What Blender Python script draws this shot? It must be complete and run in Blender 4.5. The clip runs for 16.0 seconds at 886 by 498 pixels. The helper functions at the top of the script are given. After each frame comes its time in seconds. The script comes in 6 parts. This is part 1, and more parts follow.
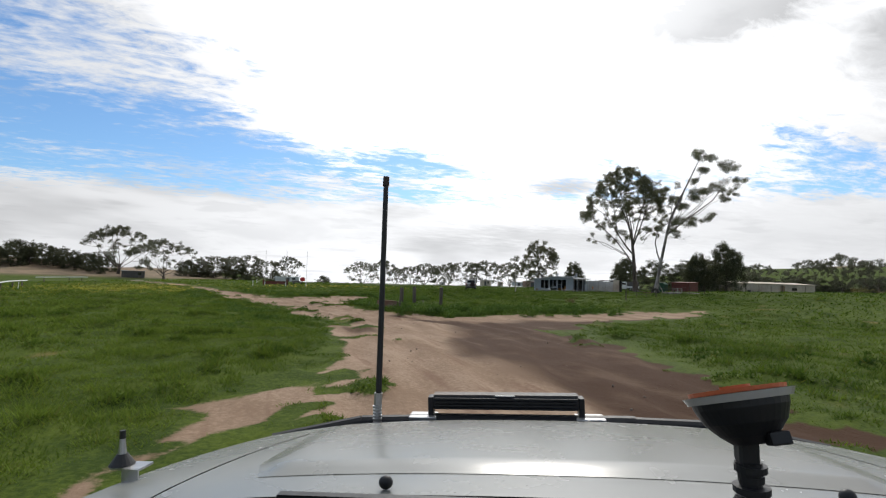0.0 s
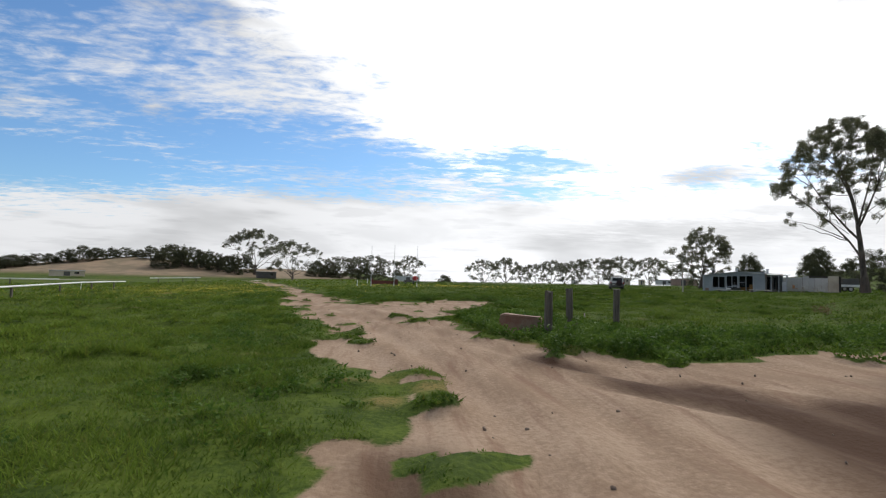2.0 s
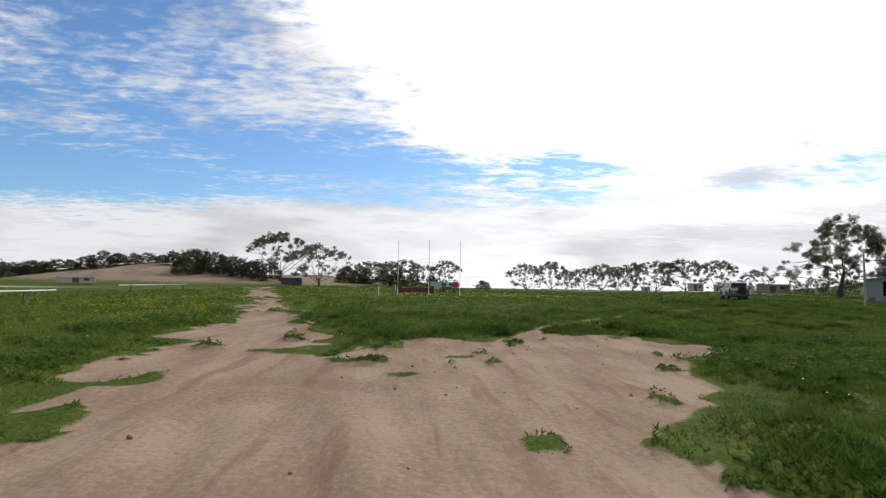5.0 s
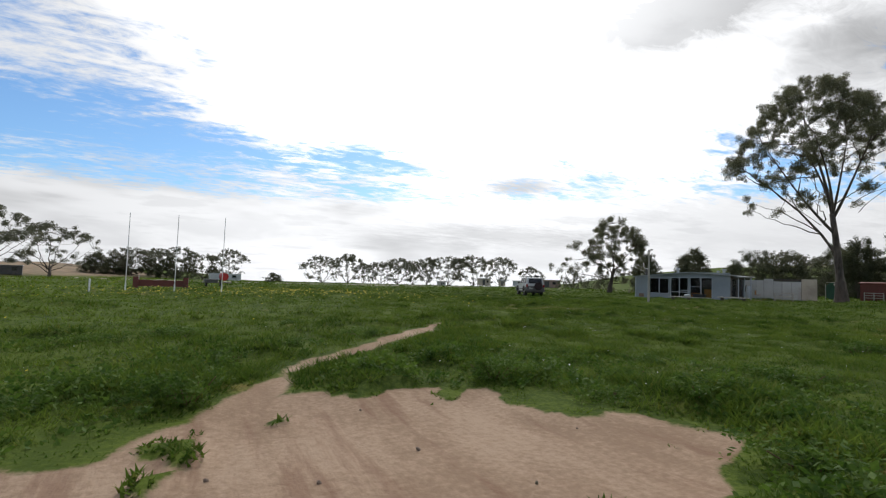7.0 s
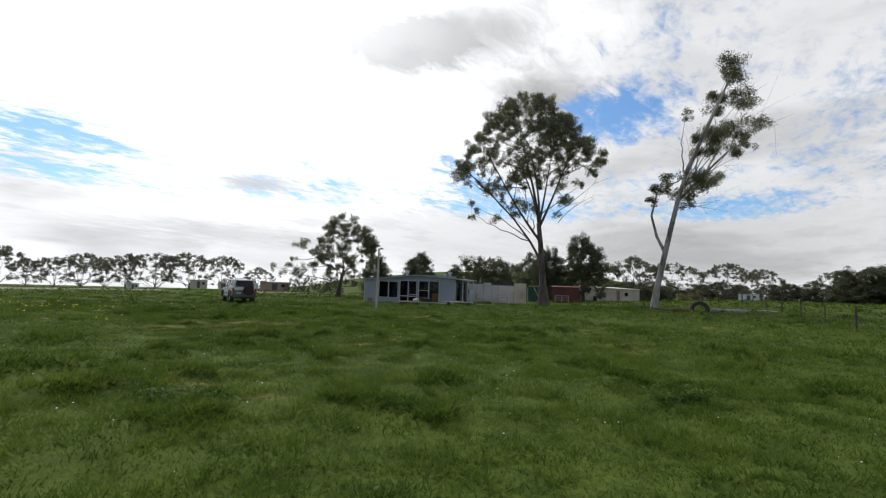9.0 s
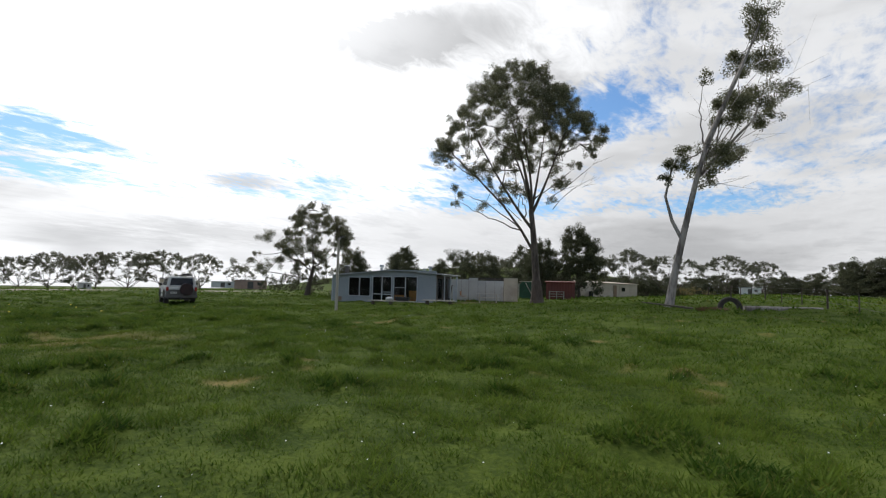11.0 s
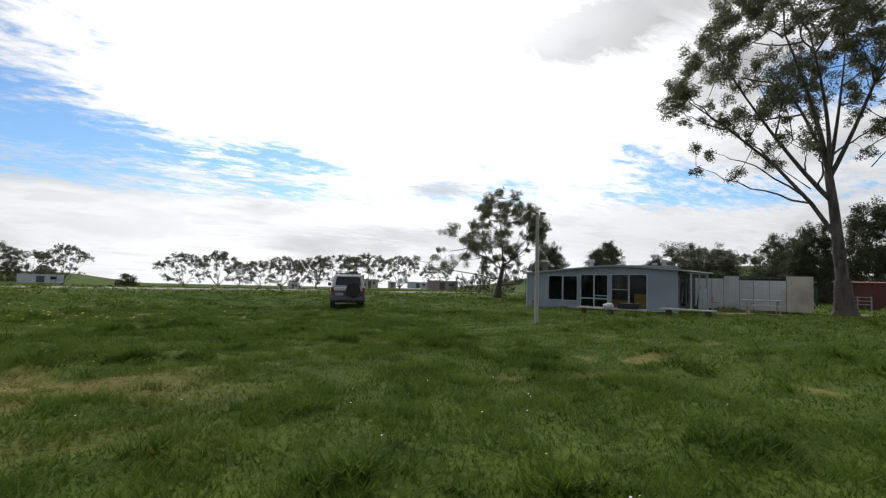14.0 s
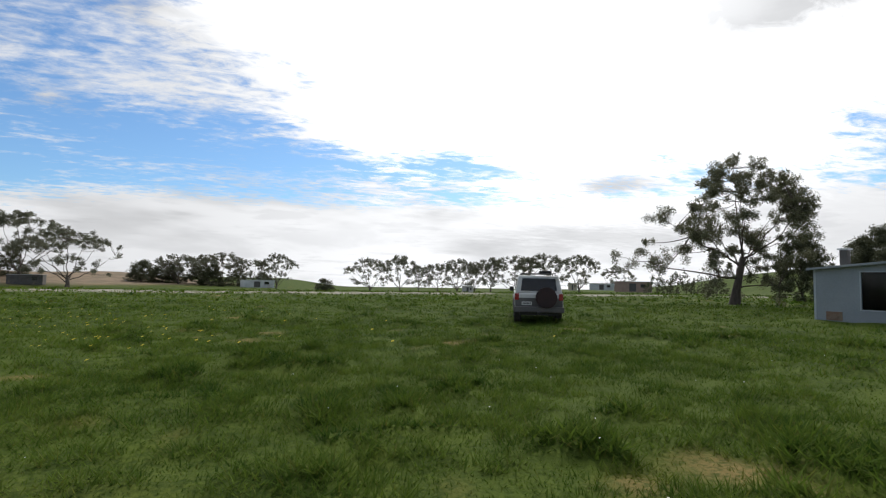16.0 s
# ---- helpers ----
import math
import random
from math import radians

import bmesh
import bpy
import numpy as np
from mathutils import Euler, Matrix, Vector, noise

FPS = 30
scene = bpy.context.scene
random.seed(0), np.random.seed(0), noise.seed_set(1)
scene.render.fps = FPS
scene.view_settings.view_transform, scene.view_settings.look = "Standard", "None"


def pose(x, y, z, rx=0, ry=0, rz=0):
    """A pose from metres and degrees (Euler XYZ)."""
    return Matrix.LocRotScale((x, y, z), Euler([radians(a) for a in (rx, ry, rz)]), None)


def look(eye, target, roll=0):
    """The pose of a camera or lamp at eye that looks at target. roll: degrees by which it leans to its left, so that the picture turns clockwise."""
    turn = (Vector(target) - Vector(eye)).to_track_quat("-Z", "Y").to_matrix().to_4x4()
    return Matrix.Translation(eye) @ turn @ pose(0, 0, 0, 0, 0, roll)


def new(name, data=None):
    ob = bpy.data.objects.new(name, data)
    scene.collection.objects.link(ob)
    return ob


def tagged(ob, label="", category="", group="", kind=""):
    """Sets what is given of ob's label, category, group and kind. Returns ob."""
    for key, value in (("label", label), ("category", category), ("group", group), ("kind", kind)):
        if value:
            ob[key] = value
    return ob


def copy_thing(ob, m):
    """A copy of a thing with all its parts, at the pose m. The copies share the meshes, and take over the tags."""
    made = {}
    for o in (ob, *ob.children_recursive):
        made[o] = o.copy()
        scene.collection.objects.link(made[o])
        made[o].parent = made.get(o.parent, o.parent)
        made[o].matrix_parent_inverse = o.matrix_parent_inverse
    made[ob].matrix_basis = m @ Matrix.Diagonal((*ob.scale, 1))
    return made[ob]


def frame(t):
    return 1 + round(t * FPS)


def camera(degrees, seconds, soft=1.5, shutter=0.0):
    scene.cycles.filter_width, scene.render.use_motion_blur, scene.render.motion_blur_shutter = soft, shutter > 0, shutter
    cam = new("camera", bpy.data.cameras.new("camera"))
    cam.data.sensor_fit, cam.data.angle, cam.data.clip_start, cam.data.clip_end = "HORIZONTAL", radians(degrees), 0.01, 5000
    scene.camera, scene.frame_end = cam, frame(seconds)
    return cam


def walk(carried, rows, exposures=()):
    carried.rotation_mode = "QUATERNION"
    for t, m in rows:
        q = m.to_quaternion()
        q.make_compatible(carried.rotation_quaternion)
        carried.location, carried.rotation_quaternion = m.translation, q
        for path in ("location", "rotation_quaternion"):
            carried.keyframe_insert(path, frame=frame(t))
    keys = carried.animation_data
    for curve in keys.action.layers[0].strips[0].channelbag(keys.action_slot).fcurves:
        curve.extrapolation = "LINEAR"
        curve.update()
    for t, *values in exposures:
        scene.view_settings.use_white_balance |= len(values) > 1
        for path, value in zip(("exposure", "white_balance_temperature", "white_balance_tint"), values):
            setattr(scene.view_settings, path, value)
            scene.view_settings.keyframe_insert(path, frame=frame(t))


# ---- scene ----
# camera and walk
cam = camera(83.3, 16.0, soft=1.2)
PATH = [
    (0, (-3.925, -30.789, 1.85), (-3.213, -28.923, 1.969), 1.8),
    (0.5, (-2.766, -27.649, 1.938), (-2.142, -25.752, 2.051), 1.7),
    (1, (-1.791, -24.035, 1.738), (-1.285, -22.103, 1.844), 1.8),
    (1.5, (-1.127, -20.833, 1.741), (-0.743, -18.873, 1.845), 1.4),
    (2, (-0.691, -17.415, 1.67), (-0.45, -15.432, 1.772), 1.3),
    (2.5, (-0.56, -14.224, 1.625), (-0.453, -12.229, 1.718), 1.5),
    (3, (-0.503, -10.724, 1.533), (-0.522, -8.728, 1.652), 1.5),
    (5.5, (-0.106, 2.265, 1.552), (0.114, 4.25, 1.674), 0.8),
    (6, (0.565, 4.58, 1.577), (0.984, 6.533, 1.68), 1.5),
    (6.5, (1.388, 6.65, 1.526), (2.011, 8.548, 1.627), 1.6),
    (7, (2.464, 8.283, 1.513), (3.334, 10.08, 1.63), 1.9),
    (7.5, (3.585, 9.844, 1.496), (4.685, 11.509, 1.628), 2.3),
    (8, (5.155, 11.29, 1.502), (6.484, 12.778, 1.649), 2.6),
    (8.5, (6.937, 12.511, 1.531), (8.442, 13.819, 1.686), 2.8),
    (9, (8.445, 13.388, 1.649), (10.086, 14.520, 1.811), 2.1),
    (11.5, (15.1, 16.901, 1.675), (16.765, 17.999, 1.825), 1.5),
    (12, (16.326, 17.933, 1.707), (17.939, 19.107, 1.846), 1.6),
    (12.5, (17.361, 18.916, 1.711), (18.908, 20.176, 1.848), 1.3),
    (13, (18.373, 20.102, 1.629), (19.812, 21.483, 1.774), 1.3),
    (13.5, (19.254, 21.452, 1.627), (20.568, 22.953, 1.767), 1.4),
    (14, (20.145, 22.869, 1.606), (21.288, 24.504, 1.74), 1.7),
    (14.5, (20.859, 24.42, 1.581), (21.837, 26.159, 1.71), 1.7),
    (15, (21.429, 26.275, 1.511), (22.226, 28.105, 1.633), 1.8),
    (15.5, (21.981, 28.189, 1.469), (22.631, 30.077, 1.592), 1.6),
    (16, (22.788, 30.222, 1.641), (23.315, 32.147, 1.765), 1.0),
]
walk(cam, [(t, look(eye, target, roll)) for t, eye, target, roll in PATH])

# ---- daylight: thin bright cloud round the sun, blue gaps away from it ----
SUN_AZ, SUN_EL = radians(30), radians(42)
SUN_DIR = Vector((math.sin(SUN_AZ) * math.cos(SUN_EL), math.cos(SUN_AZ) * math.cos(SUN_EL), math.sin(SUN_EL)))
scene.view_settings.exposure = 0.0


class Nodes:
    """A short way to write node trees."""

    def __init__(self, tree):
        self.tree = tree

    def add(self, kind, inputs=None):
        n = self.tree.nodes.new(kind)
        for k, v in (inputs or {}).items():
            self.put(n.inputs[k], v)
        return n

    def put(self, socket, v):
        if isinstance(v, bpy.types.NodeSocket):
            self.tree.links.new(v, socket)
        else:
            socket.default_value = v

    def math(self, op, a, b=0.0, c=0.0, clamp=False):
        n = self.tree.nodes.new("ShaderNodeMath")
        n.operation, n.use_clamp = op, clamp
        for s, v in zip(n.inputs, (a, b, c)):
            self.put(s, v)
        return n.outputs[0]

    def step(self, v, lo, hi, a=0.0, b=1.0):
        n = self.tree.nodes.new("ShaderNodeMapRange")
        n.interpolation_type = "SMOOTHSTEP"
        for s, x in zip(n.inputs, (v, lo, hi, a, b)):
            self.put(s, x)
        return n.outputs[0]

    def mix(self, f, a, b, kind="MIX"):
        n = self.tree.nodes.new("ShaderNodeMix")
        n.data_type, n.blend_type = "RGBA", kind
        self.put(n.inputs["Factor"], f)
        self.put(n.inputs[6], a if isinstance(a, bpy.types.NodeSocket) else (*a, 1))
        self.put(n.inputs[7], b if isinstance(b, bpy.types.NodeSocket) else (*b, 1))
        return n.outputs[2]

    def dot(self, a, b):
        n = self.add("ShaderNodeVectorMath")
        n.operation = "DOT_PRODUCT"
        self.put(n.inputs[0], a)
        self.put(n.inputs[1], b)
        return n.outputs["Value"]

    def scale(self, a, k):
        n = self.add("ShaderNodeVectorMath")
        n.operation = "SCALE"
        self.put(n.inputs[0], a)
        self.put(n.inputs[3], k)
        return n.outputs[0]

    def attribute(self, name):
        n = self.add("ShaderNodeAttribute")
        n.attribute_name = name
        return n.outputs["Fac"]

    def noise(self, vec, scale, detail=4.0, rough=0.55, distort=0.0):
        n = self.add("ShaderNodeTexNoise", {"Vector": vec, "Scale": scale, "Detail": detail, "Roughness": rough, "Distortion": distort})
        return n.outputs[0]


world = bpy.data.worlds.new("world")
scene.world = world
world.use_nodes = True
W = Nodes(world.node_tree)
bg = world.node_tree.nodes["Background"]
sky = W.add("ShaderNodeTexSky")
sky.sky_type, sky.sun_disc, sky.sun_elevation, sky.sun_rotation = "NISHITA", False, SUN_EL, SUN_AZ
sky.air_density, sky.dust_density, sky.ozone_density = 1.0, 0.6, 1.6
way = W.add("ShaderNodeTexCoord").outputs["Generated"]
sep = W.add("ShaderNodeSeparateXYZ", {0: way})
vx, vy, vz = sep.outputs
up = W.math("ADD", W.math("MAXIMUM", vz, 0.0), 0.10)
deck = W.add("ShaderNodeCombineXYZ", {0: W.math("DIVIDE", vx, up), 1: W.math("DIVIDE", vy, up), 2: 0.37}).outputs[0]
turn = W.add("ShaderNodeMapping", {0: deck, 1: (1.3, 0.4, 0), 2: (0, 0, radians(28)), 3: (0.62, 1.25, 1.0)}).outputs[0]
sunward = W.dot(way, tuple(SUN_DIR))
near_sun = W.step(sunward, 0.86, 0.99)
streak = W.noise(turn, 1.5, 8.0, 0.60, 0.35)
wisps = W.noise(turn, 7.5, 6.0, 0.66, 0.6)
flecks_ = W.noise(W.add("ShaderNodeMapping", {0: deck, 2: (0, 0, radians(-20)), 3: (1.0, 1.7, 1.0)}).outputs[0], 11.0, 4.0, 0.6, 0.3)


def patch(az, el, wide, tall, soft=0.5):
    """1 in the middle of an oval of sky, 0 outside it, with a frayed edge."""
    a, e = radians(az), radians(el)
    ahead = Vector((math.sin(a) * math.cos(e), math.cos(a) * math.cos(e), math.sin(e)))
    side = Vector((math.cos(a), -math.sin(a), 0))
    over = side.cross(ahead)
    u = W.math("DIVIDE", W.dot(way, tuple(side)), math.sin(radians(wide)))
    v = W.math("DIVIDE", W.dot(way, tuple(over)), math.sin(radians(tall)))
    r = W.math("SQRT", W.math("ADD", W.math("MULTIPLY", u, u), W.math("MULTIPLY", v, v)))
    r = W.math("ADD", r, W.math("MULTIPLY", W.math("SUBTRACT", wisps, 0.5), 1.1))
    return W.math("MULTIPLY", W.step(r, 1.0 + soft, 1.0 - soft), W.step(W.dot(way, tuple(ahead)), 0.0, 0.1))


def total(terms):
    out = None
    for p, k in terms:
        t = W.math("MULTIPLY", p, k)
        out = t if out is None else W.math("ADD", out, t)
    return out


veil_way = Vector((math.sin(SUN_AZ) * 0.643, math.cos(SUN_AZ) * 0.643, 0.766))
frayed = W.math("ADD", W.dot(way, tuple(veil_way)), W.math("ADD", W.math("MULTIPLY", W.math("SUBTRACT", streak, 0.5), 0.16), W.math("MULTIPLY", W.math("SUBTRACT", wisps, 0.5), 0.10)))
wide_sun = W.step(frayed, 0.69, 0.84)
shape = W.math("ADD", W.math("MULTIPLY", streak, 0.44), W.math("ADD", W.math("MULTIPLY", wisps, 0.30), W.math("MULTIPLY", flecks_, 0.26)))
bank = W.step(W.math("ADD", vz, W.math("MULTIPLY", W.math("SUBTRACT", streak, 0.5), 0.10)), 0.165, 0.105)
gaps = total([(patch(-7, 12.0, 17, 3.8, 0.8), 0.08), (patch(16.5, 12.6, 6.0, 2.5, 0.9), 0.19), (patch(75, 19.3, 6, 2.8, 0.8), 0.22), (patch(57.5, 11.6, 6, 1.8, 0.9), 0.15),
              (patch(66, 8.6, 8, 1.8, 0.9), 0.20), (patch(85, 8.6, 7, 1.6, 0.9), 0.25), (patch(56.5, 17.5, 3.4, 3.0, 0.9), 0.14), (patch(80, 13, 8, 1.4, 0.9), 0.08), (patch(94, 24, 12, 8, 0.9), 0.03), (patch(-12, 21.5, 13, 7, 0.9), -0.065), (patch(-38, 17, 13, 8, 0.9), 0.04), (patch(-37, 7.5, 13, 3.2, 0.9), 0.26)])
cover = W.math("ADD", shape, W.math("ADD", W.math("MULTIPLY", wide_sun, 0.24), W.math("ADD", W.math("MULTIPLY", bank, 0.30), W.math("MULTIPLY", W.step(vx, 0.55, 0.95), 0.17))))
cloud = W.step(W.math("SUBTRACT", cover, gaps), 0.42, 0.64)
lump = W.noise(W.add("ShaderNodeMapping", {0: deck, 3: (0.8, 1.0, 1.0)}).outputs[0], 2.2, 6.0, 0.55)
grey = W.step(lump, 0.50, 0.66)
band = W.add("ShaderNodeMapping", {0: way, 3: (3.0, 3.0, 13.0)}).outputs[0]
low_grey = W.math("MULTIPLY", W.step(vz, 0.17, 0.04), W.step(W.noise(band, 1.3, 5.0, 0.55, 0.4), 0.44, 0.66))
thick = W.math("MULTIPLY", W.step(W.noise(band, 0.75, 4.0, 0.5), 0.50, 0.64), W.math("SUBTRACT", 1.0, near_sun))
dull = W.math("MAXIMUM", W.math("MULTIPLY", grey, 0.30), W.math("MULTIPLY", low_grey, 0.40))
base = W.mix(dull, (0.84, 0.85, 0.87), (0.52, 0.53, 0.55))
low_sun = W.step(W.dot(way, (math.sin(SUN_AZ), math.cos(SUN_AZ), 0.0)), 0.70, 0.97)
glow = W.math("ADD", W.math("ADD", 0.97, W.math("MULTIPLY", low_sun, 0.26)), W.math("ADD", W.math("MULTIPLY", wide_sun, 0.62), W.math("MULTIPLY", near_sun, 1.6)))
heavy = total([(patch(47, 25.5, 7, 3.0, 0.9), 0.55), (patch(57, 28.5, 8, 3.2, 0.9), 0.58), (patch(65, 21, 5, 3.4, 0.9), 0.40), (patch(34.5, 10.6, 4.2, 0.9, 0.8), 0.46), (patch(31, 5.0, 12, 1.0, 0.9), 0.25), (patch(54, 5.5, 11, 3.2, 0.9), 0.14), (patch(86, 6.0, 13, 4.0, 0.9), 0.18)])
lit = W.scale(base, W.math("MULTIPLY", glow, W.math("MULTIPLY", W.math("SUBTRACT", 1.0, W.math("MULTIPLY", thick, 0.22)), W.math("SUBTRACT", 1.0, W.math("MINIMUM", heavy, 0.6)))))
blue = W.scale(W.mix(1.0, sky.outputs[0], (0.68, 0.93, 1.15), "MULTIPLY"), 0.108)
W.put(bg.inputs[0], W.mix(cloud, blue, lit))
bg.inputs[1].default_value = 1.0

sun = new("sun", bpy.data.lights.new("sun", "SUN"))
sun.data.energy, sun.data.angle, sun.data.color = 1.7, radians(9), (1.0, 0.95, 0.87)
sun.matrix_world = look(SUN_DIR * 60, (0, 0, 0))

# ---- materials ----
def surface(name, col, col2=None, scale=3.0, rough=0.8, metal=0.0, bump=0.15, fine=30.0, spec=0.35, stretch=(1, 1, 1), vary=0.0, grime=None):
    """Two scales of colour and relief on one principled surface."""
    m = bpy.data.materials.new(name)
    m.use_nodes = True
    T = Nodes(m.node_tree)
    p = m.node_tree.nodes["Principled BSDF"]
    at = T.add("ShaderNodeMapping", {0: T.add("ShaderNodeTexCoord").outputs["Object"], 3: stretch}).outputs[0]
    big, small = T.noise(at, scale, 5.0), T.noise(at, fine, 4.0, 0.6)
    col2 = col2 or tuple(c * 0.72 for c in col)
    c = T.mix(T.step(T.math("ADD", T.math("MULTIPLY", big, 0.65), T.math("MULTIPLY", small, 0.35)), 0.36, 0.64), col, col2)
    if grime:
        c = T.mix(T.math("MULTIPLY", T.step(T.noise(at, scale * 0.6, 6.0, 0.65), 0.52, 0.70), 0.7), c, grime)
    if vary:
        r = T.add("ShaderNodeObjectInfo").outputs["Random"]
        k = T.math("ADD", 1 - vary, T.math("MULTIPLY", r, 2 * vary))
        c = T.scale(c, k)
    T.put(p.inputs["Base Color"], c)
    T.put(p.inputs["Roughness"], T.math("ADD", rough - 0.08, T.math("MULTIPLY", small, 0.16), clamp=True))
    p.inputs["Metallic"].default_value = metal
    p.inputs["Specular IOR Level"].default_value = spec
    if bump:
        b = T.add("ShaderNodeBump", {"Strength": bump, "Distance": 0.02, "Height": T.math("ADD", small, T.math("MULTIPLY", big, 0.6))})
        T.put(p.inputs["Normal"], b.outputs[0])
    return m


def leafy(name, col, col2, through_light, scale=0.6, tone=False):
    """Leaves or blades: diffuse with some light let through."""
    m = bpy.data.materials.new(name)
    m.use_nodes = True
    T = Nodes(m.node_tree)
    p = m.node_tree.nodes["Principled BSDF"]
    at = T.add("ShaderNodeTexCoord").outputs["Object"]
    n = T.math("ADD", T.math("MULTIPLY", T.noise(at, scale, 4.0), 0.6), T.math("MULTIPLY", T.noise(at, scale * 14, 3.0), 0.4))
    f = T.step(n, 0.36, 0.64)
    if tone:
        f = T.attribute("tone")
    c = T.mix(f, col, col2)
    if tone:
        dry = T.attribute("dry")
        c = T.mix(dry, c, (0.16, 0.150, 0.035))
    T.put(p.inputs["Base Color"], c)
    p.inputs["Roughness"].default_value = 0.7
    p.inputs["Specular IOR Level"].default_value = 0.04 if tone else 0.2
    tr = T.add("ShaderNodeBsdfTranslucent", {0: c})
    mixed = T.add("ShaderNodeMixShader", {0: through_light, 1: p.outputs[0], 2: tr.outputs[0]})
    T.put(m.node_tree.nodes["Material Output"].inputs[0], mixed.outputs[0])
    return m


def clear_glass(name, tint=(0.85, 0.9, 0.9)):
    m = bpy.data.materials.new(name)
    m.use_nodes = True
    p = m.node_tree.nodes["Principled BSDF"]
    p.inputs["Base Color"].default_value = (*tint, 1)
    p.inputs["Roughness"].default_value = 0.03
    p.inputs["Transmission Weight"].default_value = 1.0
    p.inputs["IOR"].default_value = 1.22
    return m


GRASS = leafy("grass_blade", (0.030, 0.067, 0.009), (0.140, 0.198, 0.028), 0.40, tone=True)
GUM_LEAF = leafy("gum_leaf", (0.098, 0.102, 0.060), (0.176, 0.176, 0.106), 0.50)
DARK_LEAF = leafy("dark_leaf", (0.056, 0.063, 0.034), (0.112, 0.118, 0.066), 0.40)
# greyed: distance haze over the far trees is put into this leaf colour
FAR_LEAF = leafy("hazed_gum_leaf", (0.110, 0.116, 0.076), (0.170, 0.172, 0.120), 0.48)
WEED_LEAF = leafy("weed_leaf", (0.040, 0.086, 0.011), (0.108, 0.172, 0.026), 0.40, scale=2.0)
DRY_LEAF = leafy("dry_leaf", (0.10, 0.06, 0.035), (0.17, 0.11, 0.06), 0.2, scale=2.0)
PETAL = leafy("petal", (0.62, 0.46, 0.02), (0.75, 0.60, 0.05), 0.3)
GUM_BARK = surface("gum_bark", (0.125, 0.102, 0.082), (0.042, 0.034, 0.028), 2.6, 0.9, bump=0.6, fine=12, stretch=(1, 1, 0.22))
PALE_BARK = surface("pale_bark", (0.34, 0.31, 0.28), (0.105, 0.088, 0.078), 2.4, 0.85, bump=0.5, fine=11, stretch=(1, 1, 0.22))
DARK_BARK = surface("dark_bark", (0.10, 0.08, 0.065), (0.05, 0.04, 0.03), 1.5, 0.9, bump=0.3, fine=10, stretch=(1, 1, 0.3))
GREY_TIMBER = surface("grey_timber", (0.130, 0.112, 0.090), (0.058, 0.050, 0.038), 2.5, 0.9, bump=0.5, fine=22, stretch=(3, 3, 0.25))
PALE_TIMBER = surface("pale_timber", (0.42, 0.39, 0.33), (0.30, 0.27, 0.225), 2.0, 0.85, bump=0.3, fine=20, stretch=(3, 3, 0.2))
CONCRETE = surface("concrete", (0.20, 0.152, 0.118), (0.12, 0.088, 0.066), 2.0, 0.92, bump=0.4, fine=35, grime=(0.10, 0.10, 0.06))
RUSTY_BLOCK = surface("stained_block", (0.165, 0.082, 0.055), (0.215, 0.165, 0.115), 1.6, 0.92, bump=0.5, fine=24, grime=(0.075, 0.045, 0.035))
HUT_WALL = surface("hut_wall_paint", (0.245, 0.272, 0.286), (0.208, 0.232, 0.246), 0.8, 0.6, bump=0.06, fine=12, grime=(0.22, 0.23, 0.225))
HUT_SIDE = surface("hut_side_paint", (0.52, 0.54, 0.54), (0.42, 0.44, 0.44), 0.9, 0.65, bump=0.06, fine=14, grime=(0.28, 0.27, 0.25))
FRAME_PAINT = surface("frame_paint", (0.40, 0.43, 0.45), (0.33, 0.36, 0.38), 2.0, 0.5, bump=0.03)
ROOF_TIN = surface("roof_tin", (0.40, 0.43, 0.45), (0.30, 0.31, 0.31), 1.2, 0.5, 0.6, bump=0.08, grime=(0.20, 0.15, 0.11))
TIN = surface("tin_sheet", (0.46, 0.455, 0.43), (0.39, 0.385, 0.36), 0.7, 0.6, 0.25, bump=0.08, vary=0.12, grime=(0.27, 0.22, 0.17))
CREAM_TIN = surface("cream_sheet", (0.50, 0.44, 0.34), (0.42, 0.36, 0.28), 0.6, 0.7, bump=0.08, grime=(0.30, 0.25, 0.19))
RED_TIN = surface("red_sheet", (0.150, 0.044, 0.034), (0.105, 0.035, 0.028), 0.8, 0.7, bump=0.1, grime=(0.09, 0.05, 0.04))
GREEN_CLOTH = surface("green_cloth", (0.035, 0.085, 0.050), (0.025, 0.06, 0.038), 1.5, 0.85, bump=0.15)
DARK_ROOM = surface("dark_room", (0.060, 0.058, 0.055), (0.040, 0.038, 0.036), 1.0, 0.9, bump=0.05)
ORANGE_WOOD = surface("orange_wood", (0.38, 0.17, 0.045), (0.29, 0.12, 0.035), 3.0, 0.55, bump=0.1, stretch=(1, 1, 6))
WHITE_PAINT = surface("white_paint", (0.74, 0.75, 0.74), (0.66, 0.66, 0.64), 2.0, 0.45, bump=0.03, grime=(0.45, 0.43, 0.38))
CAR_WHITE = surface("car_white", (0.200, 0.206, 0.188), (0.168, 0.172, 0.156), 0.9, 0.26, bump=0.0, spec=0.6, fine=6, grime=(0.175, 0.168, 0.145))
CAR_DUSTY = surface("car_dusty_white", (0.50, 0.50, 0.48), (0.43, 0.42, 0.40), 1.2, 0.4, bump=0.0, spec=0.5, grime=(0.33, 0.27, 0.21))
CAR_GREY = surface("car_grey_trim", (0.10, 0.095, 0.09), (0.075, 0.07, 0.065), 1.5, 0.6, bump=0.05, grime=(0.17, 0.13, 0.10))
BLACK = surface("black_plastic", (0.018, 0.018, 0.019), (0.012, 0.012, 0.012), 4.0, 0.45, bump=0.06)
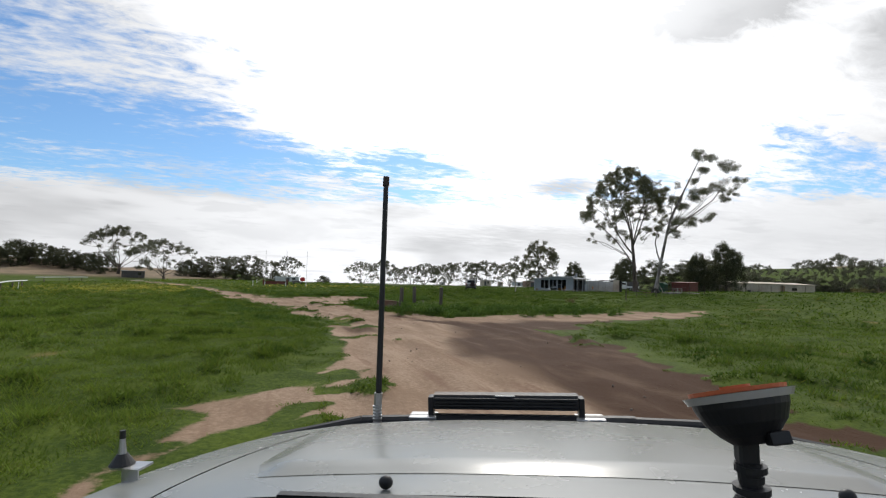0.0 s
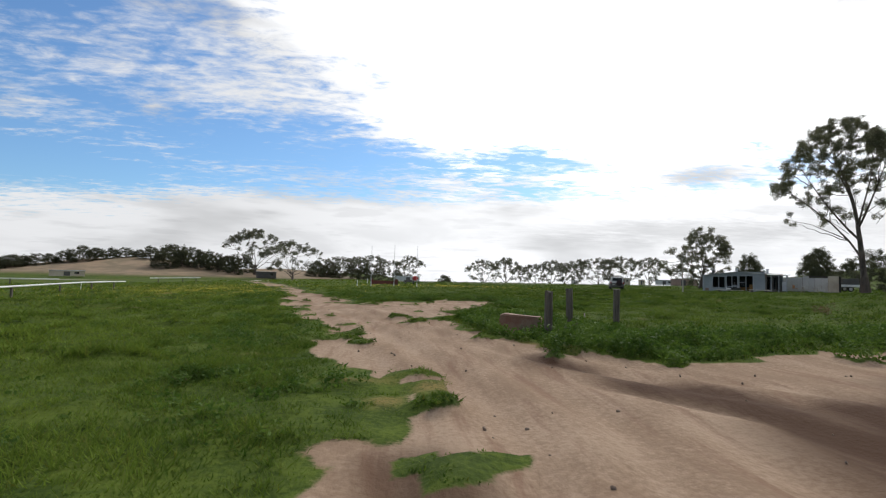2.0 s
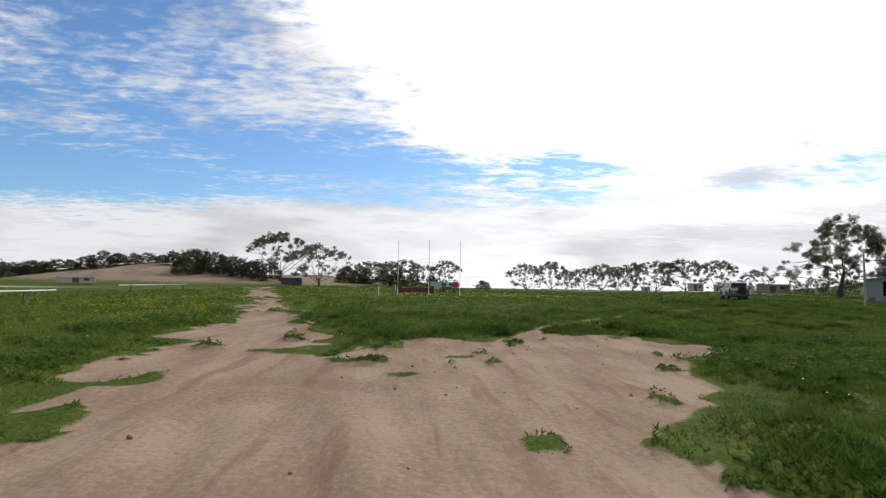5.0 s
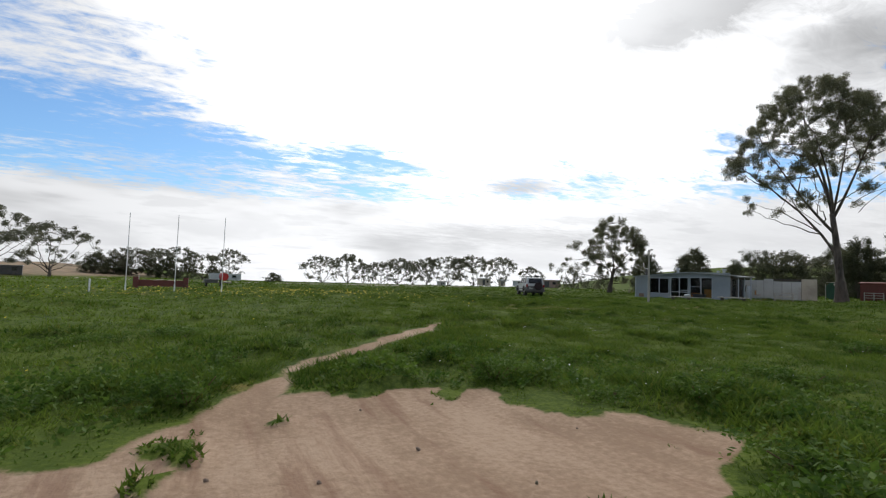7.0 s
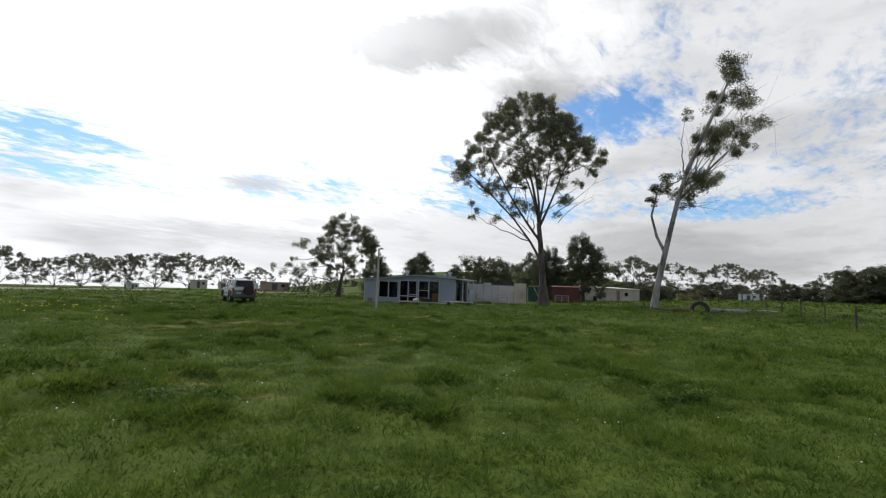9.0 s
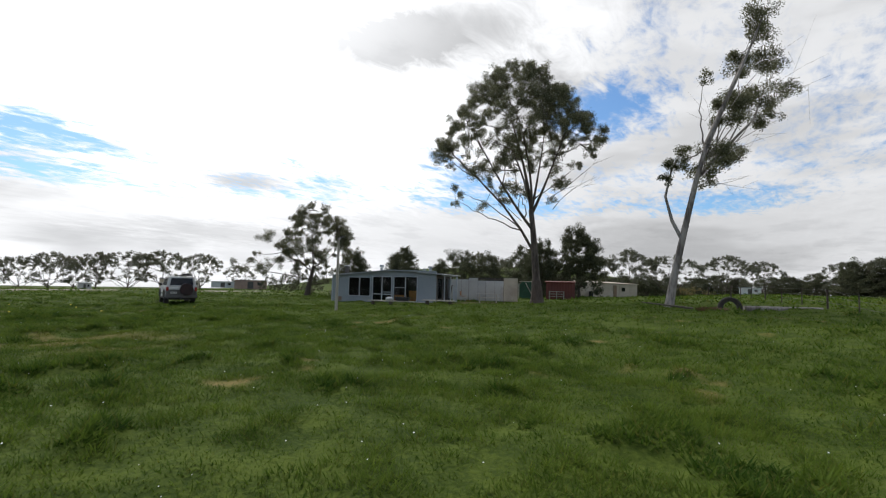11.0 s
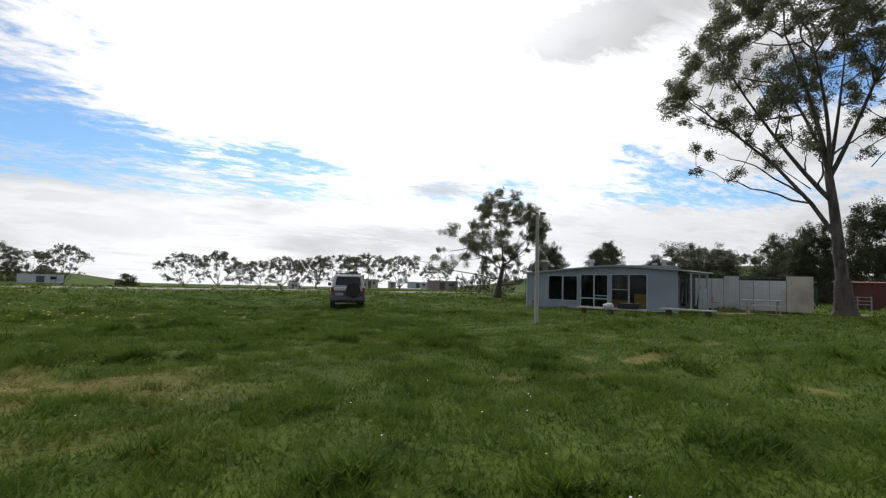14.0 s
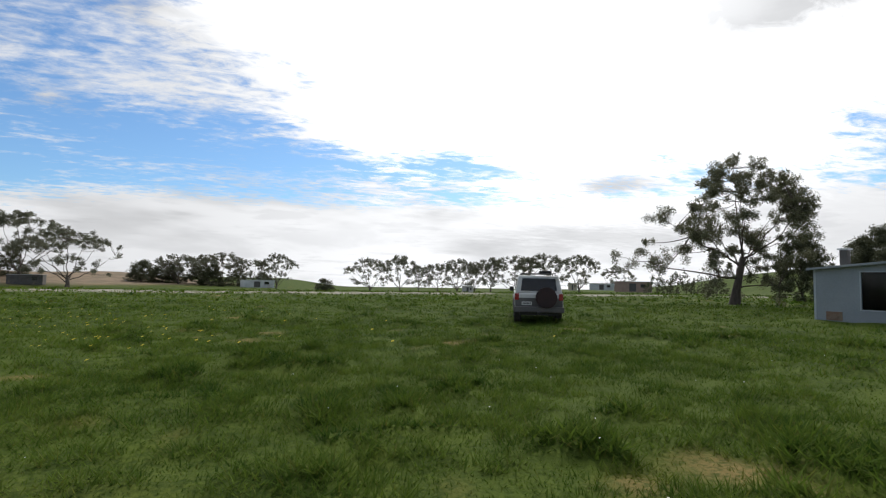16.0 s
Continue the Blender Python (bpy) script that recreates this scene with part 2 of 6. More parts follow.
RUBBER = surface("rubber", (0.022, 0.021, 0.020), (0.05, 0.042, 0.034), 5.0, 0.85, bump=0.15)
STEEL = surface("steel", (0.50, 0.50, 0.50), (0.36, 0.36, 0.36), 4.0, 0.35, 0.9, bump=0.03)
RED_PAINT = surface("red_paint", (0.50, 0.035, 0.030), (0.38, 0.03, 0.025), 2.0, 0.5, bump=0.03)
RED_LENS = surface("red_lens", (0.30, 0.012, 0.012), (0.24, 0.01, 0.01), 6.0, 0.2, bump=0.0, spec=0.6)
MAROON = surface("maroon_cover", (0.032, 0.013, 0.013), (0.020, 0.010, 0.010), 3.0, 0.6, bump=0.1)
ORANGE_RING = surface("orange_ring", (0.42, 0.10, 0.035), (0.34, 0.08, 0.03), 8.0, 0.4, bump=0.02)
CLEAR_RING = surface("clear_ring", (0.45, 0.43, 0.38), (0.38, 0.36, 0.32), 8.0, 0.25, bump=0.0, spec=0.6)
PLATE = surface("plate_white", (0.62, 0.62, 0.58), (0.56, 0.56, 0.52), 6.0, 0.4, bump=0.0)
GLASS = clear_glass("window_glass", (0.72, 0.77, 0.77))
CAR_GLASS = surface("tinted_glass", (0.012, 0.014, 0.016), (0.016, 0.018, 0.02), 2.0, 0.08, bump=0.0, spec=0.7)


# ---- mesh helpers ----
def mesh_of(name, bm, material, smooth=False):
    me = bpy.data.meshes.new(name)
    bmesh.ops.recalc_face_normals(bm, faces=bm.faces[:])
    bm.to_mesh(me)
    bm.free()
    me.materials.append(material)
    if smooth:
        me.polygons.foreach_set("use_smooth", [True] * len(me.polygons))
    return me


def part(name, bm, material, parent, label="", smooth=False):
    ob = new(name, mesh_of(name, bm, material, smooth))
    ob.parent = parent
    return tagged(ob, label) if label else ob


def thing(name, where, label, category, group="", turn=0.0):
    ob = new(name)
    ob.matrix_world = pose(*where, 0, 0, turn)
    return tagged(ob, label, category, group)


def single(name, bm, material, where, label, category, group="", turn=0.0, kind="", smooth=False):
    ob = new(name, mesh_of(name, bm, material, smooth))
    ob.matrix_world = pose(*where, 0, 0, turn)
    return tagged(ob, label, category, group, kind)


def add_box(bm, x0, x1, y0, y1, z0, z1, bevel=0.0, m=None):
    c = Matrix.Translation(((x0 + x1) / 2, (y0 + y1) / 2, (z0 + z1) / 2)) @ Matrix.Diagonal((x1 - x0, y1 - y0, z1 - z0, 1))
    made = bmesh.ops.create_cube(bm, size=1, matrix=(m @ c) if m else c)["verts"]
    if bevel:
        es = list({e for v in made for e in v.link_edges})
        bmesh.ops.bevel(bm, geom=es, offset=bevel, segments=2, affect="EDGES", profile=0.6)
    return bm


def box_bm(*a, **k):
    return add_box(bmesh.new(), *a, **k)


def add_rod(bm, a, b, r0, r1=None, n=10):
    a, b = Vector(a), Vector(b)
    d = b - a
    m = Matrix.Translation((a + b) / 2) @ d.to_track_quat("Z", "Y").to_matrix().to_4x4()
    bmesh.ops.create_cone(bm, cap_ends=True, segments=n, radius1=r0, radius2=r0 if r1 is None else r1, depth=d.length, matrix=m)
    return bm


def rod_bm(*a, **k):
    return add_rod(bmesh.new(), *a, **k)


def prism_bm(outline, axis, lo, hi, bevel=0.0):
    """An outline in the two other axes, drawn out from lo to hi along axis (0 x, 1 y)."""
    bm = bmesh.new()
    put = (lambda u, v, w: (w, u, v)) if axis == 0 else (lambda u, v, w: (u, w, v))
    a = [bm.verts.new(put(u, v, lo)) for u, v in outline]
    b = [bm.verts.new(put(u, v, hi)) for u, v in outline]
    bm.faces.new(a)
    bm.faces.new(b[::-1])
    for i in range(len(a)):
        bm.faces.new((a[i], a[i - 1], b[i - 1], b[i]))
    if bevel:
        bmesh.ops.bevel(bm, geom=bm.edges[:], offset=bevel, segments=2, affect="EDGES", profile=0.6)
    return bm


def sheet_bm(length, height, pitch=0.09, depth=0.018, thick=0.004):
    """A corrugated sheet, ribs upright, along x from 0."""
    bm = bmesh.new()
    n = max(4, int(length / pitch) * 4)
    rows = []
    for k in range(n + 1):
        x = length * k / n
        y = depth * 0.5 * math.sin(2 * math.pi * x / pitch)
        rows.append([bm.verts.new((x, y + s, z)) for s in (0, thick) for z in (0, height)])
    for p, q in zip(rows, rows[1:]):
        bm.faces.new((p[0], q[0], q[1], p[1]))
        bm.faces.new((p[2], p[3], q[3], q[2]))
        bm.faces.new((p[1], q[1], q[3], p[3]))
    return bm


LATTICE = {}


def value_noise(x, y, scale, seed):
    """Smooth random values from 0 to 1 over the plan."""
    if seed not in LATTICE:
        LATTICE[seed] = np.random.RandomState(seed).rand(256, 256)
    r = LATTICE[seed]
    u, v = x / scale, y / scale
    i, j = np.floor(u).astype(int), np.floor(v).astype(int)
    a, b = u - i, v - j
    a, b = a * a * (3 - 2 * a), b * b * (3 - 2 * b)
    i0, j0, i1, j1 = i % 256, j % 256, (i + 1) % 256, (j + 1) % 256
    return (r[i0, j0] * (1 - a) + r[i1, j0] * a) * (1 - b) + (r[i0, j1] * (1 - a) + r[i1, j1] * a) * b


def smooth_step(v, lo, hi):
    t = np.clip((v - lo) / (hi - lo), 0, 1)
    return t * t * (3 - 2 * t)

# ---- ground: one sheet to the horizon ----
def along(x, y, line):
    """Distance from a line of (x, y, width) less half its width there: below 0 inside."""
    best = np.full(np.shape(x), 1e9)
    for (x0, y0, w0), (x1, y1, w1) in zip(line, line[1:]):
        dx, dy = x1 - x0, y1 - y0
        t = np.clip(((x - x0) * dx + (y - y0) * dy) / (dx * dx + dy * dy), 0, 1)
        best = np.minimum(best, np.hypot(x - x0 - t * dx, y - y0 - t * dy) - 0.5 * (w0 + t * (w1 - w0)))
    return best


ROAD_IN = [(-9, -50, 6), (-3, -34, 6.5), (0.6, -24, 7.0), (2.6, -17, 8.5), (3.2, -12, 8.0), (1.2, -7, 5.2), (-0.6, 0, 4.6), (-2.2, 6, 4.6)]
ROAD_EAST = [(2.6, -17, 6), (7.5, -10.0, 5.4), (13, -8.9, 4.6), (20, -6.2, 4.0), (25, -4.2, 2.8)]
TRACK_NORTH = [(-2.2, 6, 4.6), (-4.0, 10.5, 3.8), (-5.4, 18, 2.6), (-12.8, 41, 2.4), (-20.5, 66, 2.4), (-26, 84, 2.4)]
CLEARING = [(-1.0, 2, 4.0), (1.6, 8.2, 5.0), (3.2, 10.8, 5.4), (5.2, 12.4, 4.0)]
JOIN = [(-3.2, 7.2, 3.8), (-0.8, 9.0, 3.0), (0.2, 11.6, 3.4), (2.6, 12.3, 3.8), (5.2, 12.9, 4.0)]
SIDE_TRACK = [(-6.4, -28.5, 0.5), (-4.6, -25.1, 0.5), (-3.9, -23.9, 0.55), (-2.6, -21.6, 0.8), (-1.2, -19.4, 1.4)]
FOOT_TRACK = [(2.8, 14.4, 0.5), (3.9, 16.6, 0.55), (5.4, 18.2, 0.6), (7.4, 20.4, 0.8), (9.8, 23.3, 0.35)]
FAR_ROAD = [(-140, 62, 3), (-60, 82, 3), (-20, 86, 3), (8, 88, 3), (42, 85, 3), (78, 74, 3), (150, 52, 3)]
YARD = [(45.2, 35.4, 1.2), (48.6, 34.6, 1.6), (49.6, 32.6, 1.4), (55, 31.5, 1.0)]


def open_ground(x, y):
    return np.minimum.reduce([along(x, y, r) for r in (ROAD_IN, ROAD_EAST, TRACK_NORTH, CLEARING, JOIN, SIDE_TRACK)])


def bare_depth(x, y):
    d = open_ground(x, y)
    d = d + (value_noise(x, y, 1.7, 3) - 0.5) * 1.3 + (value_noise(x, y, 0.55, 4) - 0.5) * 0.8
    tuft = value_noise(x, y, 1.1, 6) * 0.6 + value_noise(x, y, 0.42, 7) * 0.4
    d = d + 2.6 * smooth_step(tuft + 0.10 * smooth_step(d, -2.2, -0.2), 0.70, 0.80) * smooth_step(d, -2.6, -0.9)
    for line, k in ((FOOT_TRACK, 0.35), (YARD, 0.8)):
        d = np.minimum(d, along(x, y, line) + (value_noise(x, y, 0.6, 5) - 0.5) * k)
    return d


def mound(x, y, cx, cy, sx, sy, h):
    return h * np.exp(-((x - cx) / sx) ** 2 - ((y - cy) / sy) ** 2)


def clump_at(x, y):
    """Where the taller, darker weeds stand: thick beside the bare ground, thinner over the field."""
    d = bare_depth(x, y)
    edge = smooth_step(3.2 - d, 0, 3.0) * smooth_step(8 - np.hypot(x - 6, y - 8) / 3.2, 0, 4)
    west = smooth_step(-x - 3, 0, 6) * 0.25
    n = value_noise(x, y, 1.15, 31) * 0.65 + value_noise(x, y, 0.5, 32) * 0.35
    return smooth_step(n + 0.26 * edge + 0.3 * west, 0.64, 0.82)


def height(x, y):
    """Height of the ground over the plan."""
    x, y = np.asarray(x, float), np.asarray(y, float)
    rise = 0.022 * np.clip(x - 24, 0, None) * np.interp(y, [14, 22, 32, 41, 57, 90], [2.2, 1.9, 1.03, 0.9, 0.6, 0.2])
    top = np.interp(y, [18, 31, 120], [1.7, 0.75, 0.4])
    z = top * np.tanh(rise / top)
    z = z - np.minimum(0.03 * np.clip(-x - 12, 0, None), 0.8)
    z = z + np.interp(y, [-40, -22, -12], [0.22, 0.12, 0.0])
    az = np.degrees(np.arctan2(x - 15, y - 10))
    falls = smooth_step(az, -3, 5) * (1 - smooth_step(az, 39, 47))
    z = z - np.clip(0.02 * (y - 90), 0, 2.6) * (1 - falls) - falls * np.clip(0.029 * (y - 92), 0, 45)
    z = z + mound(x, y, -99, 198, 48, 30, 8.6) + mound(x, y, -56, 252, 38, 26, 7.8)
    z = z + mound(x, y, 430, 215, 95, 120, 24) + mound(x, y, 330, 300, 120, 60, 9) + mound(x, y, -330, 300, 140, 90, 12)
    near = smooth_step(120 - np.hypot(x - 15, y - 10), 0, 40)
    z = z + near * (0.16 * (value_noise(x, y, 6.5, 1) - 0.5) + 0.05 * (value_noise(x, y, 1.6, 2) - 0.5))
    green = smooth_step(bare_depth(x, y), 0.1, 0.9) * near
    z = z + green * (0.08 * (value_noise(x, y, 0.95, 9) - 0.5) + 0.09 * (value_noise(x, y, 0.55, 10) - 0.5) + 0.11 * clump_at(x, y))
    d = along(x, y, ROAD_IN)
    rut = (0.045 * np.sin(d * 5.2 + 2.0 * value_noise(x, y, 5.0, 8)) + 0.05 * (value_noise(x, y, 0.9, 17) - 0.5)) * smooth_step(-d, 0.0, 0.7)
    return z + rut * near - 0.05 * smooth_step(-bare_depth(x, y), 0.0, 0.8)


def ground_at(x, y):
    return float(height(np.array([x]), np.array([y]))[0])


def spread(lo, hi, step, far, growth=1.22):
    """Even steps between lo and hi, then ever longer ones to far on both sides."""
    mid = list(np.arange(lo, hi + step / 2, step))
    for sign, end in ((-1, -far), (1, far)):
        s, v = step, (mid[0] if sign < 0 else mid[-1])
        out = []
        while abs(v) < far:
            s *= growth
            v += sign * s
            out.append(v)
        mid = out[::-1] + mid if sign < 0 else mid + out
    return np.array(mid)


def build_ground():
    xs, ys = spread(-24, 52, 0.22, 2600), spread(-36, 52, 0.22, 2600)
    gx, gy = np.meshgrid(xs, ys, indexing="ij")
    gz = height(gx.ravel(), gy.ravel())
    n, k = len(xs), len(ys)
    co = np.stack([gx.ravel(), gy.ravel(), gz], 1)
    idx = np.arange(n * k).reshape(n, k)
    quads = np.stack([idx[:-1, :-1], idx[1:, :-1], idx[1:, 1:], idx[:-1, 1:]], -1).reshape(-1, 4)
    me = bpy.data.meshes.new("ground")
    me.vertices.add(len(co))
    me.vertices.foreach_set("co", co.ravel())
    me.loops.add(quads.size)
    me.loops.foreach_set("vertex_index", quads.ravel().astype(np.int32))
    me.polygons.add(len(quads))
    me.polygons.foreach_set("loop_start", np.arange(0, quads.size, 4, dtype=np.int32))
    me.polygons.foreach_set("use_smooth", np.ones(len(quads), bool))
    x, y = co[:, 0], co[:, 1]
    bare = smooth_step(-bare_depth(x, y), -0.12, 0.3)
    hill = np.clip(mound(x, y, -99, 198, 54, 36, 2.2) + mound(x, y, -56, 252, 44, 30, 2.2), 0, 1)
    hill = np.maximum(hill, np.clip(mound(x, y, 470, 235, 55, 60, 1.4) - 0.3, 0, 1))
    far_road = smooth_step(1.7 - along(x, y, FAR_ROAD), 0.4, 1.6)
    wet = smooth_step(-along(x, y, [(2.6, -36, 7.0), (3.8, -27, 7.4), (5.0, -19.5, 7.4), (6.2, -13.6, 6.6), (8.6, -12.0, 4.4), (14, -10.8, 2.6), (22, -8.5, 1.0)]) + (value_noise(x, y, 2.2, 12) - 0.5) * 1.6, -0.45, 0.6)
    wet = np.maximum(wet, smooth_step(-along(x, y, [(2.6, -7.4, 0.5), (3.6, -10, 1.5), (5.4, -12.6, 3.4)]) + (value_noise(x, y, 0.9, 14) - 0.5) * 1.0, -0.3, 0.4))
    wet = np.maximum(wet, 0.8 * smooth_step(0.7 - np.hypot((x + 0.3) / 0.9, (y + 13.5) / 2.0) + 0.4 * value_noise(x, y, 1.0, 13), 0.1, 0.6))
    dry = np.maximum(np.maximum(smooth_step(value_noise(x, y, 2.6, 21) * 0.5 + value_noise(x, y, 0.6, 22) * 0.5, 0.79, 0.92),
                                mound(x, y, 19.3, 31.4, 2.4, 2.4, 0.9) * smooth_step(value_noise(x, y, 0.8, 23), 0.42, 0.75)), 0)
    for name, values in (("bare", bare), ("hill", hill), ("gravel", far_road), ("wet", wet), ("dry", dry)):
        me.attributes.new(name, "FLOAT", "POINT").data.foreach_set("value", values.astype(np.float32))
    me.update()
    ob = new("ground", me)
    m = bpy.data.materials.new("paddock_soil")
    m.use_nodes = True
    T = Nodes(m.node_tree)
    p = m.node_tree.nodes["Principled BSDF"]
    at = T.add("ShaderNodeTexCoord").outputs["Object"]
    flat = T.add("ShaderNodeMapping", {0: at, 2: (0, 0, radians(20)), 3: (1.0, 0.35, 1)}).outputs[0]
    broad, mid, fine = T.noise(at, 0.12, 4.0), T.noise(at, 1.1, 5.0, 0.6), T.noise(at, 14.0, 4.0, 0.65)
    grain = T.noise(at, 55.0, 3.0, 0.7)
    turf = T.mix(T.step(T.math("ADD", T.math("MULTIPLY", mid, 0.5), T.math("MULTIPLY", fine, 0.5)), 0.38, 0.62), (0.030, 0.050, 0.008), (0.076, 0.104, 0.016))
    turf = T.mix(T.step(broad, 0.45, 0.62, 0.0, 0.45), turf, (0.078, 0.106, 0.020))
    turf = T.mix(T.math("MULTIPLY", T.attribute("dry"), T.step(fine, 0.36, 0.56, 0.2, 0.9)), turf, (0.19, 0.138, 0.052))
    sand = T.mix(T.step(T.math("ADD", T.math("MULTIPLY", T.noise(flat, 0.9, 6.0, 0.62), 0.6), T.math("MULTIPLY", fine, 0.4)), 0.38, 0.60), (0.318, 0.232, 0.164), (0.214, 0.146, 0.098))
    sand = T.mix(T.step(grain, 0.60, 0.72, 0.0, 0.5), sand, (0.16, 0.10, 0.075))
    streaks = T.noise(T.add("ShaderNodeMapping", {0: at, 2: (0, 0, radians(-12)), 3: (2.6, 0.28, 1)}).outputs[0], 1.0, 6.0, 0.65)
    sand = T.mix(T.step(streaks, 0.52, 0.66, 0.0, 0.6), sand, (0.168, 0.098, 0.066))
    sand = T.mix(T.math("MULTIPLY", T.attribute("wet"), T.step(T.noise(flat, 1.4, 5.0), 0.30, 0.52, 0.80, 1.0)), sand, (0.058, 0.031, 0.018))
    c = T.mix(T.step(T.math("ADD", T.attribute("bare"), T.math("MULTIPLY", T.math("SUBTRACT", fine, 0.5), 0.6)), 0.30, 0.62), turf, sand)
    c = T.mix(T.math("MULTIPLY", T.attribute("gravel"), T.step(mid, 0.3, 0.5, 0.55, 0.95)), c, (0.36, 0.32, 0.27))
    rough_hill = T.mix(T.step(T.noise(at, 0.16, 6.0, 0.65), 0.40, 0.60), (0.25, 0.185, 0.125), (0.175, 0.14, 0.095))
    c = T.mix(T.step(T.attribute("hill"), 0.30, 0.75), c, rough_hill)
    T.put(p.inputs["Base Color"], c)
    T.put(p.inputs["Roughness"], T.math("SUBTRACT", 0.95, T.math("MULTIPLY", T.attribute("wet"), 0.10)))
    p.inputs["Specular IOR Level"].default_value = 0.06
    relief = T.math("ADD", T.math("MULTIPLY", T.noise(flat, 3.5, 6.0, 0.65), 1.0), T.math("MULTIPLY", fine, 0.5))
    b = T.add("ShaderNodeBump", {"Strength": 0.55, "Distance": 0.06, "Height": relief})
    T.put(p.inputs["Normal"], b.outputs[0])
    me.materials.append(m)
    return tagged(ob, "green winter paddock with bare sandy wheel tracks", "ground", kind="structure")


ground = build_ground()


# ---- grass ----
HUT = (42.85, 45.9)
HUT_ALONG, HUT_IN = (0.176, -0.984), (0.984, 0.176)
DRIVEN = [(-4, -31, 0), (-1.5, -23, 0), (-0.5, -14, 0), (-0.4, -6, 0), (0, 3, 0), (2.4, 9, 0), (8.5, 14, 0), (16, 18, 0), (20.5, 24, 0), (23, 31, 0), (25, 38, 0)]


def in_hut(x, y):
    u = (x - HUT[0]) * HUT_ALONG[0] + (y - HUT[1]) * HUT_ALONG[1]
    v = (x - HUT[0]) * HUT_IN[0] + (y - HUT[1]) * HUT_IN[1]
    return (u > -0.3) & (u < 10.6) & (v > -1.25) & (v < 3.6)


def blades(name, count_per_m2, lo, hi, width, tall, seed, label, area):
    """Blades scattered over the strip between two distances from the driven line."""
    rng = np.random.RandomState(seed)
    x0, x1, y0, y1 = area
    n = int((x1 - x0) * (y1 - y0) * count_per_m2)
    x, y = rng.uniform(x0, x1, n), rng.uniform(y0, y1, n)
    d = along(x, y, DRIVEN)
    keep = (d >= lo) & (d < hi)
    x, y = x[keep], y[keep]
    bare = bare_depth(x, y)
    thick = value_noise(x, y, 0.35, 41)
    keep = (bare + 0.25 * (thick - 0.5) > -0.05 + 0.3 * rng.rand(len(x))) & ~in_hut(x, y) & (along(x, y, FAR_ROAD) > 0.4)
    dry = np.maximum(smooth_step(value_noise(x, y, 2.6, 21) * 0.5 + value_noise(x, y, 0.6, 22) * 0.5, 0.79, 0.92), mound(x, y, 19.3, 31.4, 2.4, 2.4, 0.9) * smooth_step(value_noise(x, y, 0.8, 23), 0.42, 0.75))
    keep &= rng.rand(len(x)) > 0.55 * dry
    x, y, dry = x[keep], y[keep], dry[keep]
    clump = clump_at(x, y)
    n = len(x)
    z = height(x, y) - 0.02
    lush = value_noise(x, y, 2.6, 51) * 0.45 + value_noise(x, y, 0.38, 52) * 0.55
    tuft = smooth_step(value_noise(x, y, 0.52, 53) * 0.6 + value_noise(x, y, 0.24, 54) * 0.4, 0.42, 0.72)
    h = tall * (0.28 + 0.70 * lush + 0.75 * tuft + 0.55 * clump) * rng.uniform(0.5, 1.3, n) * (1 - 0.5 * dry) * (0.38 + 0.62 * smooth_step(open_ground(x, y), -0.2, 1.2))
    a, lean = rng.uniform(0, 2 * np.pi, n), rng.uniform(0.5, 1.5, n) * h
    w = width * rng.uniform(0.6, 1.4, n) * (1 + 0.8 * clump)
    sx, sy = np.cos(a) * w / 2, np.sin(a) * w / 2
    b = a + np.pi / 2 + rng.uniform(-0.9, 0.9, n)
    co = np.empty((n, 3, 3))
    co[:, 0] = np.stack([x - sx, y - sy, z], 1)
    co[:, 1] = np.stack([x + sx, y + sy, z], 1)
    co[:, 2] = np.stack([x + np.cos(b) * lean, y + np.sin(b) * lean, z + h * np.sqrt(np.clip(1 - 0.3 * (lean / h) ** 2, 0.25, 1))], 1)
    me = bpy.data.meshes.new(name)
    me.vertices.add(3 * n)
    me.vertices.foreach_set("co", co.ravel())
    me.loops.add(3 * n)
    me.loops.foreach_set("vertex_index", np.arange(3 * n, dtype=np.int32))
    me.polygons.add(n)
    me.polygons.foreach_set("loop_start", np.arange(0, 3 * n, 3, dtype=np.int32))
    west = 0.26 * smooth_step(-x - 1.0, 0, 5) - 0.10 * smooth_step(x - 16, 0, 14)
    tone = np.clip(0.24 * value_noise(x, y, 4.2, 61) + 0.26 * value_noise(x, y, 0.7, 62) + 0.48 * value_noise(x, y, 0.24, 63) - 0.10 * clump + 0.16 * (tuft - 0.5) + west + rng.uniform(-0.24, 0.24, n), 0, 1)
    me.attributes.new("tone", "FLOAT", "POINT").data.foreach_set("value", np.repeat(tone, 3).astype(np.float32))
    me.attributes.new("dry", "FLOAT", "POINT").data.foreach_set("value", np.repeat(np.clip(0.7 * dry + 0.5 * (rng.rand(n) > 0.93), 0, 1), 3).astype(np.float32))
    me.update()
    me.materials.append(GRASS)
    return tagged(new(name, me), label, "grass", kind="stuff")


blades("grass", 950, -1, 6.0, 0.017, 0.110, 1, "short lush green paddock grass in tufts", (-12, 34, -38, 46))
blades("grass", 340, 6.0, 13.0, 0.024, 0.118, 2, "lush green paddock grass beside the wheel tracks", (-20, 42, -44, 54))
blades("grass", 96, 13.0, 28.0, 0.038, 0.125, 3, "green paddock grass with darker weedy tufts", (-36, 58, -60, 70))
blades("grass", 9, 28.0, 70.0, 0.13, 0.16, 4, "distant rough green pasture grass", (-80, 100, -60, 110))

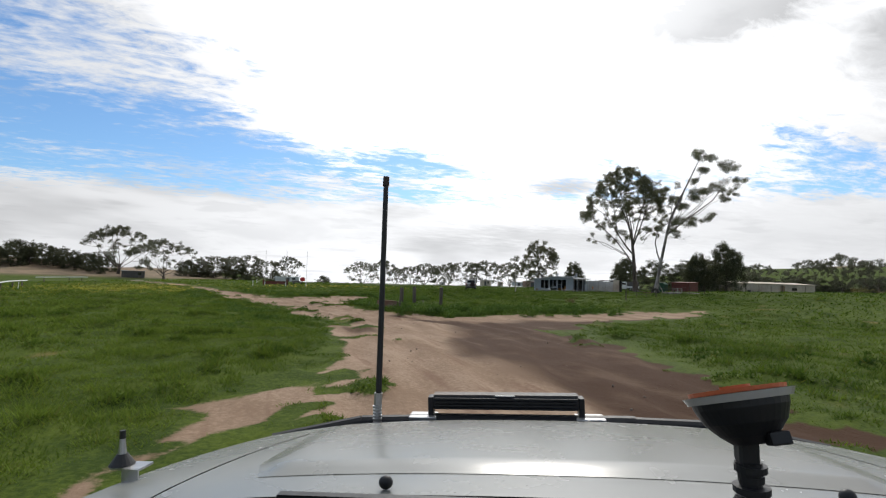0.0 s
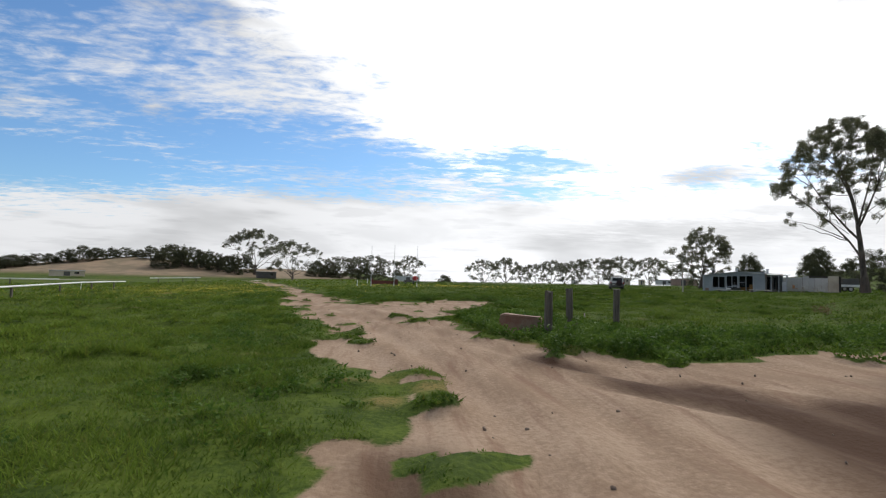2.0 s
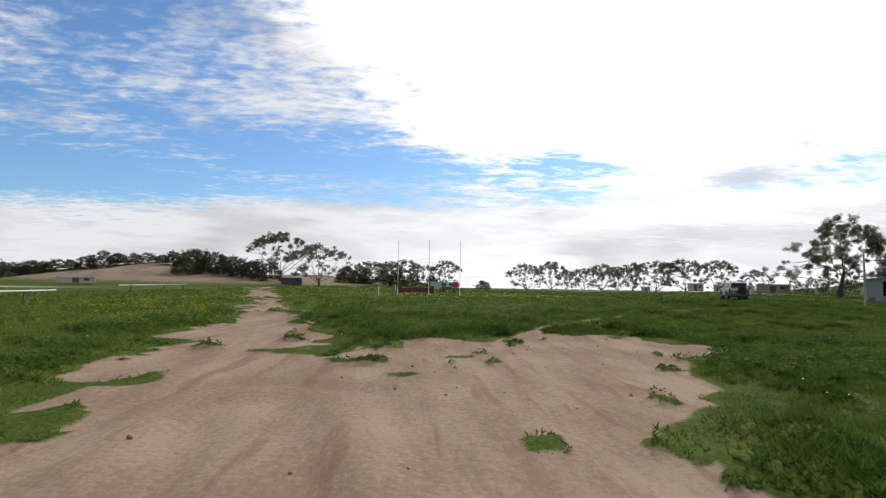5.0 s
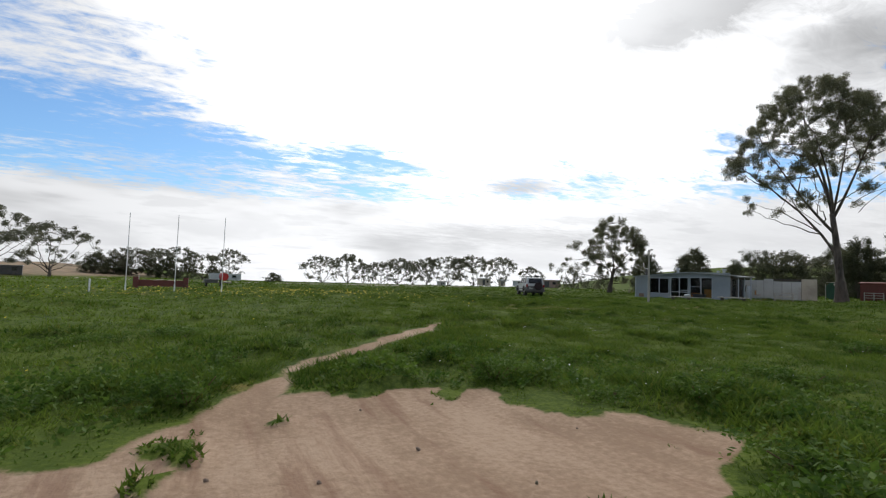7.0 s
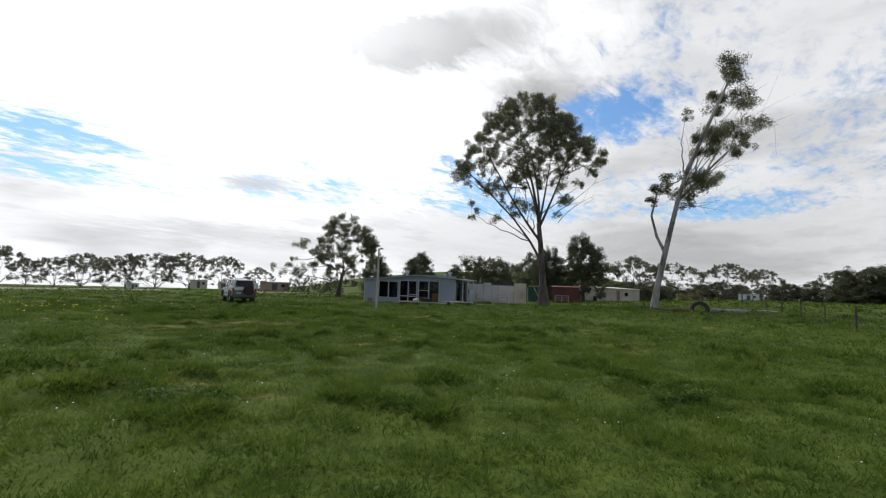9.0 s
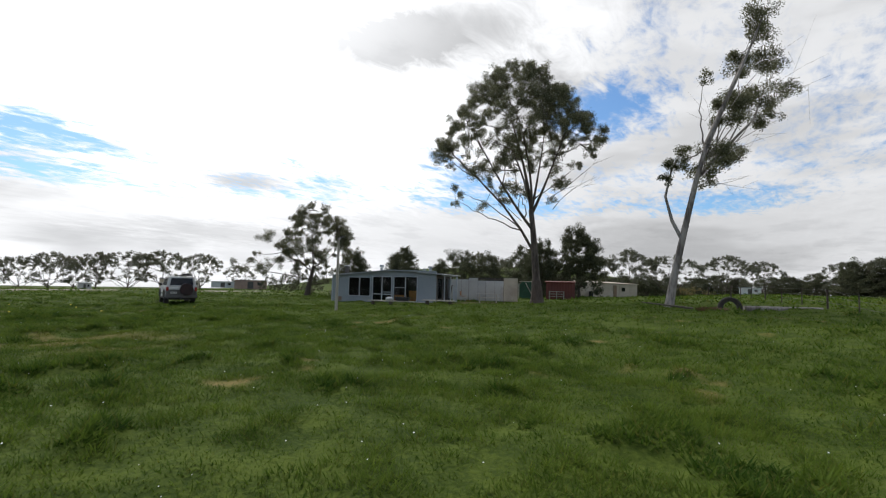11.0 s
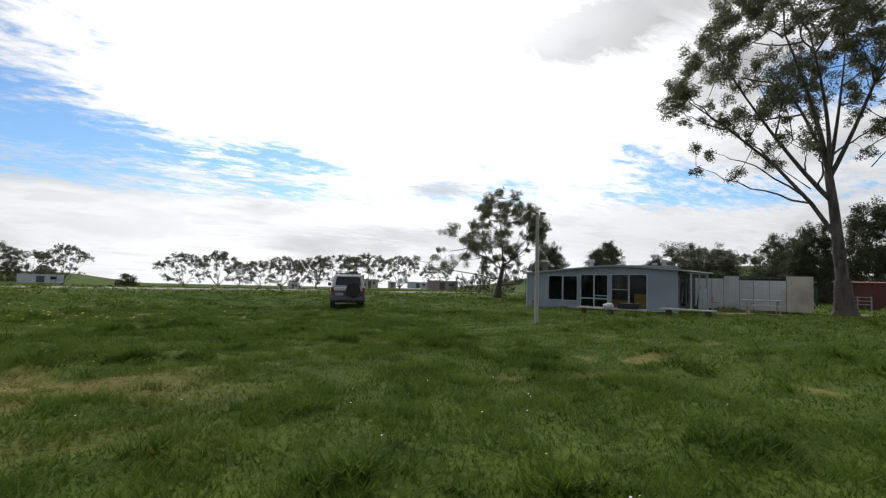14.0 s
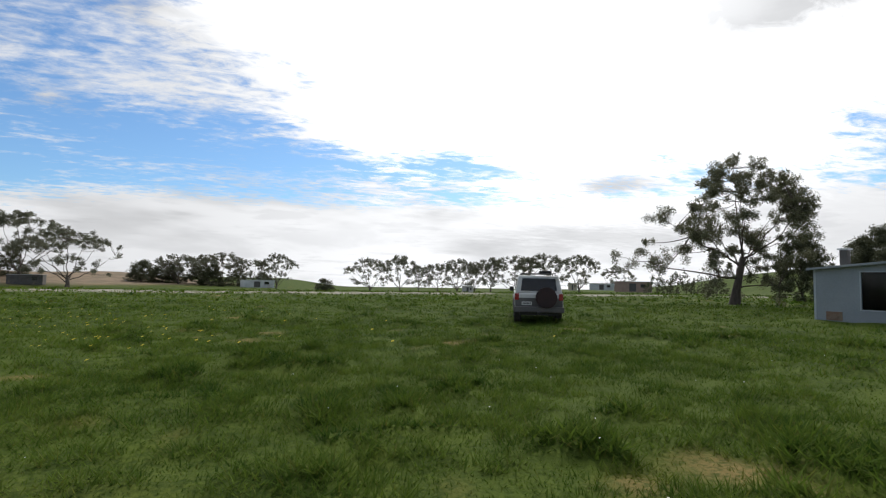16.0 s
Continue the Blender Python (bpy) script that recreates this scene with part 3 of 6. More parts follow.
# ---- trees ----
def sweep(verts, faces, pts, radii, n=7):
    """A tapering tube along pts, added to the lists."""
    pts = [Vector(p) for p in pts]
    start, side = len(verts), Vector((1, 0.3, 0.1)).normalized()
    for i, (p, r) in enumerate(zip(pts, radii)):
        d = (pts[min(i + 1, len(pts) - 1)] - pts[max(i - 1, 0)]).normalized()
        side = (side - d * side.dot(d)).normalized()
        other = d.cross(side)
        for k in range(n):
            a = 2 * math.pi * k / n
            verts.append(p + (side * math.cos(a) + other * math.sin(a)) * r)
    for i in range(len(pts) - 1):
        for k in range(n):
            a, b = start + i * n + k, start + i * n + (k + 1) % n
            faces.append((a, b, b + n, a + n))
    faces.append(tuple(start + (len(pts) - 1) * n + k for k in range(n)))


def bend(a, b, c, steps):
    """A curve from a to c, drawn towards b."""
    a, b, c = Vector(a), Vector(b), Vector(c)
    return [a * (1 - t) ** 2 + b * 2 * t * (1 - t) + c * t * t for t in [i / steps for i in range(steps + 1)]]


def foliage(clumps, per_clump, size, rng, flat=0.55):
    """Leaves as small four-sided blades, hanging, thick at the top of each clump."""
    out = []
    for cx, cy, cz, r in clumps:
        n = max(12, int(per_clump * r * r))
        knots = rng.normal(size=(7, 3)) * np.array([0.40, 0.40, 0.30 * flat / 0.6]) * r
        size_k = rng.uniform(0.36, 0.60, 7) * r
        pick = rng.randint(0, 7, n)
        v = rng.normal(size=(n, 3))
        v /= np.linalg.norm(v, axis=1)[:, None]
        rad = rng.uniform(0.0, 1.0, n) ** 0.42 * (1 + 0.16 * rng.normal(size=n)) * size_k[pick]
        p = knots[pick] + v * rad[:, None] * np.array([1, 1, min(1.0, flat * 1.5)])
        p += np.array([cx, cy, cz])
        a = rng.normal(size=(n, 3)) * np.array([1, 1, 0.55]) + np.array([0, 0, -0.55])
        a /= np.linalg.norm(a, axis=1)[:, None]
        b = np.cross(a, rng.normal(size=(n, 3)))
        b /= np.linalg.norm(b, axis=1)[:, None]
        l = size * rng.uniform(0.6, 1.4, n)[:, None]
        out.append(np.stack([p - a * l * 0.5, p + b * l * 0.22, p + a * l * 0.5, p - b * l * 0.22], 1))
    return np.concatenate(out)


def leaf_mesh(name, quads, material):
    me = bpy.data.meshes.new(name)
    n = len(quads)
    me.vertices.add(4 * n)
    me.vertices.foreach_set("co", quads.reshape(-1).astype(np.float32))
    me.loops.add(4 * n)
    me.loops.foreach_set("vertex_index", np.arange(4 * n, dtype=np.int32))
    me.polygons.add(n)
    me.polygons.foreach_set("loop_start", np.arange(0, 4 * n, 4, dtype=np.int32))
    me.update()
    me.materials.append(material)
    return me


def tree(name, where, label, trunk, r0, clumps, seed, mains=7, per_clump=260, size=0.2, bark=None, leaf=None, flat=0.55,
         spread_low=0.25, limb=0.26, category="tree", group="", bare_twigs=(), stems=()):
    """trunk: points from the ground to the fork. clumps: (x, y, z, radius). Limbs run from the fork to groups of clumps."""
    rng = np.random.RandomState(seed)
    root = thing(name, where, label, category, group)
    verts, faces = [], []
    k = len(trunk) - 1
    sweep(verts, faces, trunk, [r0 * (1.25 if i == 0 else 1.0 - 0.42 * i / k) for i in range(k + 1)], 10)
    for line, r in stems:
        sweep(verts, faces, line, [r * (1 - 0.75 * i / (len(line) - 1)) for i in range(len(line))], 8)
    fork = Vector(trunk[-1])
    lower = Vector(trunk[-2])
    c = np.array([q[:3] for q in clumps])
    chosen = [int(np.argmax(c[:, 2]))]
    while len(chosen) < min(mains, len(c)):
        d = np.min([np.linalg.norm((c - c[i]) * [1, 1, 0.6], axis=1) for i in chosen], axis=0)
        chosen.append(int(np.argmax(d)))
    owner = np.argmin([np.linalg.norm((c - c[i]) * [1, 1, 0.6], axis=1) for i in chosen], axis=0)
    wood = []
    for line, r in stems:
        wood += list(line[1:])
    for j, i in enumerate(chosen):
        group_c = c[owner == j]
        tip = Vector(group_c.mean(0) * 0.55 + c[i] * 0.45)
        start = lower.lerp(fork, float(rng.uniform(spread_low, 1.0))) if j else fork
        near = [p for p in map(Vector, wood) if p.z < tip.z - 1.2]
        if len(stems) > 3 and near:
            best = min(near, key=lambda p: (tip - p).length)
            if (tip - best).length < (tip - start).length:
                start = best
        out = tip - start
        knee = start + Vector((out.x * 0.55, out.y * 0.55, out.z * 0.42)) + Vector(rng.normal(size=3) * 0.06 * out.length)
        line = bend(start, knee, tip, 9)
        line = [p + Vector(rng.normal(size=3) * 0.012 * out.length) if 0 < n < 9 else p for n, p in enumerate(line)]
        rad = r0 * limb
        sweep(verts, faces, line, [rad * (1 - 0.82 * n / 9) for n in range(10)], 7)
        own = line[3:]
        for q in clumps_of(clumps, owner, j):
            goal = Vector(q[:3])
            under = [p for p in own if p.z < goal.z + 0.3] or own
            foot = min(under, key=lambda p: (p - goal).length + 0.15 * abs(float(rng.normal())))
            reach = goal - foot
            if reach.length > 0.15:
                mid = foot + reach * 0.5 + Vector((0, 0, -0.10 * reach.length)) + Vector(rng.normal(size=3) * 0.09 * reach.length)
                rr = max(r0 * 0.045, 0.012 * reach.length + 0.008)
                sweep(verts, faces, bend(foot, mid, goal, 5), [rr * (1 - 0.13 * n) for n in range(6)], 5)
            for _ in range(4):
                d = Vector(rng.normal(size=3) * np.array([1, 1, 0.6]))
                end = goal + d.normalized() * q[3] * 0.85
                sweep(verts, faces, [goal - d * 0.05, goal.lerp(end, 0.5) + Vector((0, 0, 0.05)), end], [r0 * 0.035, r0 * 0.022, r0 * 0.008], 4)
    for a, b in bare_twigs:
        a, b = Vector(a), Vector(b)
        mid = a.lerp(b, 0.5) + Vector(rng.normal(size=3) * 0.08 * (b - a).length)
        sweep(verts, faces, bend(a, mid, b, 6), [r0 * 0.09 * (1 - 0.14 * n) for n in range(7)], 5)
        for _ in range(3):
            s = a.lerp(b, float(rng.uniform(0.4, 0.9)))
            sweep(verts, faces, [s, s + Vector(rng.normal(size=3)) * 0.16 * (b - a).length + (b - a) * 0.15], [r0 * 0.035, r0 * 0.012], 4)
    me = bpy.data.meshes.new("trunk")
    me.from_pydata([tuple(v) for v in verts], [], faces)
    me.polygons.foreach_set("use_smooth", [True] * len(me.polygons))
    me.materials.append(bark or GUM_BARK)
    t = new("trunk", me)
    t.parent = root
    cr = new("crown", leaf_mesh("crown", foliage(clumps, per_clump, size, rng, flat), leaf or GUM_LEAF))
    cr.parent = root
    return root


def clumps_of(clumps, owner, j):
    return [q for q, o in zip(clumps, owner) if o == j]


def dome(rng, n, radius, z_rim, z_top, r_lo, r_hi, tilt=(0, 0), hollow=0.0, power=2.0):
    """Clumps strewn under a domed top."""
    out = []
    while len(out) < n:
        a, r = rng.uniform(0, 2 * math.pi), radius * math.sqrt(rng.uniform(0, 1))
        x, y = r * math.cos(a), r * math.sin(a)
        z = z_top - (z_top - z_rim) * (r / radius) ** power + tilt[0] * x + tilt[1] * y
        z -= abs(rng.normal()) * hollow * (z_top - z_rim)
        q = (x, y, z, rng.uniform(r_lo, r_hi))
        if all((q[0] - p[0]) ** 2 + (q[1] - p[1]) ** 2 + 2 * (q[2] - p[2]) ** 2 > (0.62 * (q[3] + p[3])) ** 2 for p in out) or rng.rand() < 0.08:
            out.append(q)
    return out


# the tall spreading gum with an umbrella crown
rng = np.random.RandomState(11)
crown = [(q[0] - 1.35, q[1] + 1.75, q[2], q[3]) for q in dome(rng, 160, 6.3, 13.6, 20.5, 0.46, 0.88, tilt=(0.04, -0.13), hollow=0.10)]
crown += [(q[0] - 1.6, q[1] + 2.1, q[2] - 2.4, q[3] * 0.75) for q in dome(rng, 18, 4.8, 12.2, 16.0, 0.6, 1.0, tilt=(0.05, -0.1), hollow=0.2)]
crown += [(q[0] + 2.5, q[1] - 0.4, q[2], q[3]) for q in dome(rng, 52, 4.7, 13.4, 18.4, 0.46, 0.84, tilt=(0.0, -0.10), hollow=0.14)]
crown += [(-3.3, 4.4, 10.9, 0.8), (-2.2, 3.2, 11.4, 0.9), (-1.4, 2.2, 9.9, 0.7), (-2.6, 2.0, 12.3, 0.9), (-4.2, 6.3, 13.2, 0.85), (-3.9, 7.2, 13.0, 0.8),
          (0.5, -1.7, 10.2, 0.6), (0.7, -3.2, 11.5, 0.55), (-0.6, 0.9, 9.2, 0.55), (0.4, -0.9, 8.9, 0.5), (0.9, -4.2, 12.8, 0.6)]
tall_gum = tree("gum_tree", (53.18, 32.43, ground_at(53.18, 32.43) - 0.1), "tall gum tree with smooth grey trunk and umbrella crown", 
     [(0, 0, 0), (-0.02, 0.08, 2.0), (-0.10, 0.22, 4.2), (-0.15, 0.35, 6.0), (-0.22, 0.55, 8.0)], 0.36, crown, 5, mains=34, per_clump=1500, size=0.118, spread_low=-0.2, limb=0.165,
     stems=[([(-0.1, 0.22, 4.2), (-0.7, 1.2, 6.2), (-1.6, 2.6, 8.4), (-2.8, 4.6, 10.8), (-3.8, 6.4, 12.7)], 0.13),
            (bend((-0.15, 0.35, 6.0), (-0.3, 0.6, 10.5), (-1.3, 2.1, 16.0), 7), 0.19), (bend((-0.2, 0.5, 7.6), (0.2, -0.6, 10.0), (0.6, -2.4, 15.4), 7), 0.14),
            (bend((-0.15, 0.35, 6.2), (-1.5, 2.0, 8.6), (-3.0, 4.6, 14.4), 7), 0.14), (bend((-0.2, 0.5, 7.9), (-1.2, 0.0, 11.0), (-3.6, 0.2, 14.8), 7), 0.13),
            (bend((-0.2, 0.5, 7.8), (0.6, 1.4, 11.0), (1.0, 3.6, 15.0), 7), 0.13), (bend((-0.2, 0.5, 8.0), (0.5, 0.2, 11.0), (1.8, 0.2, 15.4), 7), 0.12)],
     flat=0.62, bare_twigs=[((-0.7, 1.2, 7.0), (-2.0, 3.4, 9.3)), ((0.3, -1.2, 8.0), (1.2, -4.6, 10.6)), ((0.4, -1.8, 9.5), (1.0, -4.9, 12.0)), ((0.3, -1.0, 9), (1.4, -3.6, 10.1))])

sleeve = [[], []]
sweep(sleeve[0], sleeve[1], [(0, 0, -0.1), (0, 0.01, 0.35), (-0.005, 0.03, 0.9), (-0.012, 0.05, 1.5), (-0.02, 0.075, 2.0)], [0.74, 0.56, 0.47, 0.42, 0.37], 14)
bark_mesh = bpy.data.meshes.new("rough_bark")
bark_mesh.from_pydata([tuple(Vector(v) * 1.0 + Vector(noise.noise_vector(Vector(v) * 3.0)) * 0.03) for v in sleeve[0]], [], sleeve[1])
bark_mesh.materials.append(DARK_BARK)
rough_bark = new("rough_bark", bark_mesh)
rough_bark.parent = tall_gum
tagged(rough_bark, "rough dark bark round the trunk's foot")

# the leaning gum beside it
lean = [(0, 0, 0), (0.08, -0.32, 2.0), (0.16, -0.75, 4.1), (0.25, -1.15, 6.0), (0.33, -1.55, 7.8), (0.42, -2.1, 9.8)]
reach = [(2.5, -4.8, 17.2, 0.85), (3.5, -4.6, 16.4, 0.7), (5.5, -4.5, 16.0, 0.8), (5.0, -4.2, 14.7, 0.9), (8.0, -5.2, 14.6, 1.0), (9.0, -5.8, 14.0, 0.8), (3.0, -4.6, 13.9, 0.7),
         (9.0, -6.3, 12.5, 0.8), (4.0, -4.7, 11.7, 1.1), (7.0, -5.3, 12.4, 1.1), (5.0, -4.0, 12.4, 1.0), (2.0, -4.1, 11.0, 0.9), (8.0, -5.3, 10.8, 0.8), (9.0, -5.9, 11.3, 0.6),
         (4.5, -3.0, 9.0, 1.0), (7.0, -3.7, 9.0, 0.8), (1.0, -2.3, 8.3, 0.7), (2.0, -2.6, 7.6, 0.6), (1.5, -3.4, 12.0, 0.6), (2.0, -2.5, 13.9, 0.45), (1.2, -3.3, 9.2, 0.9)]
sparse = [(0.86 * dx, dy * (1 + dx / 38) * (0.74 if z < 15.5 else 0.95), z * (1 + dx / 46), r * 1.2) for dx, dy, z, r in reach]
left_stem = [(0.16, -0.75, 4.1), (0.12, -0.2, 5.3), (0.06, 0.15, 6.8), (0.1, -0.2, 8.4), (0.15, -0.6, 9.2)]
side = [(0.15, -0.7, 9.4, 0.75), (0.1, -0.2, 8.7, 0.75), (0.05, 0.3, 8.0, 0.6), (0.2, -0.9, 8.5, 0.5)]
tree("leaning_gum_tree", (46.34, 21.18, ground_at(46.34, 21.18) - 0.1), "leaning pale-barked gum tree with sparse ragged crown", lean, 0.23, sparse + side, 8, mains=12, limb=0.24,
     per_clump=1800, size=0.118, bark=PALE_BARK, spread_low=0.2, flat=0.55, stems=[(left_stem, 0.12), ([(0.42, -2.1, 9.8), (0.9, -2.9, 12), (1.6, -3.9, 14.6), (2.5, -5.0, 17.8)], 0.18),
                       ([(0.33, -1.55, 7.8), (2.2, -2.6, 9.6), (5.2, -4.4, 12.4), (7.2, -5.2, 15.6)], 0.13)],
     bare_twigs=[((2.5, -3.2, 10.6), (6.9, -8.6, 16.6)), ((0.5, -3.0, 9.4), (0.8, -6.2, 11.0)), ((0.4, -2.4, 8.6), (0.8, -5.6, 10.0)), ((0.35, -1.7, 7.4), (0.7, -4.2, 7.8)),
                 ((1.6, -3.6, 11.6), (5.9, -8.6, 14.8)), ((0.4, -2.2, 9.2), (0.3, -1.9, 13.0)), ((0.3, -1.6, 7.8), (0.7, -4.8, 6.9)), ((0.6, -3.4, 12), (1.0, -7.0, 15.6))])

# the broad tree beside the hut
rng = np.random.RandomState(21)
broad = [(0.5 + 1.05 * q[0], -0.5 + 1.05 * q[1], q[2], q[3]) for q in dome(rng, 88, 3.4, 6.3, 10.0, 0.40, 0.74, hollow=0.32)]
broad += [(0.3 + q[0] * 0.8, -0.3 + q[1] * 0.8, q[2] - 2.4, q[3] * 0.9) for q in dome(rng, 44, 2.8, 5.2, 8.0, 0.36, 0.66, hollow=0.40)]
broad += [(-3.4, 3.2, 6.0, 0.8), (-3.0, 2.8, 6.3, 0.6), (-2.2, 2.0, 3.6, 0.8), (-2.9, 2.6, 3.1, 0.7), (-1.6, 1.5, 4.4, 0.8), (-3.8, 3.4, 2.9, 0.7), (-1.0, 0.8, 4.9, 0.7),
          (2.6, -2.8, 5.9, 0.6), (2.1, -2.2, 2.9, 0.6), (2.7, -2.6, 3.3, 0.6), (-0.2, 0.4, 5.0, 0.6), (2.2, -1.6, 4.4, 0.5), (-4.4, 3.6, 3.6, 0.6), (-5.0, 4.2, 2.7, 0.55), (-4.0, 3.4, 4.3, 0.5), (-3.4, 2.6, 2.3, 0.55), (-5.6, 4.6, 3.3, 0.5), (-2.4, 2.2, 5.2, 0.5)]
tree("spreading_tree", (49.78, 56.63, ground_at(49.78, 56.63) - 0.1), "broad dark-trunked tree with open olive-green crown",
     [(0, 0, 0), (0.08, -0.05, 0.9), (0.2, -0.2, 1.9), (0.35, -0.4, 3.2)], 0.30, broad, 9, mains=13, limb=0.2, per_clump=1900, size=0.108, bark=DARK_BARK, spread_low=-0.6, flat=0.7)


def spread_tree(name, seed, h, w, stems, bushy, leaf, bark, label, size=0.18, per=600, group=""):
    """A wide, flat-topped tree of the open country, forking low."""
    r = np.random.RandomState(seed)
    top = dome(r, int(bushy * 2.2), w, h * 0.60, h * 0.95, h * 0.042, h * 0.088, hollow=0.16, power=2.2)
    top += [(q[0] * 0.9, q[1] * 0.9, q[2] - h * 0.22, q[3] * 0.85) for q in dome(r, bushy // 2, w * 0.85, h * 0.55, h * 0.8, h * 0.06, h * 0.11, hollow=0.3)]
    return tree(name, (0, 0, 0), label, [(0, 0, 0), (0.1, 0, h * 0.08), (0.15, 0.1, h * 0.2)], h * 0.028, top, seed, mains=stems, per_clump=per, size=size,
                bark=bark, leaf=leaf, spread_low=-0.3, flat=0.6, group=group)


def dense_tree(name, seed, h, w, leaf, label, size=0.17, per=760, group="", low=0.20):
    """A thick, dark, bushy tree."""
    r = np.random.RandomState(seed)
    top = dome(r, 62, w, h * low, h * 0.93, h * 0.078, h * 0.140, hollow=0.36, power=2.5)
    return tree(name, (0, 0, 0), label, [(0, 0, 0), (0.05, 0, h * 0.08), (0.1, 0.1, h * 0.20)], h * 0.026, top, seed, mains=11, per_clump=per, size=size,
                bark=DARK_BARK, leaf=leaf, spread_low=0.0, flat=0.8, group=group)


ROW, WOOD = "row of paddock trees", "trees behind the sheds"
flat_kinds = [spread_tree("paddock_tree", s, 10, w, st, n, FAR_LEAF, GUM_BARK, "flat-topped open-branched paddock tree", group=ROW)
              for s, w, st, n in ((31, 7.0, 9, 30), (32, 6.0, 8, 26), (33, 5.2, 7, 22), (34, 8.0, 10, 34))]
dense_kinds = [dense_tree("bushy_tree", s, 8, w, DARK_LEAF, "dense dark-green bushy tree", group=WOOD) for s, w in ((41, 3.1), (42, 3.6), (43, 2.6))]
round_kind = dense_tree("round_tree", 46, 8, 2.7, DARK_LEAF, "dense dark round-crowned tree on a visible trunk", size=0.17, per=900, group=WOOD, low=0.36)
shrub_kind = dense_tree("shrub", 44, 4, 3.0, DARK_LEAF, "low dark-green shrub on the far field edge", size=0.3, per=160, group="far shrubs")


def plant(kind, x, y, h, base, turn, wide=1.0, fresh=[]):
    """Stands the kind at (x, y), h metres high; the first takes the model itself."""
    s = h / base
    size = (s * wide, s * wide, s)
    m = pose(x, y, ground_at(x, y) - 0.15, 0, 0, turn)
    if kind.name in fresh:
        return copy_thing(kind, m @ Matrix.Diagonal((*[a / b for a, b in zip(size, kind.scale)], 1)))
    fresh.append(kind.name)
    kind.matrix_basis = m @ Matrix.Diagonal((*size, 1))
    return kind


def polar(eye, az, dist):
    return eye[0] + dist * math.sin(radians(az)), eye[1] + dist * math.cos(radians(az))


LATE, EARLY, BEND_AT = (22.8, 30.2), (-0.5, -10.7), (8.6, 13.2)
# the far row, seen along the skyline
for i, (az, dist, h, wide) in enumerate([(7.0, 166, 9.3, 0.95), (10.4, 168, 10.6, 0.8), (12.6, 172, 7.5, 0.9), (14.8, 168, 8.0, 0.85), (17.0, 170, 9.6, 0.85), (19.0, 172, 8.8, 0.8),
                                         (20.8, 168, 10.2, 0.85), (23.6, 168, 10.8, 0.95), (27.0, 166, 11.0, 1.0), (30.6, 164, 10.4, 0.9), (34.6, 160, 6.6, 0.95)]):
    plant(flat_kinds[i % 4], *polar(LATE, az, dist), h + 2.6, 10, 47 * i, wide * 1.05)
# left of the field
for i, (az, dist, h, wide) in enumerate([(-14.2, 204, 16.5, 1.0), (-10.2, 186, 12.8, 1.05), (-4.8, 235, 9.0, 1.0), (-1.2, 232, 10.5, 1.1), (-2.8, 240, 9.2, 1.0), (3.2, 232, 11.2, 0.75), (0.9, 236, 8.6, 0.9)]):
    plant(flat_kinds[(i * 3 + 1) % 4], *polar(EARLY, az, dist), h + 2.4, 10, 61 * i + 20, wide * 1.05)
for i, (az, dist, h, wide) in enumerate([(-43.5, 200, 7.0, 1.5), (-41.5, 205, 7.6, 1.5), (-39.6, 210, 6.6, 1.6), (-37.8, 215, 6.2, 1.6), (-36.0, 225, 4.6, 1.8), (-34.2, 228, 4.0, 1.8), (-32.2, 230, 3.6, 1.8),
                                         (-29.8, 226, 5.6, 1.9), (-27.4, 230, 4.0, 1.9), (-25.2, 232, 3.6, 1.9), (-23.0, 206, 7.6, 1.35), (-21.4, 208, 7.8, 1.2), (-19.6, 206, 7.4, 1.2), (-17.9, 206, 6.6, 1.2), (-16.3, 200, 6.8, 1.2),
                                         (-7.6, 235, 8.6, 1.4), (-6.2, 240, 7.8, 1.4), (-2.0, 228, 8.6, 1.3), (7.4, 235, 5.6, 1.8), (-46, 195, 8, 1.5), (-49, 190, 9, 1.5), (-53, 190, 9, 1.5), (-44.6, 192, 8.4, 1.6), (-42.6, 196, 8.8, 1.6), (-40.6, 200, 8.4, 1.6), (-38.8, 204, 7.6, 1.7), (-36.9, 212, 6.0, 1.8), (-22.2, 214, 7.6, 1.5), (-20.5, 214, 6.8, 1.5), (-18.7, 214, 6.4, 1.5), (-17.0, 212, 6.0, 1.5), (-15.2, 212, 6.4, 1.5), (-5.4, 244, 7.4, 1.5), (-3.6, 244, 7.2, 1.5), (-0.4, 244, 6.8, 1.5), (1.8, 244, 6.2, 1.5), (-35, 226, 5.0, 2.2), (-33.2, 228, 4.2, 2.2), (-31, 229, 4.4, 2.2), (-28.6, 228, 4.4, 2.2), (-26.3, 231, 4.0, 2.2), (-24.2, 226, 5.0, 2.0), (-47.5, 192, 10, 1.5), (-45.2, 196, 10, 1.5), (-43.2, 198, 9.6, 1.5), (-41, 202, 9, 1.6)]):
    plant(dense_kinds[i % 3], *polar(EARLY, az, dist), h, 8, 53 * i, wide)
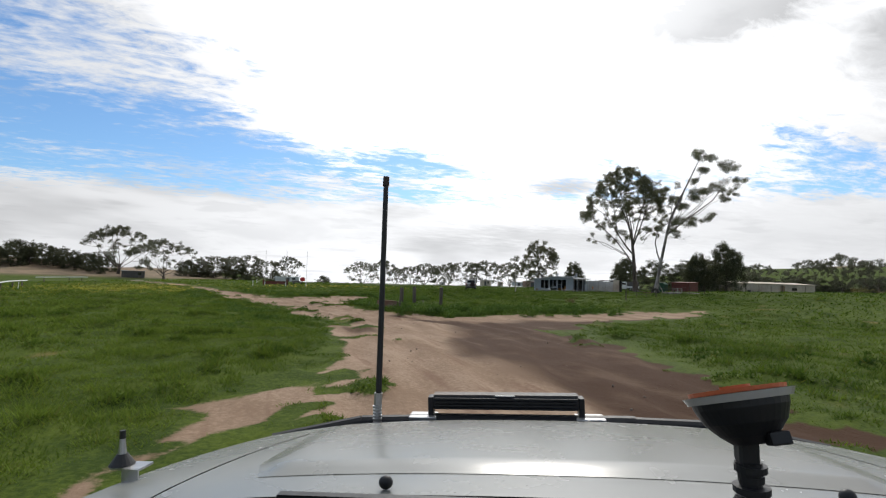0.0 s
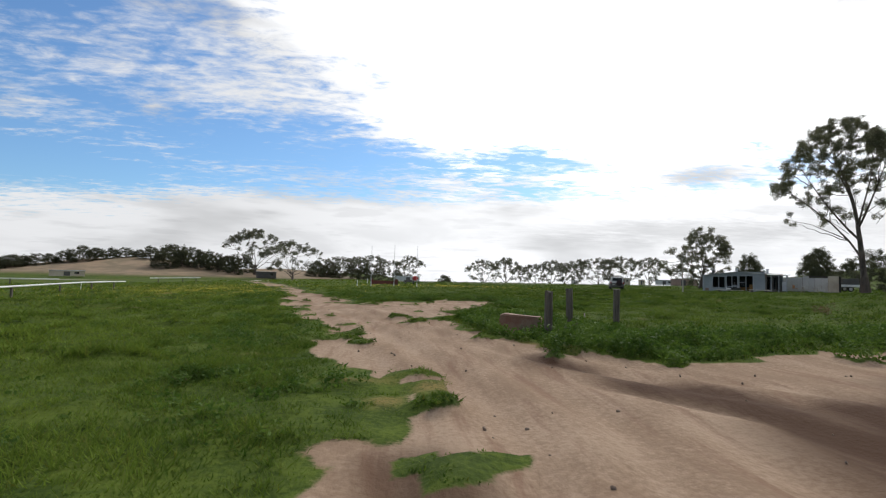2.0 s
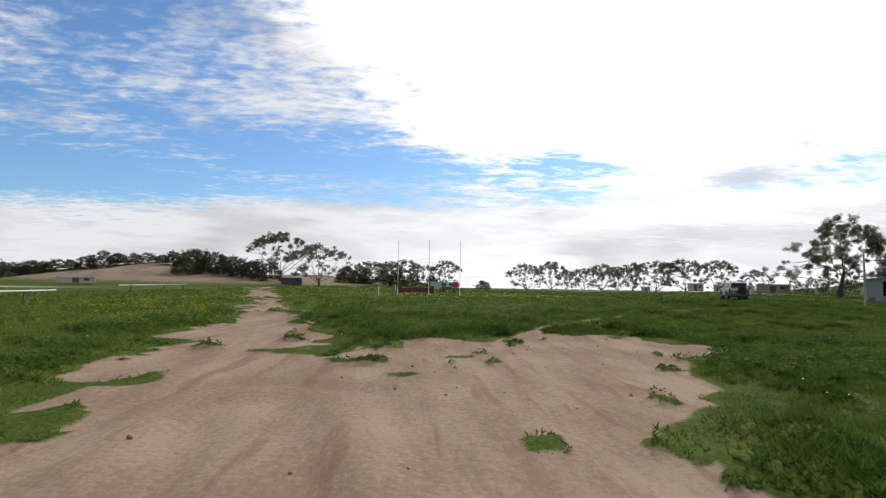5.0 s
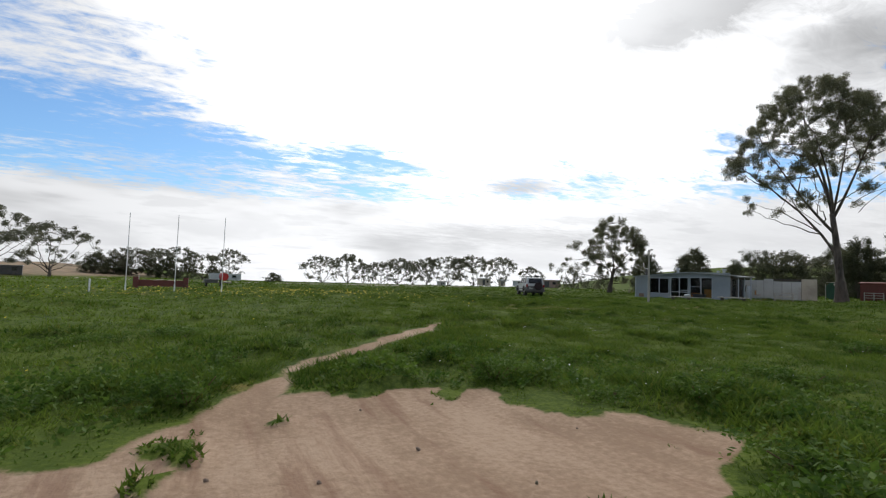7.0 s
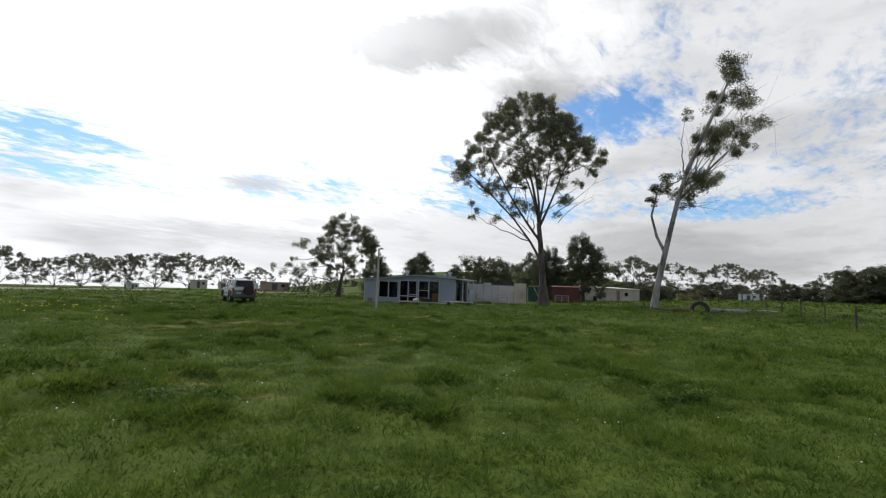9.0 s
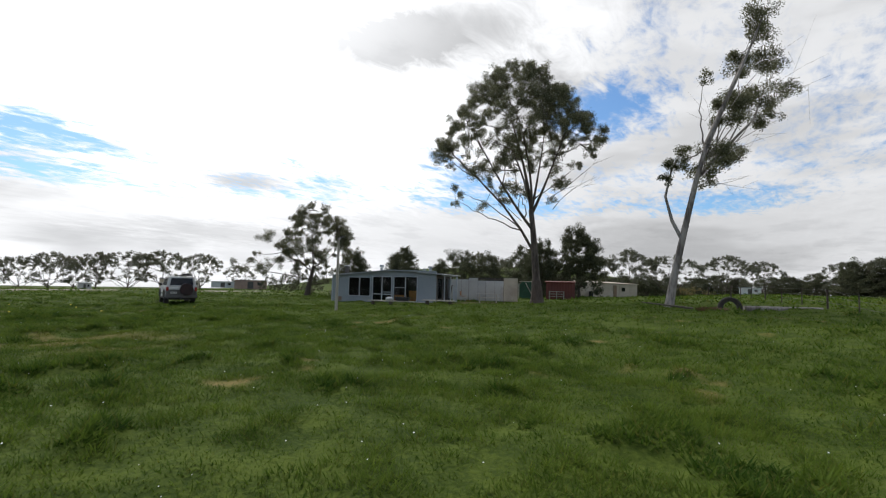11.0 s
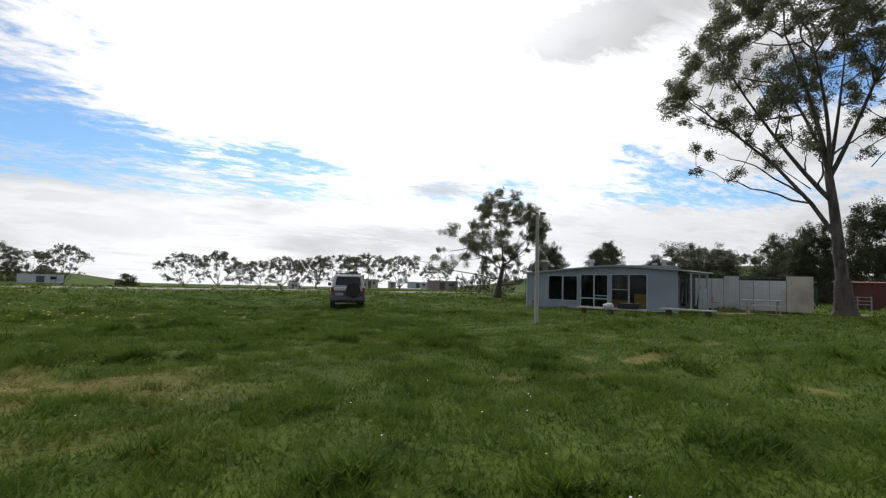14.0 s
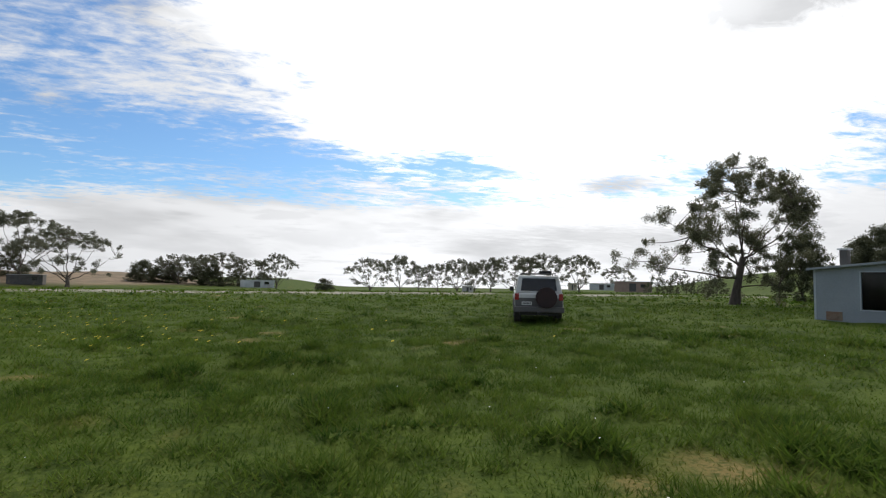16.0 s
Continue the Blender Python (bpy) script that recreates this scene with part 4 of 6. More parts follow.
# behind and beside the hut and sheds
for i, (x, y, h, wide) in enumerate([(81.5, 58, 7.2, 1.4), (88, 56, 7.0, 1.4), (92, 50, 7.2, 1.3), (82, 46, 7.6, 1.1), (81, 68, 5.6, 0.9)]):
    plant(dense_kinds[(i + 1) % 3], x, y, h, 8, 71 * i + 9, wide)
for i, (x, y, h, wide) in enumerate([(78.7, 37.2, 9.9, 0.92), (63.7, 63.2, 6.4, 0.92), (85, 71.5, 8.4, 1.15), (76.0, 41.5, 8.0, 0.8)]):
    plant(round_kind, x, y, h, 8, 71 * i + 9, wide)
for k in range(27):
    plant(dense_kinds[k % 3], *polar(BEND_AT, 60 + 2.0 * k + (k * 37 % 10) * 0.08, 128 + (k * 53 % 17)), 3.9 + (k * 29 % 13) * 0.13, 8, 83 * k, 2.3)
for i, (az, dist, h) in enumerate([(69, 104, 7.2), (73, 112, 8.6), (76.4, 110, 9.8), (80, 108, 8.4), (85, 116, 8.2), (88, 122, 7.0), (93.6, 118, 6.6), (97, 110, 7.0), (61, 118, 9.5), (64, 124, 8.6), (101, 112, 7.5)]):
    plant(flat_kinds[i % 4], *polar(BEND_AT, az, dist), h, 10, 37 * i, 0.95)
for i, (az, dist, h) in enumerate([(71, 118, 4.6), (78, 122, 4.8), (82.6, 126, 4.2), (86, 130, 4.2), (89.6, 134, 3.8), (92, 130, 3.6), (95, 122, 4.6), (98.5, 118, 5.0), (103, 115, 5.0), (107, 112, 5.0), (66, 120, 5), (94.8, 112, 6.4), (96.6, 110, 7.2), (98.6, 108, 7.0), (100.4, 108, 8.0), (102.4, 106, 8.4), (104.6, 106, 8)]):
    plant(dense_kinds[i % 3], *polar(BEND_AT, az, dist), h, 8, 91 * i, 1.8)
for i, (az, dist, h) in enumerate([(38.6, 90, 3.6), (40.6, 92, 4.2), (42.4, 95, 3.4), (44.0, 96, 3.6), (36, 120, 3.4)]):
    plant(shrub_kind, *polar(LATE, az, dist), h, 4, 77 * i, 0.8)

# ---- the hut: local x runs along its front from the near-road end, y goes into it ----
HUT_TURN = math.degrees(math.atan2(HUT_ALONG[1], HUT_ALONG[0]))
HUT_Z = 0.30
hut = thing("hut", (HUT[0], HUT[1], HUT_Z), "low pale blue-grey transportable hut with large dark windows", "hut", turn=HUT_TURN)
LONG, DEEP, FLOOR = 9.25, 3.0, 0.12


def eaves(x):
    """Height of the gable front at x: lowest at the road end, highest past the middle."""
    return 2.02 + 0.48 * min(1, x / 5.5) if x < 5.5 else 2.50 - 0.07 * (x - 5.5) / 3.7


OPENINGS = [(1.58, 3.62, 0.45, 1.95), (3.78, 5.52, 0.16, 2.04), (5.68, 7.72, 0.16, 2.06)]


def front_wall():
    bm = bmesh.new()
    t = 0.10
    cuts = [0.0, 1.58, 3.62, 3.78, 5.5, 5.52, 5.68, 7.72, LONG]
    for a, b in zip(cuts, cuts[1:]):
        gap = next((o for o in OPENINGS if o[0] - 0.01 <= a and b <= o[1] + 0.01), None)
        spans = [(-0.18, gap[2]), (gap[3], None)] if gap else [(-0.18, None)]
        for lo, hi in spans:
            ta, tb = (eaves(a), eaves(b)) if hi is None else (hi, hi)
            v = [bm.verts.new(p) for p in ((a, 0, lo), (b, 0, lo), (b, 0, tb), (a, 0, ta), (a, t, lo), (b, t, lo), (b, t, tb), (a, t, ta))]
            for f in ((0, 1, 2, 3), (7, 6, 5, 4), (0, 4, 5, 1), (3, 2, 6, 7), (1, 5, 6, 2), (0, 3, 7, 4)):
                bm.faces.new([v[i] for i in f])
    bmesh.ops.remove_doubles(bm, verts=bm.verts[:], dist=0.001)
    return bm


wall = part("front_wall", front_wall(), HUT_WALL, hut)
part("end_wall", box_bm(0, 0.1, 0.102, DEEP, -0.18, 2.0), HUT_WALL, hut)
part("back_wall", box_bm(0.102, LONG - 0.102, DEEP - 0.1, DEEP, -0.18, 2.05), HUT_WALL, hut)
part("floor_slab", box_bm(0.102, LONG - 0.102, 0.102, DEEP - 0.102, -0.1, FLOOR), DARK_ROOM, hut)
part("inner_wall", box_bm(0.102, LONG - 0.102, 2.2, 2.28, FLOOR, 2.0), DARK_ROOM, hut)
for x in (3.7, 5.6):
    part("partition", box_bm(x - 0.03, x + 0.03, 1.2, 2.19, FLOOR, 2.0), DARK_ROOM, hut)
part("ceiling_lining", box_bm(0.102, LONG - 0.102, 0.102, DEEP - 0.102, 2.03, 2.06), DARK_ROOM, hut)
# side wall facing the yard, with a row of dark windows behind a narrow veranda
side_wall = bmesh.new()
for y0, y1, z0, z1 in [(0.102, 0.35, -0.18, 2.40), (0.35, 2.9, -0.18, 0.45), (0.35, 2.9, 1.95, 2.36)] + [(y, y + 0.14, 0.45, 1.95) for y in (1.2, 2.2)]:
    add_box(side_wall, LONG - 0.1, LONG, y0, y1, z0, z1)
# the veranda's shade is put into this wall's dark grey colour
part("side_wall", side_wall, CAR_GREY, hut, "side wall coloured dark for the shade under the veranda")
for y in (0.36, 1.35):
    part("side_pane", box_bm(LONG - 0.06, LONG - 0.052, y, y + (0.83 if y < 1 else 0.84 if y < 4 else 0.74), 0.46, 1.94), GLASS, hut)
for y, w in ((0.3, 0.06), (1.5, 0.06), (2.7, 0.09)):
    part("veranda_post", box_bm(LONG + 0.52, LONG + 0.52 + w, y, y + w, -0.25, 2.12), FRAME_PAINT, hut)
part("veranda_screen", box_bm(LONG + 0.54, LONG + 0.57, 2.05, 2.66, 0.3, 1.4), FRAME_PAINT, hut)
part("veranda_beam", box_bm(LONG + 0.50, LONG + 0.58, -0.1, 2.95, 2.12, 2.18), HUT_WALL, hut)
part("veranda_floor", box_bm(LONG + 0.002, LONG + 0.9, -0.3, 3.1, -0.2, 0.06), CONCRETE, hut)

# windows: each a frame, rails and panes
for k, (x0, x1, z0, z1) in enumerate(OPENINGS):
    w = new("window")
    w.parent = hut
    tagged(w, "large aluminium-framed window in the hut front")
    fr = bmesh.new()
    f = 0.04
    for a in ((x0, x0 + f, z0, z1), (x1 - f, x1, z0, z1), (x0 + f, x1 - f, z0, z0 + f), (x0 + f, x1 - f, z1 - f, z1), ((x0 + x1) / 2 - 0.03, (x0 + x1) / 2 + 0.03, z0 + f, z1 - f)):
        add_box(fr, a[0], a[1], -0.02, 0.07, a[2], a[3])
    part("window_frame", fr, FRAME_PAINT, w)
    mid = (x0 + x1) / 2
    if k == 1:
        part("transom", box_bm(x0 + f, x1 - f, -0.012, 0.05, 0.62, 0.69), FRAME_PAINT, w)
        part("transom", box_bm(mid + 0.04, x1 - f, -0.012, 0.05, 0.80, 0.85), FRAME_PAINT, w)
    if k == 2:
        part("transom", box_bm(x0 + f, mid - 0.04, -0.012, 0.05, 1.18, 1.22), FRAME_PAINT, w)
    for a, b in ((x0 + f, mid - 0.04), (mid + 0.04, x1 - f)):
        part("pane", box_bm(a, b, 0.02, 0.028, z0 + f, z1 - f), GLASS, w)
part("orange_cupboard", box_bm(6.85, 7.5, 0.35, 0.8, FLOOR + 0.02, 0.98, bevel=0.015), ORANGE_WOOD, hut, "orange timber cupboard inside the glass")
part("low_bench", box_bm(5.5, 6.45, 0.35, 0.75, FLOOR + 0.02, 0.62, bevel=0.01), ORANGE_WOOD, hut)
part("sill_board", box_bm(6.2, 9.9, -0.40, -0.02, 0.06, 0.15, bevel=0.012), PALE_TIMBER, hut, "weathered pale timber step along the front")
part("vent_box", box_bm(0.42, 0.98, -0.025, 0.0, 0.02, 0.36), RUSTY_BLOCK, hut, "rusty vent opening under the floor")
part("edge_flashing", box_bm(-0.012, 0.06, -0.014, -0.002, -0.16, 2.0), FRAME_PAINT, hut)

# roof in two shallow slopes
roof = new("roof")
roof.parent = hut
tagged(roof, "shallow corrugated tin roof with a thin edge")
ridge = 5.5
for x0, x1 in ((-0.15, ridge), (ridge, LONG + 0.72)):
    bm = bmesh.new()
    za = (eaves(max(x0, 0)) if x0 < ridge else eaves(ridge)) + 0.015
    zb = eaves(ridge) + 0.015 if x1 == ridge else eaves(LONG) - 0.22
    cols = []
    n = 90
    for i in range(n + 1):
        y = -0.22 + (DEEP + 0.44) * i / n
        dz = 0.012 * math.cos(i * math.pi)
        cols.append([bm.verts.new((x0, y, za + dz)), bm.verts.new((x1, y, zb + dz)), bm.verts.new((x0, y, za + dz + 0.035)), bm.verts.new((x1, y, zb + dz + 0.035))])
    for p, q in zip(cols, cols[1:]):
        bm.faces.new((p[0], p[1], q[1], q[0]))
        bm.faces.new((p[2], q[2], q[3], p[3]))
        bm.faces.new((p[0], q[0], q[2], p[2]))
        bm.faces.new((p[1], p[3], q[3], q[1]))
    bm.faces.new((cols[0][0], cols[0][2], cols[0][3], cols[0][1]))
    part("roof_sheet", bm, ROOF_TIN, roof)
part("barge_board", prism_bm([(-0.15, 2.0), (ridge, 2.47), (LONG + 0.1, 2.40), (LONG + 0.1, 2.50), (ridge, 2.555), (-0.15, 2.075)], 1, -0.245, -0.222), HUT_WALL, roof)


def flue(x, y, z0, z1, r, cap):
    f = new("flue")
    f.parent = hut
    part("pipe", rod_bm((x, y, z0), (x, y, z1), r, n=16), ROOF_TIN, f, smooth=False)
    bm = rod_bm((x, y, z1 + 0.03), (x, y, z1 + 0.03 + cap), r * 1.7, r * 1.5, n=16)
    part("cowl", bm, ROOF_TIN, f)
    return tagged(f, "round metal flue with a cowl")


flue(7.7, 2.3, 2.2, 2.78, 0.12, 0.12)
flue(7.1, 2.5, 2.3, 2.64, 0.09, 0.10)
flue(3.2, 2.4, 2.1, 2.80, 0.12, 0.20)
chimney = new("chimney")
chimney.parent = hut
tagged(chimney, "square grey brick chimney with a cap")
part("shaft", box_bm(0.35, 0.62, 1.2, 1.47, 1.9, 2.86, bevel=0.012), CAR_GREY, chimney)
part("cap", box_bm(0.29, 0.68, 1.14, 1.53, 2.865, 2.93, bevel=0.01), HUT_SIDE, chimney)
# leaning timber and junk along the veranda
for i, (x, y, tilt) in enumerate(((9.42, 0.8, 5), (9.44, 1.5, -4), (9.4, 2.3, 5))):
    b = single("leaning_board", rod_bm((0, 0, 0), (math.sin(radians(tilt)) * 1.5, 0.2, 1.45), 0.035, n=8), GREY_TIMBER, (0, 0, 0), "grey timber length leaning in the veranda", "timber", "veranda timber")
    b.matrix_world = hut.matrix_world @ pose(x, y, 0.06)

# low plank benches on stumps before the hut, with junk on them
def plank_bench(a, b, label, stumps):
    a, b = Vector(a), Vector(b)
    l = (b - a).length
    z = min(ground_at(*a), ground_at(*b))
    t = thing("plank_bench", (a.x, a.y, z), label, "bench", "plank benches before the hut", turn=math.degrees(math.atan2(b.y - a.y, b.x - a.x)))
    for y0, y1, k in ((-0.2, -0.012, 0.0), (0.012, 0.2, 0.012)):
        part("plank", box_bm(0.05 * k, l - 2 * k, y0, y1, 0.27 + k, 0.33 + k, bevel=0.008), PALE_TIMBER, t)
    for f in stumps:
        part("stump", rod_bm((l * f, 0, -0.1), (l * f, 0, 0.27), 0.15, 0.13, n=12), DARK_BARK, t)
    return t, z


long_bench, bench_z = plank_bench((40.6, 39.9), (41.5, 36.6), "long pale plank bench on round stumps", (0.1, 0.5, 0.9))
plank_bench((42.0, 36.2), (42.6, 33.9), "pale plank bench before the veranda", (0.15, 0.85))
tub = thing("black_tub", (41.27, 37.4, bench_z + 0.345), "low black plastic tub on the plank bench", "tub", turn=-72)
part("body", prism_bm([(-0.44, 0), (0.44, 0), (0.52, 0.24), (-0.52, 0.24)], 1, -0.17, 0.17, bevel=0.02), BLACK, tub)
part("rim", box_bm(-0.54, 0.54, -0.19, 0.19, 0.24, 0.262, bevel=0.006), BLACK, tub)
sack = bmesh.new()
bmesh.ops.create_icosphere(sack, subdivisions=3, radius=0.2)
for v in sack.verts:
    k = 1 + 0.25 * noise.noise(v.co * 9.0)
    v.co = Vector((v.co.x * 1.3 * k, v.co.y * 0.8 * k, max(-0.09, v.co.z * 0.75 * k)))
single("crumpled_sack", sack, HUT_SIDE, (41.02, 38.35, bench_z + 0.432), "crumpled pale plastic sack on the plank bench", "sack", turn=-60, smooth=True)

# ---- tin screen between hut and trees ----
A, B = Vector((49.5, 37.6)), Vector((50.35, 32.9))
run = (B - A).length
screen = thing("tin_fence", (A.x, A.y, 0.60), "pale corrugated iron screen fence with a dark gap", "fence", turn=math.degrees(math.atan2(B.y - A.y, B.x - A.x)))
for i, (a, b, h) in enumerate(((-2.5, -1.3, 1.66), (-1.28, -0.02, 1.70), (0, 0.62, 1.70), (0.64, 1.4, 1.84), (1.42, 2.1, 1.62), (2.12, 2.85, 1.62), (2.87, 3.6, 1.62), (3.62, run, 1.86))):
    bm = sheet_bm(b - a, h)
    bmesh.ops.translate(bm, vec=(a, 0.01 * (i % 2), 0), verts=bm.verts[:])
    part("iron_sheet", bm, CREAM_TIN if i == 7 else TIN, screen)
for a in (-1.29, -0.01, 0.63, 1.41, 2.11, 2.86, 3.61):
    part("post", box_bm(a - 0.035, a + 0.035, 0.03, 0.1, -0.1, 1.85), GREY_TIMBER, screen)
part("rail", box_bm(1.4, 3.65, 0.035, 0.095, 1.72, 1.79), GREY_TIMBER, screen)
# two near-black sheets added behind the low panels to make the gap dark
part("gap_top_sheet", box_bm(1.4, 3.65, 0.1, 2.0, 1.80, 1.84), DARK_ROOM, screen, "dark flat sheet added to darken the gap behind the screen")
part("gap_back_sheet", box_bm(1.4, 3.65, 2.0, 2.04, 0.0, 1.80), DARK_ROOM, screen)

# ---- open picnic table in the yard ----
tb = thing("picnic_table", (48.0, 34.3, ground_at(48.0, 34.3)), "weathered timber picnic table in the yard", "table", turn=-60)
for k in range(4):
    part("board", box_bm(-0.9, 0.9, -0.36 + 0.18 * k, -0.20 + 0.18 * k, 0.70, 0.74, bevel=0.006), PALE_TIMBER, tb)
for x in (-0.65, 0.65):
    for s in (-1, 1):
        part("leg", rod_bm((x, 0.55 * s, 0), (x, 0.2 * s, 0.7), 0.04, n=8), PALE_TIMBER, tb)
for s in (-1, 1):
    part("bench_board", box_bm(-0.9, 0.9, 0.62 * s - 0.13, 0.62 * s + 0.13, 0.42, 0.46, bevel=0.006), PALE_TIMBER, tb)
ch = thing("yard_chair", (48.6, 36.9, ground_at(48.6, 36.9)), "small orange plastic chair in the yard", "chair", turn=20)
part("seat", box_bm(-0.22, 0.22, -0.22, 0.22, 0.40, 0.44, bevel=0.015), ORANGE_WOOD, ch)
part("backrest", box_bm(-0.22, 0.22, 0.18, 0.22, 0.46, 0.82, bevel=0.015), ORANGE_WOOD, ch)
for x in (-0.19, 0.19):
    for y in (-0.19, 0.19):
        part("leg", rod_bm((x, y, 0), (x, y, 0.4), 0.015, n=6), STEEL, ch)

# ---- green shelter ----
gs = thing("green_shelter", (63.5, 37.9, ground_at(63.5, 37.9)), "dark green canvas shelter with a pale leaning pole", "shelter", turn=-65)
part("canvas", prism_bm([(-0.8, 0), (0.85, 0), (0.85, 1.55), (0.45, 1.85), (-0.5, 1.85), (-0.8, 1.5)], 1, 0, 1.6, bevel=0.04), GREEN_CLOTH, gs)
part("pole", rod_bm((-0.15, -0.25, 1.75), (0.75, -0.35, 0.0), 0.045, n=8), PALE_TIMBER, gs)
part("trim_pole", rod_bm((-0.86, -0.05, 0.0), (-0.86, -0.05, 1.7), 0.04, n=8), PALE_TIMBER, gs)
part("ridge_trim", rod_bm((-0.8, -0.03, 1.9), (0.8, -0.03, 1.9), 0.03, n=8), PALE_TIMBER, gs)


def shed(name, a, b, deep, z, h0, h1, walls, label, parts=(), roof_mat=None, ridge_back=False):
    """A long plain shed, its front from a to b, corrugated cladding, roof with overhang."""
    a, b = Vector(a), Vector(b)
    l = (b - a).length
    s = thing(name, (a.x, a.y, z), label, "shed", turn=math.degrees(math.atan2(b.y - a.y, b.x - a.x)))
    bm = sheet_bm(l, h0, pitch=0.16, depth=0.025)
    part("front_cladding", bm, walls, s)
    part("end_cladding", prism_bm([(0.05, 0), (deep, 0), (deep, h1), (0.05, h0)], 0, 0, 0.05), walls, s)
    part("end_cladding", prism_bm([(0.05, 0), (deep, 0), (deep, h1), (0.05, h0)], 0, l - 0.05, l), walls, s)
    part("back_cladding", box_bm(0.05, l - 0.05, deep - 0.05, deep, 0, h1), walls, s)
    part("roof", prism_bm([(-0.2, h0 + 0.01), (deep + 0.2, h1 + 0.01), (deep + 0.2, h1 + 0.07), (-0.2, h0 + 0.07)], 0, -0.15, l + 0.15), roof_mat or ROOF_TIN, s)
    return s


long_shed = shed("long_shed", (83.4, 38.6), (98.8, 34.2), 5.0, 0.62, 2.15, 2.5, CREAM_TIN, "long low cream shed with a brown door", roof_mat=CREAM_TIN)
part("door", box_bm(8.8, 9.7, -0.06, -0.02, 0.0, 1.9, bevel=0.01), surface("brown_door", (0.22, 0.15, 0.09), (0.17, 0.115, 0.07), 2, 0.7), long_shed, "brown timber door")
part("window", box_bm(11.2, 12.2, -0.05, -0.02, 1.0, 1.6), CAR_GLASS, long_shed)
part("downpipe", rod_bm((10.4, -0.06, 0.0), (10.4, -0.06, 2.1), 0.04, n=8), CREAM_TIN, long_shed)
part("drum", rod_bm((2.0, -0.5, 0.0), (2.0, -0.5, 0.9), 0.3, n=14), BLACK, long_shed)
red_shed = shed("red_shed", (64.4, 36.1), (65.4, 33.3), 3.5, 0.45, 1.95, 2.1, RED_TIN, "small dark red tin shed with white rails in front", roof_mat=RED_TIN)
for z in (0.45, 0.7, 0.95):
    part("white_rail", box_bm(0.3, 1.9, -0.35, -0.29, z, z + 0.06), PALE_TIMBER, red_shed)
for x in (0.35, 1.1, 1.85):
    part("rail_post", box_bm(x - 0.04, x + 0.04, -0.28, -0.2, -0.1, 1.05), PALE_TIMBER, red_shed)


# ---- small buildings at the far side of the field ----
def box_building(name, az, dist, eye, w, h, d, walls, label, z=0.0, gable=0.0):
    x, y = polar(eye, az, dist)
    s = thing(name, (x, y, ground_at(x, y) - 0.2 + z), label, "building", turn=-az)
    if gable:
        part("walls", box_bm(-w / 2, w / 2, 0, d, 0, h, bevel=0.03), walls, s)
        part("roof", prism_bm([(-w / 2 - 0.2, h), (0, h + gable), (w / 2 + 0.2, h)], 1, -0.2, d + 0.2), ROOF_TIN, s)
    else:
        part("walls", box_bm(-w / 2, w / 2, 0, d, 0, h, bevel=0.03), walls, s)
        part("roof", box_bm(-w / 2 - 0.15, w / 2 + 0.15, -0.15, d + 0.15, h + 0.002, h + 0.1), ROOF_TIN, s)
    part("door", box_bm(-w * 0.1, w * 0.08, -0.04, -0.004, 0.1, min(2.0, h * 0.85)), CAR_GREY, s)
    part("window", box_bm(w * 0.2, w * 0.34, -0.04, -0.004, h * 0.45, h * 0.8), CAR_GLASS, s)
    return s


PINK = surface("pink_brick", (0.36, 0.26, 0.21), (0.30, 0.21, 0.17), 1.5, 0.85)
box_building("amenities_block", 36.2, 100, LATE, 6.6, 1.9, 4, PINK, "low pinkish brick amenities block", 0.5)
box_building("field_shed", 18.2, 66, LATE, 1.5, 0.9, 1.5, TIN, "small grey tin field shed", 0.1)
box_building("pale_shed", 33.0, 120, LATE, 5.4, 1.5, 3, HUT_SIDE, "long low pale shed", 1.0)
box_building("cream_hut", 29.4, 128, BEND_AT, 3.6, 1.9, 3, CREAM_TIN, "small cream tin hut", 0.8)
box_building("tin_store", 31.6, 130, BEND_AT, 1.8, 1.5, 2, CREAM_TIN, "tiny cream storage box", 0.8)
box_building("grey_shed", -38.6, 110, EARLY, 3.2, 1.35, 3, HUT_SIDE, "small low grey gabled shed", 0.2, gable=0.8)
box_building("beige_hall", -31.2, 168, EARLY, 8.0, 1.5, 6, CREAM_TIN, "long low beige hall before dark trees", 0.6)
box_building("shelter_shed", -13.0, 190, EARLY, 7.0, 2.4, 4, CAR_GREY, "dark shelter shed under the big tree", 0.2)
box_building("grey_store", -5.0, 150, LATE, 9.0, 2.0, 4, HUT_SIDE, "pale grey store beyond the field", 0.6)
box_building("white_van_shed", 86.9, 112, BEND_AT, 3.4, 1.25, 1.2, WHITE_PAINT, "small white shed near the tree belt", 0.2)

# white steel frames of an unfinished shed
fx, fy = polar(EARLY, -41.6, 96)
sf = thing("steel_frame_shed", (fx, fy, ground_at(fx, fy)), "white open gable frames of an unclad shed", "shed frame", turn=41)
for k in range(2):
    for j in range(3):
        x0, y0 = 3.3 * k, 2.2 * j
        part("rafter", rod_bm((x0, y0, 1.35), (x0 + 1.65, y0, 2.55), 0.06, n=6), WHITE_PAINT, sf)
        part("rafter", rod_bm((x0 + 1.65, y0, 2.55), (x0 + 3.3, y0, 1.35), 0.06, n=6), WHITE_PAINT, sf)
        if k == 0:
            part("column", rod_bm((x0, y0, -0.1), (x0, y0, 1.35), 0.06, n=6), WHITE_PAINT, sf)
        part("column", rod_bm((x0 + 3.3, y0, -0.1), (x0 + 3.3, y0, 1.35), 0.06, n=6), WHITE_PAINT, sf)
for x, z in ((0, 1.35), (1.65, 2.55), (3.3, 1.35), (4.95, 2.55), (6.6, 1.35)):
    part("purlin", rod_bm((x, 0, z), (x, 4.4, z), 0.04, n=6), WHITE_PAINT, sf)
